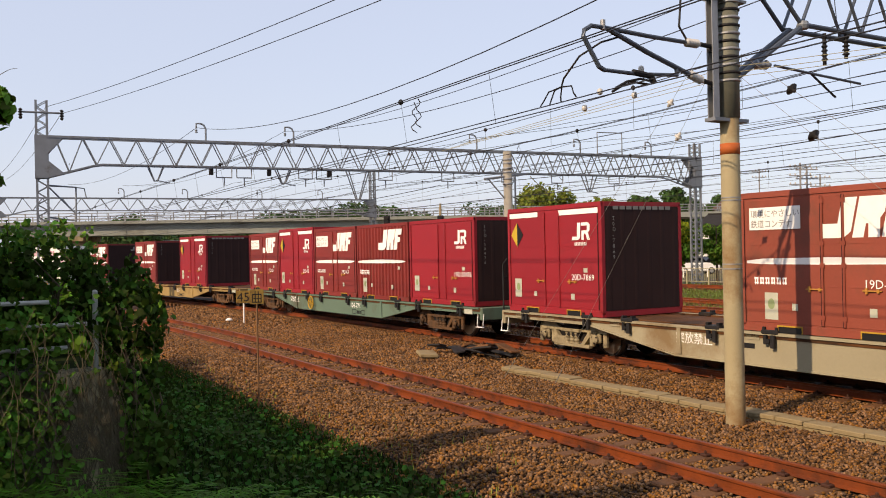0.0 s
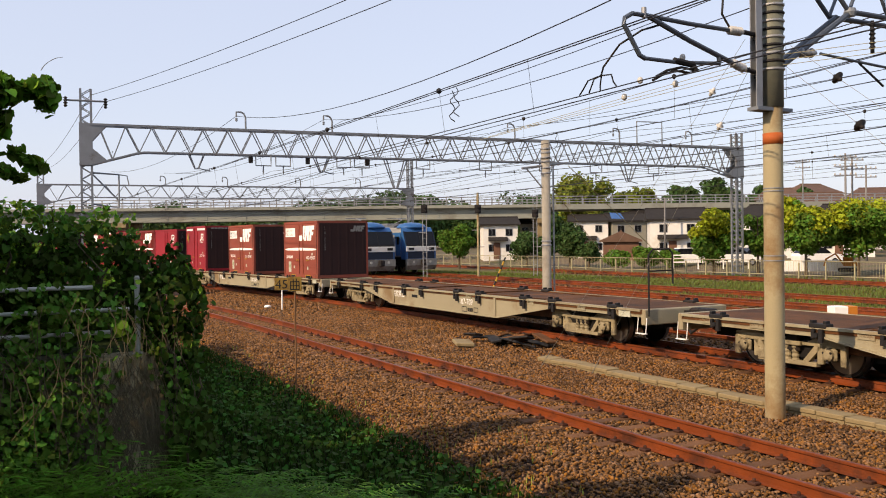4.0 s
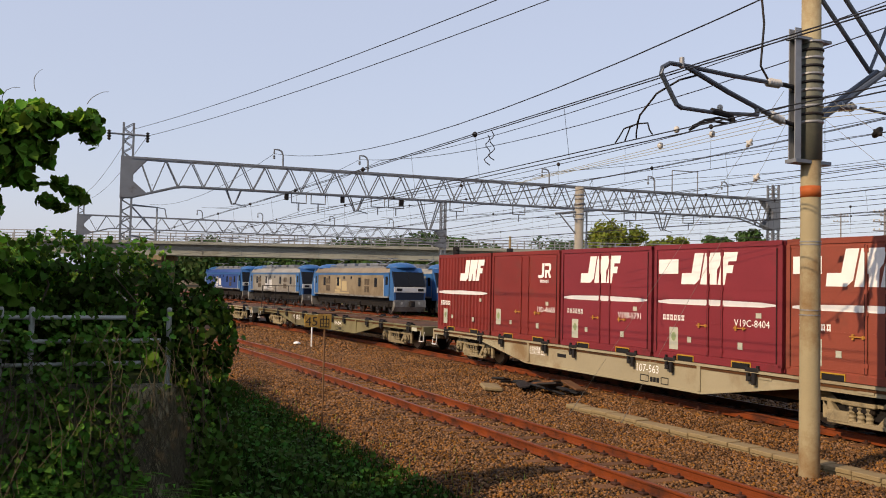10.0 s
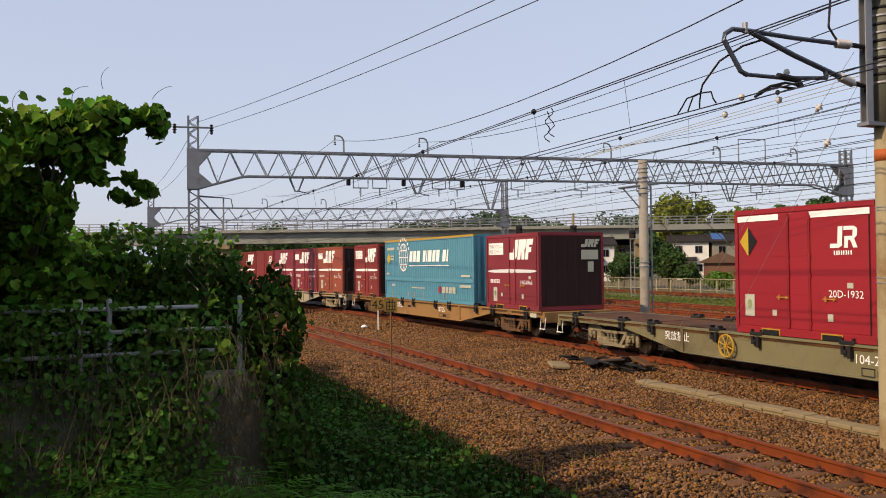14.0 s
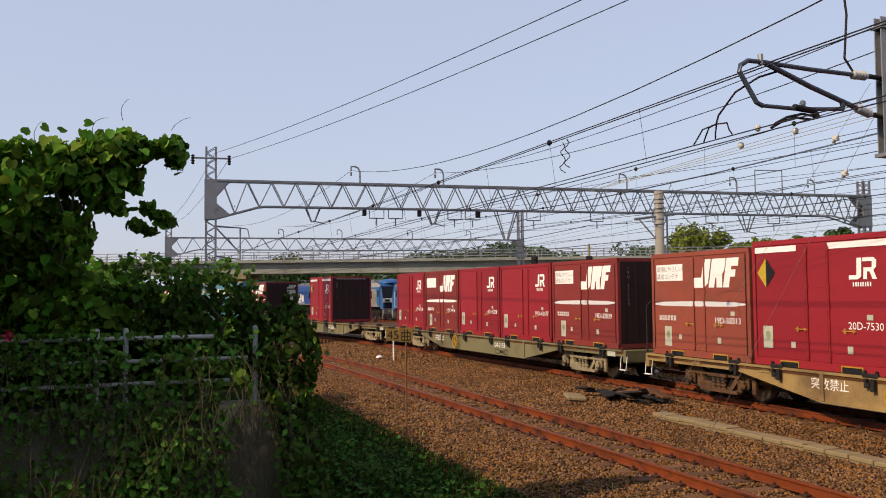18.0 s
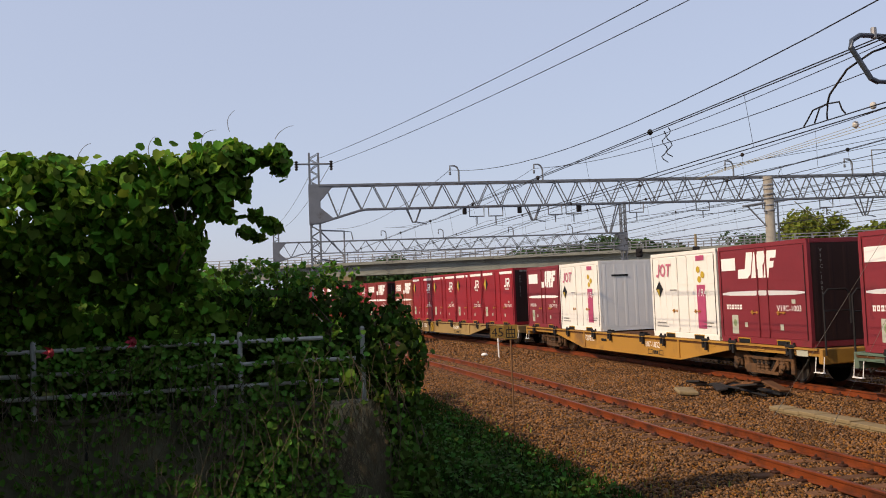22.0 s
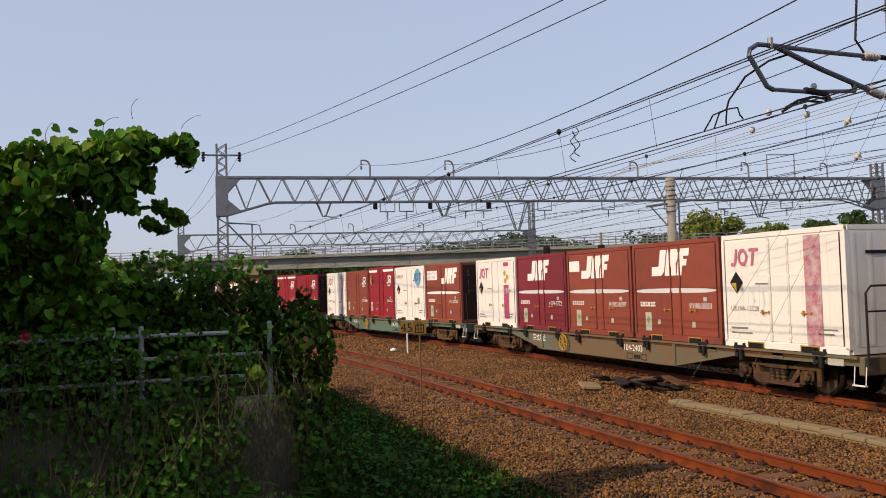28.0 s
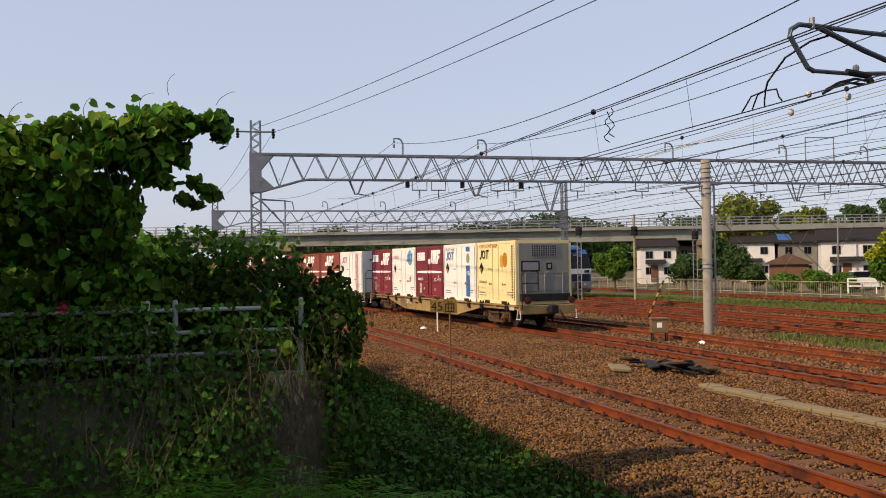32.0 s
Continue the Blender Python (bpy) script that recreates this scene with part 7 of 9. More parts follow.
def bush(name, label, blobs, per, size, mat, seed, category="bush", templ=LEAF, tris=LEAF_T, up=0.35, stems=True, sunny=0.0, shell=0.45, clump=0.0, droop=0.0):
    """blobs: (s, o, z, along N, along U, up). clump: how far the leaves gather in sprays with gaps between them."""
    rng = np.random.default_rng(seed)
    root = tagged(empty(name), label, category)
    sets = []
    core = Builder()
    for s, o, z, rn, ru, rz in blobs:
        c = P(s, o, z)
        area = rn * ru + rn * rz + ru * rz
        n = int(per * area)
        p, nn = blob_points(rng, n, (c.x, c.y, c.z), (rn, ru, rz), shell, (N, U))
        if clump:
            keep = np.array([noise.noise((a[0] * 3.1, a[1] * 3.1, a[2] * 3.7)) for a in p]) > clump - 0.5 + 0.25 * rng.random(n)
            p, nn = p[keep], nn[keep]
            n = len(p)
            if n == 0:
                continue
        nn[:, 2] += up
        sets.append(oriented(templ, tris, p, nn, size * rng.uniform(0.5, 1.35, n), rng, 0.85, droop))
        if stems and rz > 0.3:
            for k in range(5):
                a = Vector((c.x, c.y, max(c.z - rz * 1.1, -0.2)))
                q = Vector(p[rng.integers(n)])
                mid = a.lerp(q, 0.5) + Vector((rng.normal() * 0.12, rng.normal() * 0.12, 0.1))
                core.tube([a, mid, q], 0.018, 4, r_end=0.006)
    v, t = gather(sets)
    me = np_mesh("leaves", v, t, [mat, M_VINE2])
    if sunny:
        k = len(tris)
        light = rng.random(len(t) // k) < sunny          # paler leaves scattered at random, standing for sunlit ones
        me.polygons.foreach_set("material_index", np.repeat(light, k).astype(np.int32))
    tagged(part("leaves", me, None, root), kind="stuff")
    if stems:
        tagged(part("stem", core, M_STEM, root), kind="stuff")
    return root


VINE_BLOBS = [(9.9, -2.2, 3.35, 1.2, 0.70, 0.86), (9.8, -3.9, 3.2, 1.4, 0.8, 0.95), (9.7, -6.0, 3.1, 1.6, 0.9, 1.0), (9.9, -1.05, 3.50, 0.72, 0.55, 0.66), (9.9, -1.75, 3.9, 0.30, 0.4, 0.34), (9.92, -0.48, 3.80, 0.50, 0.45, 0.46),
              (9.95, -0.02, 4.16, 0.42, 0.38, 0.24), (9.95, 0.36, 4.27, 0.28, 0.28, 0.14), (9.95, 0.60, 4.17, 0.11, 0.20, 0.19), (9.95, 0.00, 3.86, 0.27, 0.32, 0.22), (9.95, 0.16, 3.68, 0.18, 0.24, 0.15),
              (9.95, 0.28, 3.60, 0.10, 0.16, 0.07), (9.95, 0.42, 3.49, 0.10, 0.15, 0.045), (9.95, 0.52, 3.42, 0.07, 0.12, 0.035), (9.95, 0.20, 3.37, 0.10, 0.12, 0.04), (9.95, 0.33, 3.31, 0.08, 0.12, 0.03), (9.95, 0.02, 3.60, 0.20, 0.24, 0.11), (9.92, -0.85, 3.98, 0.45, 0.42, 0.26), (9.95, -0.30, 3.62, 0.18, 0.28, 0.12), (9.9, -0.62, 3.22, 0.36, 0.5, 0.46),
              (10.2, -0.95, 2.52, 1.15, 0.42, 0.54), (10.1, -3.2, 2.5, 1.6, 0.45, 0.5), (10.7, -5.2, 1.95, 1.3, 0.5, 0.6), (10.7, -3.0, 1.95, 1.3, 0.5, 0.6), (10.7, -1.0, 1.95, 1.3, 0.5, 0.6), (10.8, 0.5, 1.9, 0.9, 0.5, 0.5),
              # the last two blobs are unseen, added to shade the vine's lower face
              (11.6, -2.5, 2.2, 2.5, 0.6, 0.7), (11.6, -7.5, 2.2, 2.5, 0.6, 0.9), (10.3, -5.0, 3.2, 1.5, 1.0, 1.5), (10.2, -7.6, 3.5, 1.4, 1.0, 2.0)]
bush("vine_thicket", "large dark green climbing vine thicket over the fence", VINE_BLOBS, 1900, 0.104, M_VINE, 21, "vine", sunny=0.05, shell=0.75, clump=0.24, droop=0.8)
# lit crest: the sunlight is put into a paler leaf colour
bush("vine_sunlit_crest", "paler leaves along the vine's crest, standing for sunlit ones", [(9.85, -0.45, 4.12, 0.55, 0.30, 0.16), (9.85, -1.25, 3.95, 0.60, 0.34, 0.26), (9.8, -2.2, 3.98, 0.75, 0.40, 0.26), (9.55, -1.55, 3.55, 0.50, 0.22, 0.34), (9.45, -2.3, 3.35, 0.60, 0.25, 0.36), (9.7, -3.6, 3.95, 0.9, 0.5, 0.3), (9.95, 0.25, 4.33, 0.30, 0.20, 0.08)], 420, 0.10, M_VINE2, 27, "vine", stems=False, shell=0.8, clump=0.3, droop=0.5)
bush("shrub", "dense shrub hanging over the wall's end in a shade-dark green", [(10.35, 1.1, 2.28, 0.90, 0.38, 0.50), (10.4, 1.75, 2.22, 0.42, 0.38, 0.42), (10.1, 1.84, 1.90, 0.44, 0.5, 0.52), (9.95, 1.86, 1.45, 0.32, 0.4, 0.42), (10.4, 0.1, 2.45, 0.7, 0.36, 0.40), (10.2, 2.0, 1.0, 0.34, 0.4, 0.5), (9.6, 1.95, 0.45, 0.3, 0.5, 0.45)], 1250, 0.074, M_IVYSHADE, 22, sunny=0.015, clump=0.2, droop=0.7)
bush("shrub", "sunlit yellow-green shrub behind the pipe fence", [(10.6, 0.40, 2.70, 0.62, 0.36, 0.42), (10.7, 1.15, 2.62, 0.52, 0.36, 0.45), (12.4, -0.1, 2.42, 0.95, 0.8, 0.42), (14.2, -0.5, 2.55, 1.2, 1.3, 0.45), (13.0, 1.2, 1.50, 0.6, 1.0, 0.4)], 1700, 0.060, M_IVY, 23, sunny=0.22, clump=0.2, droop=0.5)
# blobs with o above 1.5 stand hidden, added to shade the bank
bush("shrub", "dark green shrub behind the pipe fence", [(17.5, -0.9, 2.75, 1.5, 1.5, 0.60), (21.0, 0.0, 2.2, 1.4, 2.0, 0.7), (13.0, 1.6, 1.45, 0.7, 1.3, 0.8), (16.0, 2.1, 1.15, 0.8, 1.9, 0.85), (19.5, 2.6, 0.95, 0.8, 2.1, 0.85), (23.0, 3.1, 0.9, 0.8, 2.1, 0.8), (14.5, -2.5, 2.6, 2.0, 1.5, 0.7)], 380, 0.12, M_VINE, 24)
# out of view; the blobs behind the viewpoint are added to block sky light
bush("hedge", "unseen leafy hedge beside and behind the viewpoint, placed for its shade", [(5.7, -3.3, 3.7, 0.8, 1.1, 2.9), (3.6, -2.9, 3.4, 0.8, 1.1, 2.7), (8.2, -3.9, 3.4, 0.9, 0.55, 2.9), (1.2, -2.6, 2.4, 0.8, 1.1, 1.6), (7.6, -3.6, 3.4, 0.8, 0.9, 2.5), (-1.2, -2.6, 2.2, 0.8, 1.2, 1.5), (9.6, -4.3, 2.0, 0.7, 0.9, 1.3), (-6.0, -3.0, 3.2, 1.6, 1.2, 2.8), (-6.5, 0.2, 3.4, 1.8, 1.2, 3.2), (-6.8, 3.4, 3.2, 1.8, 1.2, 2.9), (-4.6, -5.2, 3.0, 1.4, 1.6, 2.7)], 620, 0.16, M_VINE, 25, "hedge")
for i, (s, o, z) in enumerate(((9.2, -1.72, 2.17), (9.15, -0.95, 2.24))):
    b = Builder()
    c = P(s, o, z)
    for k in range(6):
        a = k * 1.047
        b.quadmesh([tuple(c), tuple(c + Vector((0.045 * math.cos(a - 0.5), 0.02, 0.045 * math.sin(a - 0.5)))), tuple(c + Vector((0.07 * math.cos(a), -0.03, 0.07 * math.sin(a)))), tuple(c + Vector((0.045 * math.cos(a + 0.5), 0.02, 0.045 * math.sin(a + 0.5))))], [(0, 1, 2, 3)])
    thing("flower", b, M_PETAL, "single red-pink blossom among the vine leaves", "flower", "blossoms on the vine")


def hanging_stems():
    rng = np.random.default_rng(31)
    root = tagged(empty("climbing_plant"), "ivy leaves and bare hanging stems on the wall", "vine")
    b = Builder()
    for i in range(220):
        o = rng.uniform(-4.5, 1.9)
        z = rng.uniform(1.3, 2.1)
        L = rng.uniform(0.4, 1.5)
        pts = []
        dx = rng.normal() * 0.25
        for k in range(6):
            t = k / 5
            zz = z - L * t
            s = 9.9 - 0.12 - 0.146 * max(0, 1.36 - zz) - 0.05 - 0.04 * math.sin(k + i)
            pts.append(P(s, o + dx * t + 0.06 * math.sin(k * 1.3 + i), zz))
        b.tube(pts, 0.0036, 4)
    for i in range(150):                                # a net of stems clinging to the pier
        o, z = rng.uniform(0.95, 1.75), rng.uniform(0.5, 1.45)
        dx, L = rng.normal() * 0.16, rng.uniform(0.4, 1.2)
        pts = []
        for k in range(7):
            zz = z - L * k / 6
            pts.append(P(9.9 - 0.045 - 0.148 * max(0, 1.4 - zz), min(o + dx * k / 6 + 0.05 * math.sin(k * 1.7 + i), 1.62 + 0.19 * max(0, 1.4 - zz)), zz))
        b.tube(pts, 0.0050, 4)
    for i in range(34):
        o = rng.uniform(-4.0, 1.2)
        pts = [P(9.72 - 0.04 * k, o + rng.normal() * 0.05 + 0.02 * k * rng.normal(), -0.3 + 0.28 * k) for k in range(rng.integers(3, 7))]
        b.tube(pts, 0.005, 4, r_end=0.002)
    tagged(part("stem", b, M_STEM, root), kind="stuff")
    sets = []
    for o0, z0, ro, rz, n in ((0.45, 0.75, 0.6, 0.7, 1300), (0.1, 0.2, 0.8, 0.4, 800), (-1.2, 0.6, 0.9, 0.6, 700), (-2.8, 0.5, 1.2, 0.7, 700), (-0.2, 1.35, 1.7, 0.20, 420), (-0.9, 1.95, 1.5, 0.30, 900), (0.9, 1.9, 0.5, 0.25, 160), (-3.0, 1.4, 1.8, 0.2, 330), (1.85, 0.6, 0.15, 0.7, 260)):
        o = rng.normal(size=n) * ro * 0.6 + o0
        z = np.clip(rng.normal(size=n) * rz * 0.6 + z0, -0.4, 2.2)
        o = np.minimum(o, 1.05 + 0.25 * rng.random(n)) if o0 < 1.5 and z0 < 1 else np.minimum(o, 1.95)
        s = 9.9 - 0.05 - 0.146 * np.maximum(0, 1.36 - z) - rng.uniform(0.0, 0.12, n)
        p = np.array([P(a, bb, c) for a, bb, c in zip(s, o, z)])
        nn = np.tile(np.array([-U.x, -U.y, 0.35]), (n, 1))
        sets.append(oriented(LEAF, LEAF_T, p, nn, 0.066 * rng.uniform(0.5, 1.2, n), rng, 0.7))
    v, t = gather(sets)
    tagged(part("leaves", np_mesh("leaves", v, t, M_IVY), None, root), kind="stuff")
    return root


hanging_stems()


def tendrils():
    rng = np.random.default_rng(8)
    root = tagged(empty("vine_tendrils"), "thin bare tendrils curling above the vine thicket", "vine")
    for o, z in ((-0.25, 4.35), (0.05, 4.5), (0.55, 4.42), (-1.55, 4.15), (-1.75, 4.1), (-2.4, 4.1), (-0.8, 4.2)):
        b = Builder()
        pts = []
        a = rng.uniform(-0.6, 0.6)
        q = Vector((0, 0, 0))
        for k in range(9):
            pts.append(P(9.9, o, z) + N * q.x + Vector((0, 0, q.z)))
            q += Vector((0.034 * math.sin(a), 0, 0.034 * math.cos(a)))
            a += rng.uniform(0.05, 0.38)
        b.tube(pts, 0.004, 4, r_end=0.002)
        part("tendril", b, M_STEM, root)
    v = [oriented(LEAF, LEAF_T, np.array([P(9.9, o, z) for o, z in ((-0.9, 4.33), (-0.72, 4.38), (-1.0, 4.2), (-0.3, 4.45), (-0.55, 4.36), (0.40, 3.40), (0.47, 3.37), (0.53, 3.38), (0.36, 3.47), (0.44, 3.45))]), np.tile(np.array([-U.x, -U.y, 0.3]), (10, 1)), np.full(10, 0.10), rng, 0.5)]
    vv, t = gather(v)
    tagged(part("leaves", np_mesh("leaves", vv, t, M_VINE), None, root), kind="stuff")


tendrils()


# ---- weeds, ferns and grass ----
def blades(name, label, regions, mat, seed, category="grass"):
    """regions: (s0, s1, o0, o1, per square metre, height, lean)."""
    rng = np.random.default_rng(seed)
    T = np.array([(-0.5, 0, 0), (0.5, 0, 0), (0.32, 0.16, 0.55), (-0.32, 0.16, 0.55), (0, 0.55, 1.0)])
    Q = np.array([(0, 1, 2), (0, 2, 3), (3, 2, 4)])
    sets = []
    for s0, s1, o0, o1, per, h, w in regions:
        n = int((s1 - s0) * (o1 - o0) * per)
        s, o = rng.uniform(s0, s1, n), rng.uniform(o0, o1, n)
        keep = np.array([noise.noise((a * 0.9, c * 0.9, 5)) for a, c in zip(s, o)]) > (-0.7 if s1 <= 26 else -0.25)
        s, o = s[keep], o[keep]
        n = len(s)
        p = np.array([place(a, c, hgt(a, c) - 0.01) for a, c in zip(s, o)])
        yaw = rng.uniform(0, 2 * np.pi, n)
        hh = h * rng.uniform(0.4, 1.3, n)
        ww = w * rng.uniform(0.6, 1.4, n)
        ln = rng.uniform(0.2, 1.1, n)
        v = np.empty((n, 5, 3))
        x = T[None, :, 0] * ww[:, None]
        y = T[None, :, 1] * (hh * ln)[:, None]
        v[:, :, 0] = x * np.cos(yaw)[:, None] - y * np.sin(yaw)[:, None]
        v[:, :, 1] = x * np.sin(yaw)[:, None] + y * np.cos(yaw)[:, None]
        v[:, :, 2] = T[None, :, 2] * hh[:, None]
        v += p[:, None, :]
        sets.append((v.reshape(-1, 3), (Q[None] + (np.arange(n) * 5)[:, None, None]).reshape(-1, 3)))
    v, t = gather(sets)
    ob = new(name, np_mesh(name, v, t, mat))
    return tagged(ob, label, category, kind="stuff")


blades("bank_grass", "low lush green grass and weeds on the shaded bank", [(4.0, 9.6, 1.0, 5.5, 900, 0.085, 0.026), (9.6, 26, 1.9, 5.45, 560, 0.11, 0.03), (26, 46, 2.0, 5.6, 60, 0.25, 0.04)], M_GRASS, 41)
blades("weeds", "sparse yellow-green weeds at the ballast's edge", [(6, 24, 4.9, 5.9, 26, 0.12, 0.02), (9, 13, 5.2, 6.6, 14, 0.14, 0.02)], M_DRYGRASS, 42)
blades("yard_grass", "sunlit rough grass between the sidings", [(20, 70, 33.2, 41.5, 80, 0.16, 0.05), (6, 27, 20.3, 25.5, 95, 0.17, 0.045), (22, 62, 44.3, 47.5, 25, 0.28, 0.06), (10, 34, 28.0, 33.5, 60, 0.17, 0.045)], M_YARDGRASS, 43)


def ferns(name, label, mat, seed, regions):
    """regions: (fronds, s0, s1, o0, o1, shortest, longest)."""
    rng = np.random.default_rng(seed)
    verts, tris = [], []
    spots = [(rng.uniform(r[1], r[2]), rng.uniform(r[3], r[4]), rng.uniform(r[5], r[6])) for r in regions for i in range(r[0])]
    for s, o, L in spots:
        z = hgt(s, o)
        base = P(s, o, z)
        yaw = rng.uniform(0, 6.283)
        rise = rng.uniform(0.5, 1.1)
        d = np.array([math.cos(yaw), math.sin(yaw), 0])
        sd = np.array([-math.sin(yaw), math.cos(yaw), 0])
        m = 11
        for k in range(1, m):
            t = k / m
            c = np.array(base) + d * L * t + np.array([0, 0, L * rise * (t - 0.75 * t * t) * 1.6])
            w = 0.16 * L / 0.5 * (1 - t) ** 0.7 * min(1, t * 5)
            for sg in (-1, 1):
                k0 = len(verts)
                tip = c + sd * sg * w + d * 0.35 * w + np.array([0, 0, -0.15 * w])
                verts += [c - d * 0.014, c + d * 0.016, tip]
                tris.append((k0, k0 + 1, k0 + 2))
    ob = new(name, np_mesh(name, np.array(verts), np.array(tris), mat))
    return tagged(ob, label, "fern", kind="stuff")


ferns("ferns", "bright green fern fronds at the foot of the wall", M_FERN, 51, ((620, 7.2, 9.4, -3.0, 2.9, 0.34, 0.80), (430, 5.8, 8.8, 1.5, 4.4, 0.30, 0.70)))
# sunlit patch of fern, its light put into the paler green
ferns("young_ferns", "paler fern fronds on the bank, standing for a sunlit patch", leaf_material("sunlit fern", (0.20, 0.38, 0.04), 0.4, 0.35, 0.02), 52, ((40, 8.5, 9.0, 3.25, 3.75, 0.35, 0.65), (12, 8.6, 8.9, 2.5, 2.8, 0.3, 0.5)))


def bank_weeds():
    """Low broad-leaved weeds between the grass on the bank."""
    rng = np.random.default_rng(61)
    n = 9000
    s, o = 4.2 + 17 * rng.random(n) ** 1.6, rng.uniform(1.7, 5.35, n)
    lift = rng.uniform(0.01, 0.17, n)
    p = np.array([place(a, c, hgt(a, c) + d) for a, c, d in zip(s, o, lift)])
    nn = np.tile(np.array([-0.15 * U.x, -0.15 * U.y, 1.0]), (n, 1))
    v, t = oriented(LEAF, LEAF_T, p, nn, rng.uniform(0.04, 0.095, n), rng, 0.55)
    # leaf green kept low for the bank's shade
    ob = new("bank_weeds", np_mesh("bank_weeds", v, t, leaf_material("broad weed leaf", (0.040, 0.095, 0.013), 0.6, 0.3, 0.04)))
    return tagged(ob, "low broad-leaved green weeds on the shaded bank", "weeds", kind="stuff")


bank_weeds()


# ---- electric locomotives in the yard ----
LBLUE = material("bright blue locomotive paint", (0.035, 0.16, 0.42), 0.35, var=0.1, scale=0.6, grain=20, bump=0.03, dirt=(0.05, 0.12, 0.25), dirt_amount=0.3)
LGREY = material("pale grey locomotive paint", (0.30, 0.275, 0.225), 0.45, var=0.1, scale=0.6, grain=20, bump=0.03, dirt=(0.22, 0.17, 0.11), dirt_amount=0.45)
LSILVER = material("silver-grey locomotive side paint", (0.36, 0.35, 0.31), 0.45, var=0.16, scale=0.6, grain=20, bump=0.03, dirt=(0.20, 0.165, 0.12), dirt_amount=0.6)
LGOLD = material("dusty gold-grey locomotive side paint", (0.34, 0.275, 0.18), 0.45, var=0.18, scale=0.6, grain=20, bump=0.03, dirt=(0.17, 0.125, 0.07), dirt_amount=0.65)
LDEEP = material("deep blue locomotive side paint", (0.03, 0.09, 0.33), 0.4, var=0.1, scale=0.6, grain=20, bump=0.03)
LOUVRE = material("brown-grey louvre", (0.13, 0.10, 0.07), 0.7, var=0.2, scale=4)
NAVY = material("dark navy paint", (0.012, 0.022, 0.05), 0.4, var=0.1, bump=0)
LSKIRT = material("dusty grey skirt paint", (0.30, 0.30, 0.28), 0.5, var=0.25, scale=2, dirt=(0.12, 0.10, 0.08), dirt_amount=0.6)
LWHITE = material("white locomotive band", (0.90, 0.90, 0.87), 0.4, var=0.05, bump=0)
GLASS = material("dark tinted cab glass", (0.008, 0.009, 0.012), 0.2, var=0.1, bump=0, spec=0.25)
LAMP = material("pale lamp glass", (0.6, 0.6, 0.55), 0.2, var=0.05, bump=0)


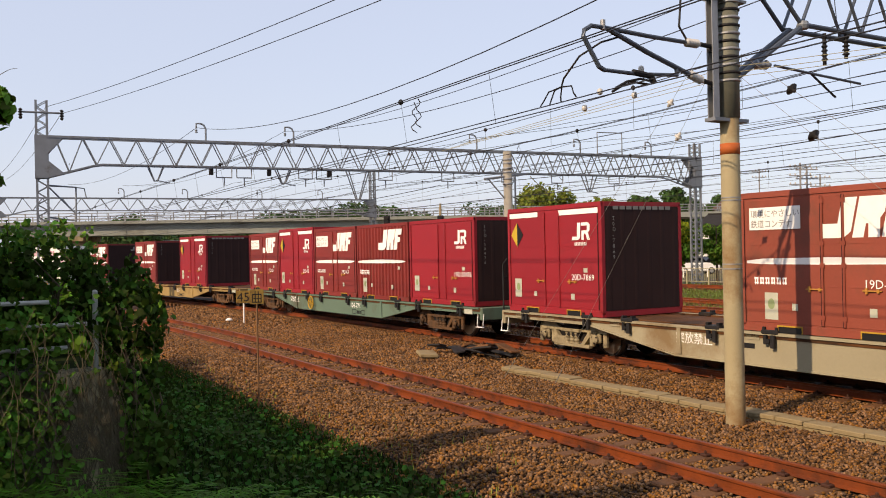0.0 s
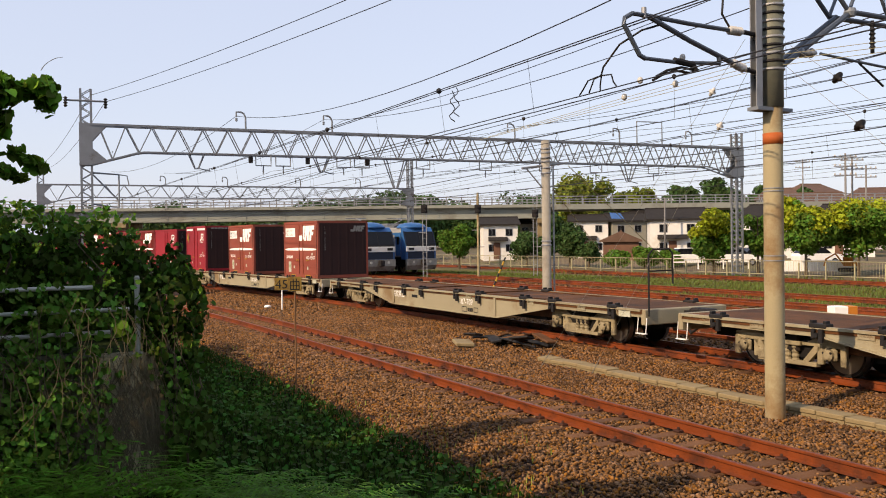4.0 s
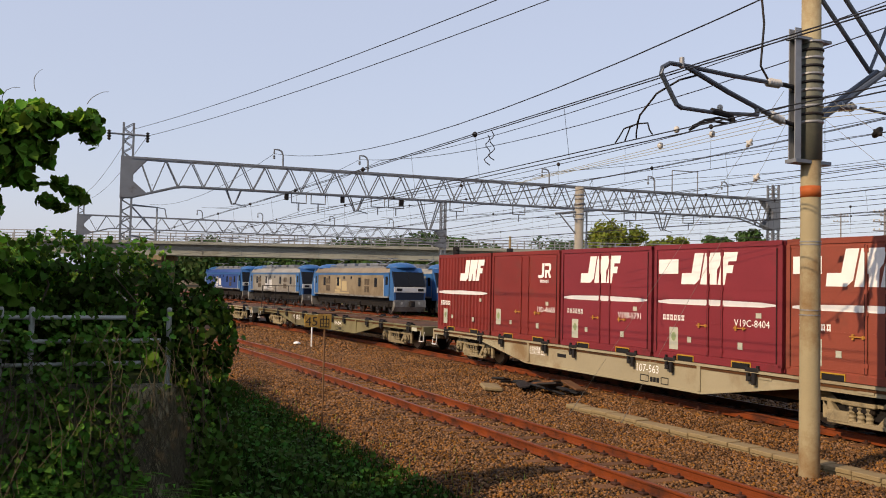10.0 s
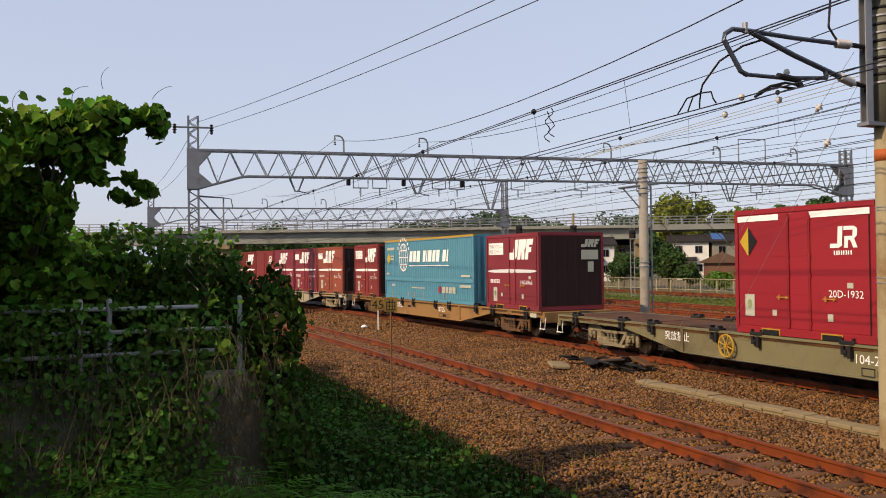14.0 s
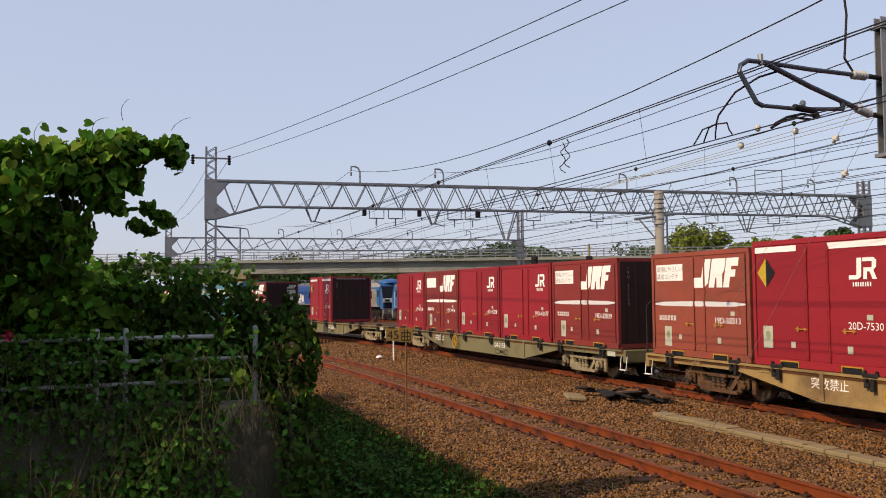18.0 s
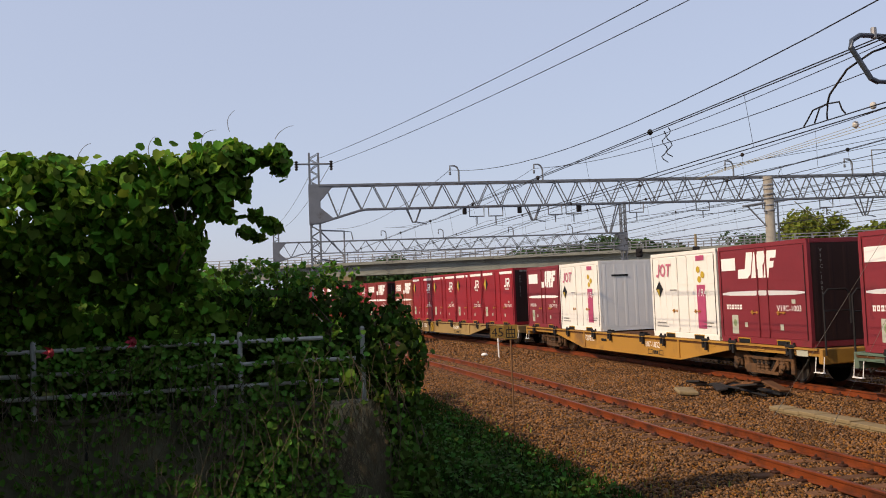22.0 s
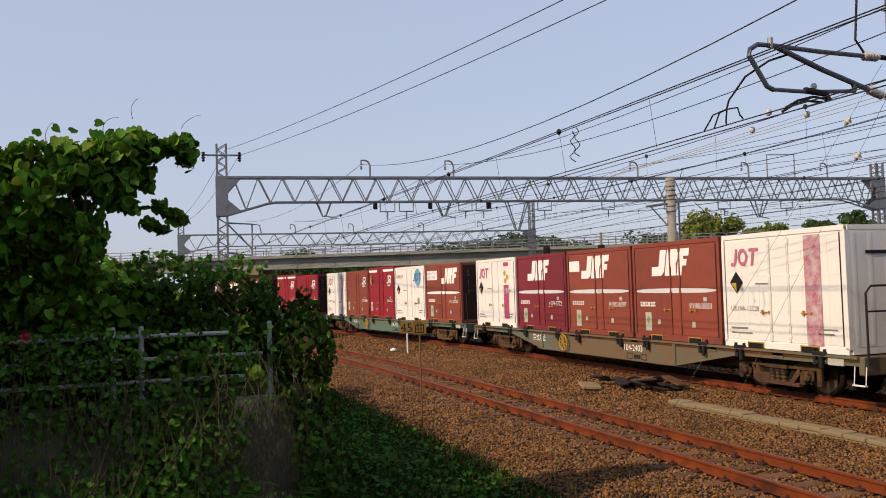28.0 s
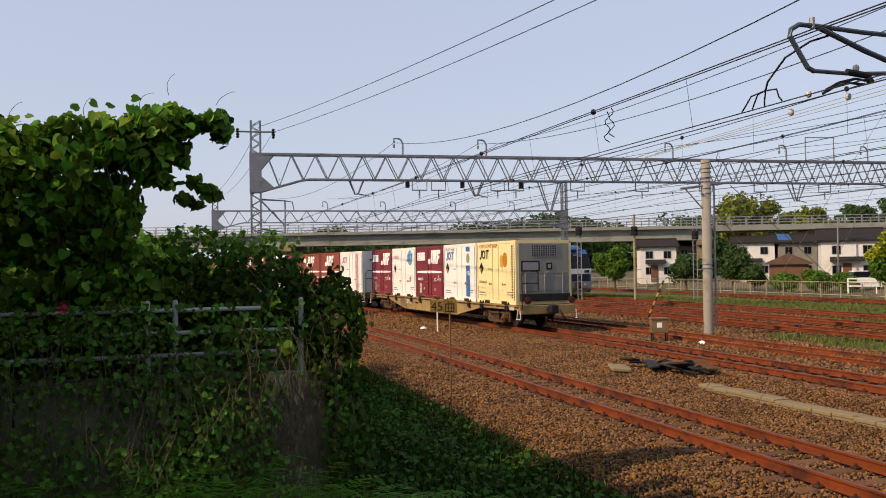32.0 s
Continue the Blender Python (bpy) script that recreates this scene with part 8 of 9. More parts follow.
def locomotive(front, way, label, emblem_mat, side):
    """The cab nearest the camera stands at front; the body runs back along way. Local x points to the front."""
    way = Vector(way).normalized()
    c = front + way * 9.1
    a = math.degrees(math.atan2(-way.y, -way.x))
    root = tagged(empty("electric_locomotive", pose(c.x, c.y, 0.05, 0, 0, a) @ Matrix.Diagonal((1, 1, 1.07, 1))), label, "locomotive", "locomotives in the yard")
    L, w = 8.35, 1.40
    b = Builder()
    sec = [(-w, 1.24), (w, 1.24), (w, 2.95), (w - 0.06, 3.10), (w - 0.35, 3.42), (-w + 0.35, 3.42), (-w + 0.06, 3.10), (-w, 2.95)]
    b.prism(sec, "x", -L + 0.6, L - 0.6)
    part("body", b, side, root, "painted body sides")
    for y, sg in ((w, 1), (-w, -1)):
        def panel(name, x0, x1, z0, z1, mat, label="", out=0.008):
            return part(name, Builder().box(x0, x1, *sorted((y, y + sg * out)), z0, z1), mat, root, label)
        panel("upper_band", -L + 1.5, L - 1.5, 2.86, 3.02, LBLUE, "blue upper band", 0.006)
        panel("sole_bar", -L + 0.7, L - 0.7, 1.22, 1.33, LSKIRT, "pale sole bar", 0.03)
        for x in (-5.3, -2.2, 2.3, 5.4):
            panel("side_window", x - 0.24, x + 0.24, 1.98, 2.66, GLASS, "dark side window", 0.02)
        for x in (-4.2, -0.9, 0.6):
            panel("small_window", x - 0.14, x + 0.14, 2.52, 2.74, GLASS, "small dark window", 0.012)
        for x in (-4.7, -4.2, 3.5, 4.0):
            for z0 in (1.55, 2.12):
                b = Builder()
                b.box(x - 0.2, x + 0.2, *sorted((y, y + sg * 0.010)), z0, z0 + 0.46)
                for k in range(5):
                    zz = z0 + 0.04 + k * 0.085
                    b.box(x - 0.18, x + 0.18, *sorted((y + sg * 0.010, y + sg * 0.03)), zz, zz + 0.04)
                part("louvre", b, LOUVRE, root, "louvred side grille")
        for a0, a1, z0, z1 in ((-2.6, -1.55, 1.75, 2.55), (-1.4, -0.25, 1.60, 2.35), (-2.9, -1.7, 1.50, 1.68)):
            part("emblem", Builder().prism([(a0 + 0.12, z0), (a1, z0), (a1 - 0.12, z1), (a0, z1)], "y", *sorted((y + sg * 0.006, y + sg * 0.012))), emblem_mat, root, "pale slanted block emblem")
        panel("slogan_line", -2.9, 0.2, 1.40, 1.47, emblem_mat, "pale lettering line")
        for x in (-L + 1.05, L - 1.05):
            panel("cab_side", x - 0.48, x + 0.48, 1.34, 3.04, LBLUE, "blue cab side", 0.010)
            panel("cab_window", x - 0.12, x + 0.30 if x > 0 else x + 0.12, 2.15, 2.75, GLASS, "dark cab window", 0.02)
            panel("door_rail", x - 0.40, x - 0.36, 1.3, 2.6, LWHITE, "white grab rail", 0.05)
    for sg in (1, -1):
        x0 = sg * (L - 0.6)
        b = Builder()
        prof = [(x0, 1.05), (x0 + sg * 0.85, 1.05), (x0 + sg * 0.85, 2.08), (x0 + sg * 0.36, 3.12), (x0 + sg * 0.10, 3.40), (x0, 3.42)]
        b.prism(prof, "y", -w + 0.06, w - 0.06)
        part("cab", b, LBLUE, root, "rounded blue cab")
        b = Builder()
        b.prism([(x0 + sg * 0.78, 2.12), (x0 + sg * 0.86, 2.12), (x0 + sg * 0.40, 3.10), (x0 + sg * 0.32, 3.10)], "y", -w + 0.10, w - 0.10)
        part("windscreen", b, GLASS, root, "black windscreen")
        b = Builder()
        b.tube([(x0 + sg * 0.85, 0, 2.13), (x0 + sg * 0.40, 0, 3.10)], 0.025, 4)
        part("windscreen_post", b, M_BLACKP, root)
        for y0, y1 in ((-w + 0.04, -w + 0.13), (w - 0.13, w - 0.04)):
            b = Builder()
            b.prism([(x0 + sg * 0.80, 2.05), (x0 + sg * 0.88, 2.05), (x0 + sg * 0.42, 3.12), (x0 + sg * 0.34, 3.12)], "y", y0, y1)
            part("windscreen_pillar", b, NAVY, root, "dark windscreen pillar")
        b = Builder()
        b.box(*sorted((x0 + sg * 0.84, x0 + sg * 0.872)), -w + 0.12, w - 0.12, 2.02, 2.13)
        part("front_panel", b, M_BLACKP, root, "black panel under the windscreen")
        b = Builder()
        b.bevel_box(*sorted((x0 + sg * 0.84, x0 + sg * 0.90)), -w + 0.03, w - 0.03, 1.64, 2.02, 0.02)
        part("front_band", b, LWHITE, root, "white front band")
        for y in (-0.92, 0.92):
            part("headlight", Builder().bevel_box(*sorted((x0 + sg * 0.89, x0 + sg * 0.93)), y - 0.24, y + 0.24, 1.74, 1.92, 0.015), M_BLACKP, root, "black lamp housing")
        b = Builder()
        b.box(*sorted((x0 + sg * 0.84, x0 + sg * 0.865)), -1.2, 1.2, 1.12, 1.62)
        part("nose_panel", b, NAVY, root, "dark blue nose panel")
        b = Builder()
        b.prism([(x0 + sg * 0.70, 1.10), (x0 + sg * 0.98, 1.10), (x0 + sg * 0.98, 0.62), (x0 + sg * 0.72, 0.28), (x0 + sg * 0.55, 0.28)], "y", -w + 0.06, w - 0.06)
        part("skirt", b, LSKIRT, root, "dusty grey front skirt")
        for y in (-0.75, 0.75):
            part("skirt_lamp", Builder().lathe([(0.10, 0.0), (0.10, 0.02)], (x0 + sg * 0.98, y, 0.88), "x", 12), LAMP, root, "round pale lamp")
        b = Builder()
        b.lathe([(1.22, 0.0), (1.18, 0.10), (0.98, 0.27), (0.55, 0.38), (0.1, 0.42)], (x0 - sg * 0.70, 0, 3.38), "z", 20)
        part("roof_dome", b, LBLUE, root, "blue roof dome", smooth=True)
        b = Builder()
        b.box(*sorted((x0 + sg * 0.9, x0 + sg * 1.35)), -0.12, 0.12, 0.72, 0.98)
        b.bevel_box(*sorted((x0 + sg * 1.15, x0 + sg * 1.42)), -0.2, 0.2, 0.62, 1.05, 0.04)
        part("coupler", b, M_DARK, root)
    b = Builder()
    b.box(-5.6, 5.6, -0.8, 0.8, 3.42, 3.55)
    for x in (-3.5, -1.2, 1.2, 3.5):
        b.bevel_box(x - 0.8, x + 0.8, -0.7, 0.7, 3.55, 3.78, 0.04)
    part("roof_equipment", b, M_STEEL, root, "grey roof equipment")
    for x in (-4.9, 4.9):
        b = Builder()
        b.tube([(x - 0.8, 0.0, 3.72), (x + 0.7, 0.0, 4.02), (x - 0.3, 0.0, 4.15)], 0.04, 5)
        b.tube([(x - 0.3, -0.9, 4.15), (x - 0.3, 0.9, 4.15)], 0.03, 5)
        b.box(x - 0.9, x + 0.9, -0.6, 0.6, 3.60, 3.68)
        part("pantograph", b, M_STEEL, root, "folded pantograph")
    b = Builder()
    b.box(-L + 0.6, L - 0.6, -1.0, 1.0, 0.55, 1.25)
    part("underframe", b, UNDER, root)
    for x in (-5.4, 0.0, 5.4):
        bg_ = part("bogie", shared("locobogie", lambda: Builder().bevel_box(-1.75, 1.75, -1.12, 1.12, 0.50, 0.85, 0.05).mesh("bogie", UNDER)), None, root, "black bogie", m=pose(x, 0, 0))
        for ax in (-1.2, 1.2):
            for y, t in ((0.565, 0), (-0.565, 180)):
                part("wheel", wheel_mesh(), None, bg_, m=pose(ax, y, 0.41, 0, 0, t))
        for y in (-1.16, 1.16):
            for xx in (-1.2, 0, 1.2):
                part("axle_box", shared("axbox", lambda: Builder().bevel_box(-0.16, 0.16, -0.06, 0.06, 0.27, 0.62, 0.03).mesh("axle_box", M_DARK)), None, bg_, m=pose(xx, y, 0))
    return root


WAY = Vector((-21.8, 32.15, 0)).normalized()
FA = Vector((-7.41, 65.58, 0))
EMB_GOLD = material("pale gold emblem paint", (0.62, 0.50, 0.28), 0.5, var=0.1, bump=0)
locomotive(FA, WAY, "blue and grey electric locomotive with silver-gold sides", EMB_GOLD, LGOLD)
locomotive(FA + WAY * 19.6, WAY, "blue and grey electric locomotive coupled in a row", LWHITE, LSILVER)
locomotive(FA + WAY * 39.0, WAY, "distant deep blue electric locomotive in a row", LWHITE, LDEEP)
locomotive(Vector((-4.35, 67.9, 0)), WAY, "blue and grey electric locomotive on the next siding", LWHITE, LSILVER)


# ---- trees ----
def tree(p, h, r, label, mat, seed, crown=0.62, n=900, leaf=0.22, group="", squash=0.85, trunk=0.12):
    rng = np.random.default_rng(seed)
    root = tagged(empty("tree", pose(p.x, p.y, p.z)), label, "tree", group)
    b = Builder()
    top = h * 0.78
    lean = rng.normal(size=2) * 0.03 * h
    pts = [Vector((lean[0] * t * t, lean[1] * t * t, top * t - 0.2)) for t in (0, 0.3, 0.6, 1)]
    b.tube(pts, trunk, 8, r_end=trunk * 0.3)
    ch = h * crown
    zc_ = h - ch / 2
    clumps = []
    for k in range(int(14 + r * 4)):
        d = rng.normal(size=3)
        d /= np.linalg.norm(d)
        rr = rng.uniform(0.35, 0.85)
        clumps.append((d * rr * np.array([r, r, ch / 2 * squash]) + np.array([0, 0, zc_]), r * rng.uniform(0.30, 0.5)))
    for c, _ in clumps[:10]:
        t = rng.uniform(0.35, 0.8)
        b.tube([Vector((lean[0] * t * t, lean[1] * t * t, top * t)), Vector(c) * 0.55 + Vector((0, 0, 0.45 * top * t)), Vector(c)], trunk * 0.4, 5, r_end=0.015)
    part("trunk", b, M_BARK, root, "brown trunk with limbs")
    sets, lower = [], []
    for c, cr in clumps:
        m = max(12, int(n / len(clumps)))
        q, nn = blob_points(rng, m, tuple(c), (cr, cr, cr * 0.75), 0.6)
        nn[:, 2] += 0.4
        # low clumps, and some others at random, take the darker green
        deep_green = mat is M_TREE2 and (c[2] < zc_ - 0.02 * h or rng.random() < 0.25)
        (lower if deep_green else sets).append(oriented(SMALL, SMALL_T, q, nn, leaf * rng.uniform(0.6, 1.4, m), rng, 0.8))
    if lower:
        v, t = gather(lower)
        tagged(part("inner_crown", np_mesh("inner_crown", v, t, M_TREE), None, root, "darker green foliage, mostly low in the crown"), kind="stuff")
    v, t = gather(sets)
    tagged(part("crown", np_mesh("crown", v, t, mat), None, root, "leafy crown"), kind="stuff")
    return root


YG = "rounded tree with bright yellow-green spring foliage"
DG = "rounded dark green garden tree behind the yard fence"
for k, (x, y, h, r, mat, lab) in enumerate((
        (17.2, 64.6, 4.9, 2.0, M_TREE2, YG), (20.6, 65.2, 5.3, 1.35, M_TREE, "leafy green tree beside the lattice mast"), (21.8, 59.0, 5.9, 2.15, M_TREE2, YG), (25.2, 58.9, 5.8, 2.6, M_TREE2, YG), (29.0, 59.2, 5.8, 2.6, M_TREE2, YG), (33.2, 60.0, 5.7, 2.5, M_TREE2, YG), (36.5, 61.0, 5.9, 2.4, M_TREE2, YG),
        (-2.0, 84.0, 4.5, 1.75, M_TREE, "leafy green tree behind the yard fence"), (4.7, 87.9, 3.6, 2.0, M_DTREE, DG), (8.8, 85.5, 4.2, 1.95, M_DTREE, DG), (10.4, 83.4, 2.5, 1.25, M_DTREE, DG), (6.6, 87.0, 3.4, 1.5, M_DTREE, DG),
        (12.6, 80.0, 1.5, 1.3, M_TREE, "low green garden bush"), (14.9, 79.0, 1.6, 1.4, M_TREE, "low green garden bush"), (16.9, 78.0, 1.5, 1.2, M_TREE, "low green garden bush"))):
    tree(Vector((x, y, 0.1)), h, r, lab, mat, 100 + k, 0.88 if h > 3 else 0.95, 11000 if r > 2 else (8500 if r > 1.6 else 5000), 0.25, "trees behind the yard fence")
for k, (x, y, h, r) in enumerate(((18.9, 159, 14.9, 5.6), (29.2, 162.4, 13.1, 4.8), (37.9, 165.7, 13.9, 3.9), (43.2, 159.2, 13.9, 3.9), (51.5, 162, 13.0, 3.2), (60, 166, 12.4, 4.2))):
    tree(Vector((x, y, 0.2)), h, r, "large green tree on the rise beyond the bridge", M_OLIVE if k in (0, 1) else M_DTREE, 140 + k, 0.75, 6500, 0.75, "trees beyond the bridge", 0.85, 0.3)


def far_woods():
    rng = np.random.default_rng(77)
    sets = []
    for k in range(95):
        x = rng.uniform(-120, 150)
        y = rng.uniform(235, 330)
        h = rng.uniform(9, 14.5) + 3.0 * math.exp(-((x + 8) / 48) ** 2)
        q, nn = blob_points(rng, 1500, (x, y, h * 0.55), (h * 0.62, h * 0.5, h * 0.5), 0.5)
        nn[:, 2] += 0.4
        sets.append(oriented(SMALL, SMALL_T, q, nn, rng.uniform(1.0, 2.0, 1500), rng, 0.7))
    v, t = gather(sets)
    ob = new("far_woods", np_mesh("far_woods", v, t, M_DTREE))
    return tagged(ob, "low wooded ridge on the horizon", "woods", kind="stuff")


far_woods()


# ---- yard fence, houses, cars ----
M_FENCE = material("pale fence paint", (0.52, 0.47, 0.28), 0.7, var=0.12, scale=4)


def yard_fence():
    root = tagged(empty("yard_fence"), "low pale metal fence along the edge of the yard", "fence")
    post = Builder().box(-0.04, 0.04, -0.04, 0.04, -0.1, 1.12).mesh("post", M_FENCE)
    for i in range(44):
        s = 22 + i * 2.0
        p = P(s, 45.6, 0)
        part("post", post, None, root, m=pose(p.x, p.y, hgt(s, 45.6), 0, 0, LINE_TURN))
    for z in (0.15, 1.05):
        b = Builder()
        b.tube([P(21, 45.6, z), P(110, 45.6, z)], 0.025, 5)
        part("rail", b, M_FENCE, root)
    b = Builder()
    for i in range(440):
        s = 22 + i * 0.2
        b.tube([P(s, 45.6, 0.1), P(s, 45.6, 1.05)], 0.008, 3)
    tagged(part("mesh_wire", b, M_FENCE, root), kind="stuff")
    return root


yard_fence()
SLATE = material("dark slate roof tiles", (0.032, 0.028, 0.026), 0.95, var=0.25, scale=1.5, grain=12, bump=0.4)
PLASTER = material("white house plaster", (1.0, 0.98, 0.92), 0.85, var=0.06, scale=0.5, grain=12, bump=0.05, dirt=(0.78, 0.73, 0.63), dirt_amount=0.3)
BROWNWOOD = material("brown timber boarding", (0.22, 0.11, 0.07), 0.8, var=0.2, scale=1.5, grain=10, bump=0.2)
BROWNROOF = material("brown roof tiles", (0.16, 0.09, 0.06), 0.7, var=0.25, scale=1.5, grain=12, bump=0.4)


def house(x, y, w, d, eaves, turn, label, wall=PLASTER, roof=SLATE, hip=False, porch=True, rise=1.5, storeys=2, z=0.25):
    root = tagged(empty("house", pose(x, y, z, 0, 0, turn)), label, "house", "houses beyond the yard")
    b = Builder()
    b.box(-w / 2, w / 2, -d / 2, d / 2, -0.4 if z < 1 else -z - 0.2, eaves)
    part("wall", b, wall, root)
    ov = 0.38
    b = Builder()
    W2, D2 = w / 2 + ov, d / 2 + ov
    rd = W2 * 0.55 if hip else W2
    top = eaves + rise
    vs = [(-W2, -D2, eaves - 0.1), (W2, -D2, eaves - 0.1), (W2, D2, eaves - 0.1), (-W2, D2, eaves - 0.1), (-rd, 0, top), (rd, 0, top),
          (-W2, -D2, eaves + 0.08), (W2, -D2, eaves + 0.08), (W2, D2, eaves + 0.08), (-W2, D2, eaves + 0.08)]
    b.quadmesh(vs, [(3, 2, 1, 0), (0, 1, 7, 6), (1, 2, 8, 7), (2, 3, 9, 8), (3, 0, 6, 9), (6, 7, 5, 4), (8, 9, 4, 5), (9, 6, 4), (7, 8, 5)])
    part("roof", b, roof, root, "tiled roof")
    b = Builder()
    b.tube([(-rd, 0, top), (rd, 0, top)], 0.12, 6)
    part("ridge", b, roof, root)
    n = max(2, int(w / 2.2))
    for st in range(storeys):
        for i in range(n):
            xx = -w / 2 + (i + 0.5) * w / n
            zz = 0.9 if st == 0 else eaves - 1.45
            if zz + 1.1 > eaves or (st == 1 and eaves < 3.5):
                continue
            win = part("window", Builder().box(xx - 0.46, xx + 0.46, -d / 2 - 0.04, -d / 2 + 0.01, zz, zz + 0.95), M_GALV, root, "pale framed window")
            for sx in (-0.21, 0.21):
                part("pane", Builder().box(xx + sx - 0.19, xx + sx + 0.19, -d / 2 - 0.05, -d / 2 - 0.04, zz + 0.06, zz + 0.89), GLASS, win)
        for yy in (-d / 4, d / 4):
            zz = 0.9 + st * 2.75
            if zz + 1.0 > eaves:
                continue
            part("window", Builder().box(w / 2 - 0.01, w / 2 + 0.04, yy - 0.5, yy + 0.5, zz, zz + 1.0), GLASS, root, "dark window")
    if porch and storeys > 1:
        b = Builder()
        b.quadmesh([(-w * 0.36, -d / 2 - 0.8, 2.35), (w * 0.2, -d / 2 - 0.8, 2.35), (w * 0.2, -d / 2, 2.75), (-w * 0.36, -d / 2, 2.75), (-w * 0.36, -d / 2 - 0.8, 2.25), (w * 0.2, -d / 2 - 0.8, 2.25), (w * 0.2, -d / 2, 2.25), (-w * 0.36, -d / 2, 2.25)],
                   [(0, 1, 2, 3), (7, 6, 5, 4), (0, 4, 5, 1), (1, 5, 6, 2), (3, 7, 4, 0)])
        part("porch_roof", b, roof, root, "lean-to porch roof")
        b = Builder()
        b.box(-0.9, -0.05, -d / 2 - 0.06, -d / 2, 0.0, 2.05)
        part("door", b, BROWNWOOD, root, "brown timber door")
    return root


WH = "white plastered two-storey house with dark tiled roof"
GREYWALL = material("grey-beige house siding", (0.36, 0.34, 0.27), 0.85, var=0.08, scale=0.8, grain=12, bump=0.08)
house(2.4, 112, 4.3, 6.0, 4.3, 4, WH, rise=1.0)
house(7.0, 122, 2.6, 6.0, 4.6, -3, "grey house half hidden by garden trees", GREYWALL, rise=0.8, porch=False)
house(14.4, 115.3, 4.8, 6.0, 4.65, -6, WH, rise=0.9)
tarped = house(18.9, 115.0, 4.4, 6.0, 4.6, 5, "grey two-storey house with a blue sheet on its tiled roof", GREYWALL, SLATE, False, False, 1.1)
TARP = material("blue plastic sheet", (0.05, 0.16, 0.42), 0.5, var=0.15, scale=3, grain=14, bump=0.3)
b = Builder()
b.quadmesh([(-2.2, -2.6, 4.86), (-0.6, -2.7, 4.83), (-0.5, -0.5, 5.62), (-1.9, -0.3, 5.69), (-2.2, -2.6, 4.95), (-0.6, -2.7, 4.92), (-0.5, -0.5, 5.70), (-1.9, -0.3, 5.77)], [(4, 5, 6, 7), (3, 2, 1, 0), (0, 1, 5, 4), (1, 2, 6, 5), (2, 3, 7, 6), (3, 0, 4, 7)])
part("tarpaulin", b, TARP, tarped, "blue plastic sheet on the roof")
house(21.2, 118, 3.0, 6.0, 5.4, -88, "beige gabled house under the bridge's end", GREYWALL, SLATE, False, False, 0.9)
house(16.1, 99.6, 5.0, 3.9, 2.1, 80, "small brown timber house with tiled gable roof", BROWNWOOD, BROWNROOF, False, False, 1.1, 1)
house(22.7, 102.0, 6.0, 6.0, 4.45, -8, WH, rise=1.35)
house(33.5, 103, 6.0, 6.5, 4.6, -14, WH, hip=True)
house(42.5, 104, 6.5, 6.5, 4.6, -18, WH, hip=True)
for k, (x, y, w, e) in enumerate(((51, 150, 7, 6.2), (61, 158, 6.5, 5.8), (71, 160, 8, 6.6), (83, 165, 8, 6.2), (66, 176, 8, 8.4), (90, 178, 8, 8.4))):
    house(x, y, w, 8, e, -20 + 9 * k, "distant house with brown tiled roof on the rise", PLASTER, BROWNROOF, k % 2 == 0, False, 2.0, 2, 2.6)


def car(x, y, turn, paint_, label):
    root = tagged(empty("car", pose(x, y, 0.12, 0, 0, turn)), label, "car", "parked cars")
    b = Builder()
    b.prism([(-1.9, 0.35), (1.9, 0.35), (1.95, 0.75), (1.75, 0.92), (0.95, 1.0), (-1.8, 1.02), (-1.95, 0.8)], "y", -0.78, 0.78)
    part("body", b, paint_, root)
    b = Builder()
    b.prism([(0.95, 0.99), (0.35, 1.52), (-1.25, 1.52), (-1.78, 1.01)], "y", -0.70, 0.70)
    part("cabin", b, GLASS, root, "dark glazed cabin")
    b = Builder()
    b.prism([(0.30, 1.52), (0.25, 1.57), (-1.2, 1.57), (-1.25, 1.52)], "y", -0.66, 0.66)
    part("roof", b, paint_, root)
    for xx in (-1.2, 1.2):
        for yy in (-0.7, 0.7):
            wh = part("wheel", Builder().lathe([(0.30, -0.1), (0.31, 0.0), (0.30, 0.1)], (xx, yy, 0.31), "y", 16), M_BLACKP, root, "black tyre")
            part("rim", Builder().lathe([(0.18, -0.105), (0.18, 0.105)], (xx, yy, 0.31), "y", 12), M_GALV, wh)
    return root


car(19.1, 79.8, 10, M_WHITE, "white parked car beyond the yard fence")
car(22.2, 76.5, 5, M_WHITE, "white parked car beyond the yard fence")
car(24.6, 77.0, 8, LGREY, "pale grey parked car beyond the yard fence")
car(29.0, 76, 8, M_WHITE, "white parked car beyond the yard fence")


def guard_rail():
    root = tagged(empty("guard_rail"), "low white guard fence by the parked cars", "fence")
    for z in (0.45, 0.75, 1.02):
        part("rail", Builder().box(0, 6, -0.03, 0.03, z, z + 0.10), M_WHITE, root)
    for i in range(4):
        part("post", Builder().box(i * 2 - 0.05, i * 2 + 0.05, 0.03, 0.09, -0.1, 1.1), M_WHITE, root)
    root.matrix_basis = pose(16.0, 72.6, 0.1, 0, 0, -6)
    return root


guard_rail()
white_wall = Builder().box(0, 5.0, -0.08, 0.08, 0.0, 0.78)
for i in range(3):
    white_wall.box(i * 1.7 + 0.02, i * 1.7 + 1.58, -0.1, -0.08, 0.1, 0.70)
thing("barrier", white_wall, M_WHITE, "low white panel barrier behind the yard fence", "barrier", m=pose(21.6, 63.4, 0.1, 0, 0, -10))


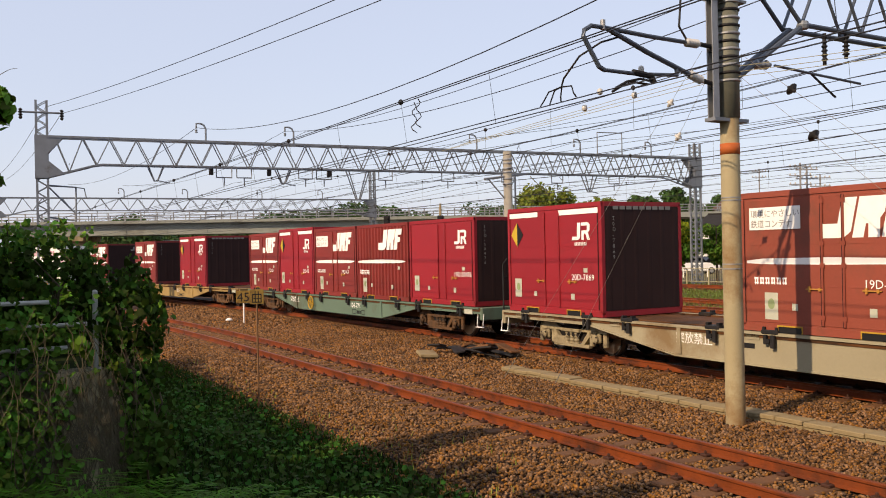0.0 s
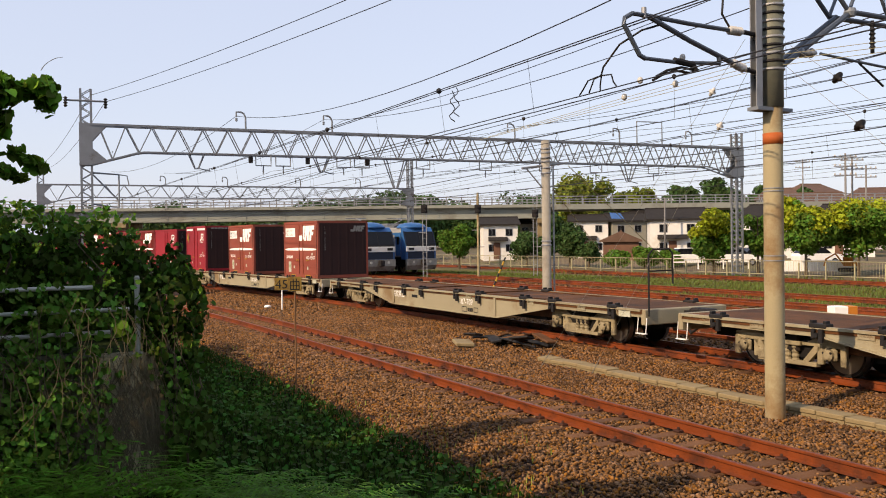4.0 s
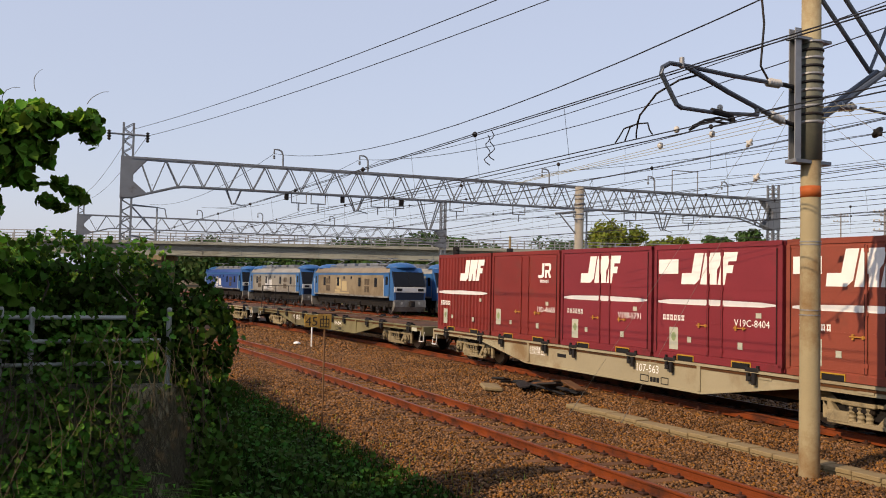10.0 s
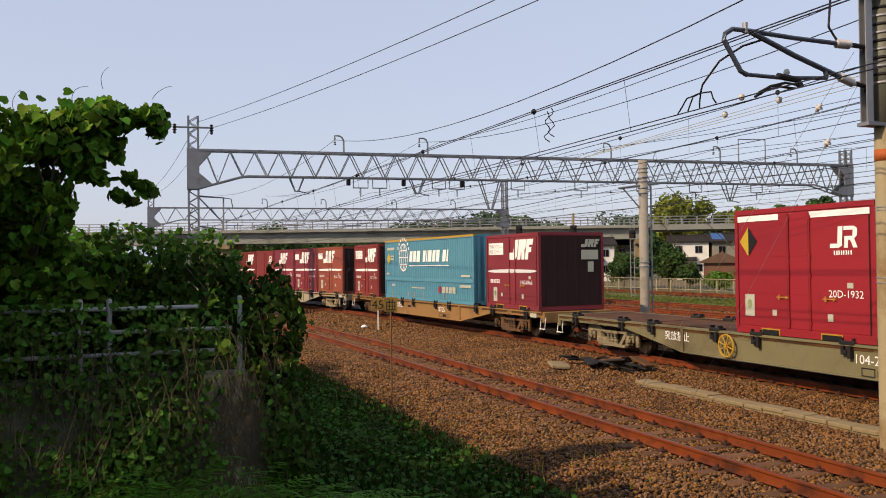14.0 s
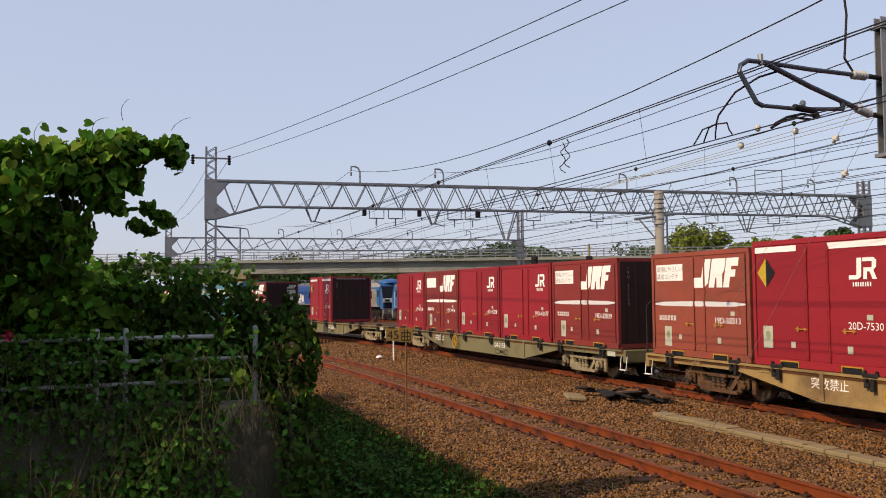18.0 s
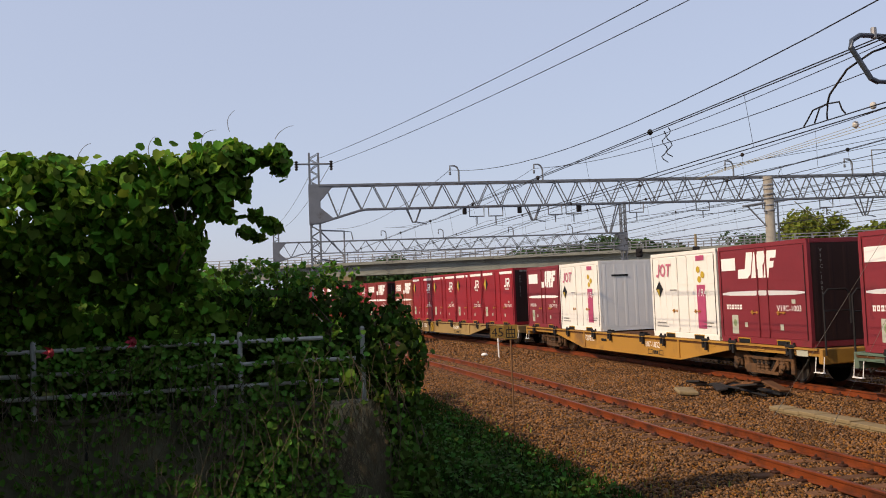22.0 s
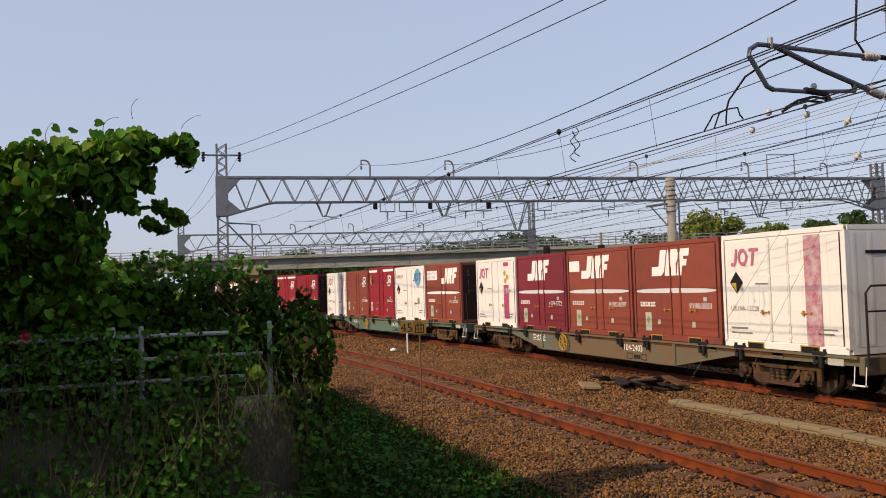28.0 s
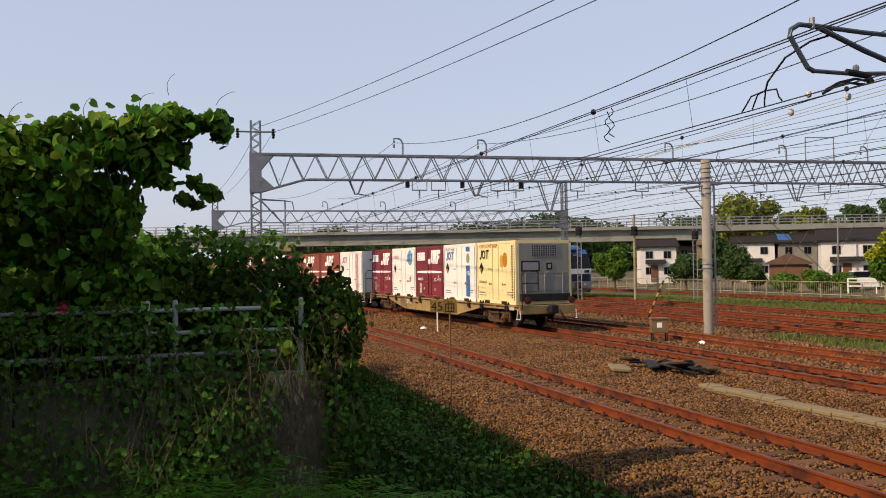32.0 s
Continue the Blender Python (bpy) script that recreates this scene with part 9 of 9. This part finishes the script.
def excavator():
    root = tagged(empty("excavator", pose(25.6, 61.6, 0.1, 0, 0, 160) @ Matrix.Diagonal((0.55, 0.55, 0.55, 1))), "small orange excavator parked behind the fence", "excavator")
    part("cab", Builder().bevel_box(-0.6, 0.5, -0.6, 0.6, 0.7, 1.9, 0.08), ORANGEP, root, "orange cab")
    part("cab_window", Builder().box(0.3, 0.52, -0.5, 0.5, 1.25, 1.8), GLASS, root)
    part("counterweight", Builder().bevel_box(-1.2, -0.6, -0.6, 0.6, 0.7, 1.3, 0.1), ORANGEP, root)
    for y in (-0.55, 0.55):
        part("crawler", Builder().bevel_box(-1.1, 1.1, y - 0.18, y + 0.18, 0.0, 0.5, 0.15), M_BLACKP, root, "black crawler track")
    part("boom", Builder().tube([(0.5, 0, 1.0), (1.4, 0, 2.3), (2.5, 0, 1.6), (2.7, 0, 0.7)], 0.12, 6), ORANGEP, root, "orange boom")
    return root


excavator()


M_UPOLE = material("dull grey utility pole", (0.26, 0.25, 0.24), 0.9, var=0.15, scale=2)


def utility_pole(x, y, h, arms, z=0.1):
    root = tagged(empty("utility_pole", pose(x, y, z)), "grey concrete utility pole with crossarms", "utility pole", "utility poles beyond the yard")
    part("pole", Builder().lathe([(0.115, -0.3), (0.075, h)], (0, 0, 0), "z", 12), M_UPOLE, root, smooth=True)
    for k in range(arms):
        zz = h - 0.4 - k * 0.8
        part("crossarm", Builder().box(-1.0, 1.0, -0.05, 0.05, zz, zz + 0.1), M_GALV, root)
        for xx in (-0.9, -0.45, 0.45, 0.9):
            part("insulator", Builder().lathe([(0.05, 0), (0.08, 0.06), (0.04, 0.16)], (xx, 0, zz + 0.1), "z", 8), M_PORC, root)
    return root


utility_pole(32.3, 78, 9.8, 3)
utility_pole(33.3, 79, 9.6, 2)
utility_pole(36.7, 84, 9.2, 2)
utility_pole(20.5, 97, 7.0, 1)
utility_pole(44.0, 120, 13, 2)
utility_pole(37.0, 110, 12, 2)
for z in (8.4, 9.0, 9.5):
    cable("service_wire", [Vector((32.3, 78, z)), Vector((20, 90, z - 0.9)), Vector((6, 112, z - 0.3))], 0.012, M_WIRE, "thin dark service wire to the houses", "cable", "service wires")
    cable("service_wire", [Vector((32.3, 78, z)), Vector((45, 74, z - 0.4)), Vector((70, 70, z))], 0.012, M_WIRE, "thin dark service wire to the houses", "cable", "service wires")

make_stones()
motions()
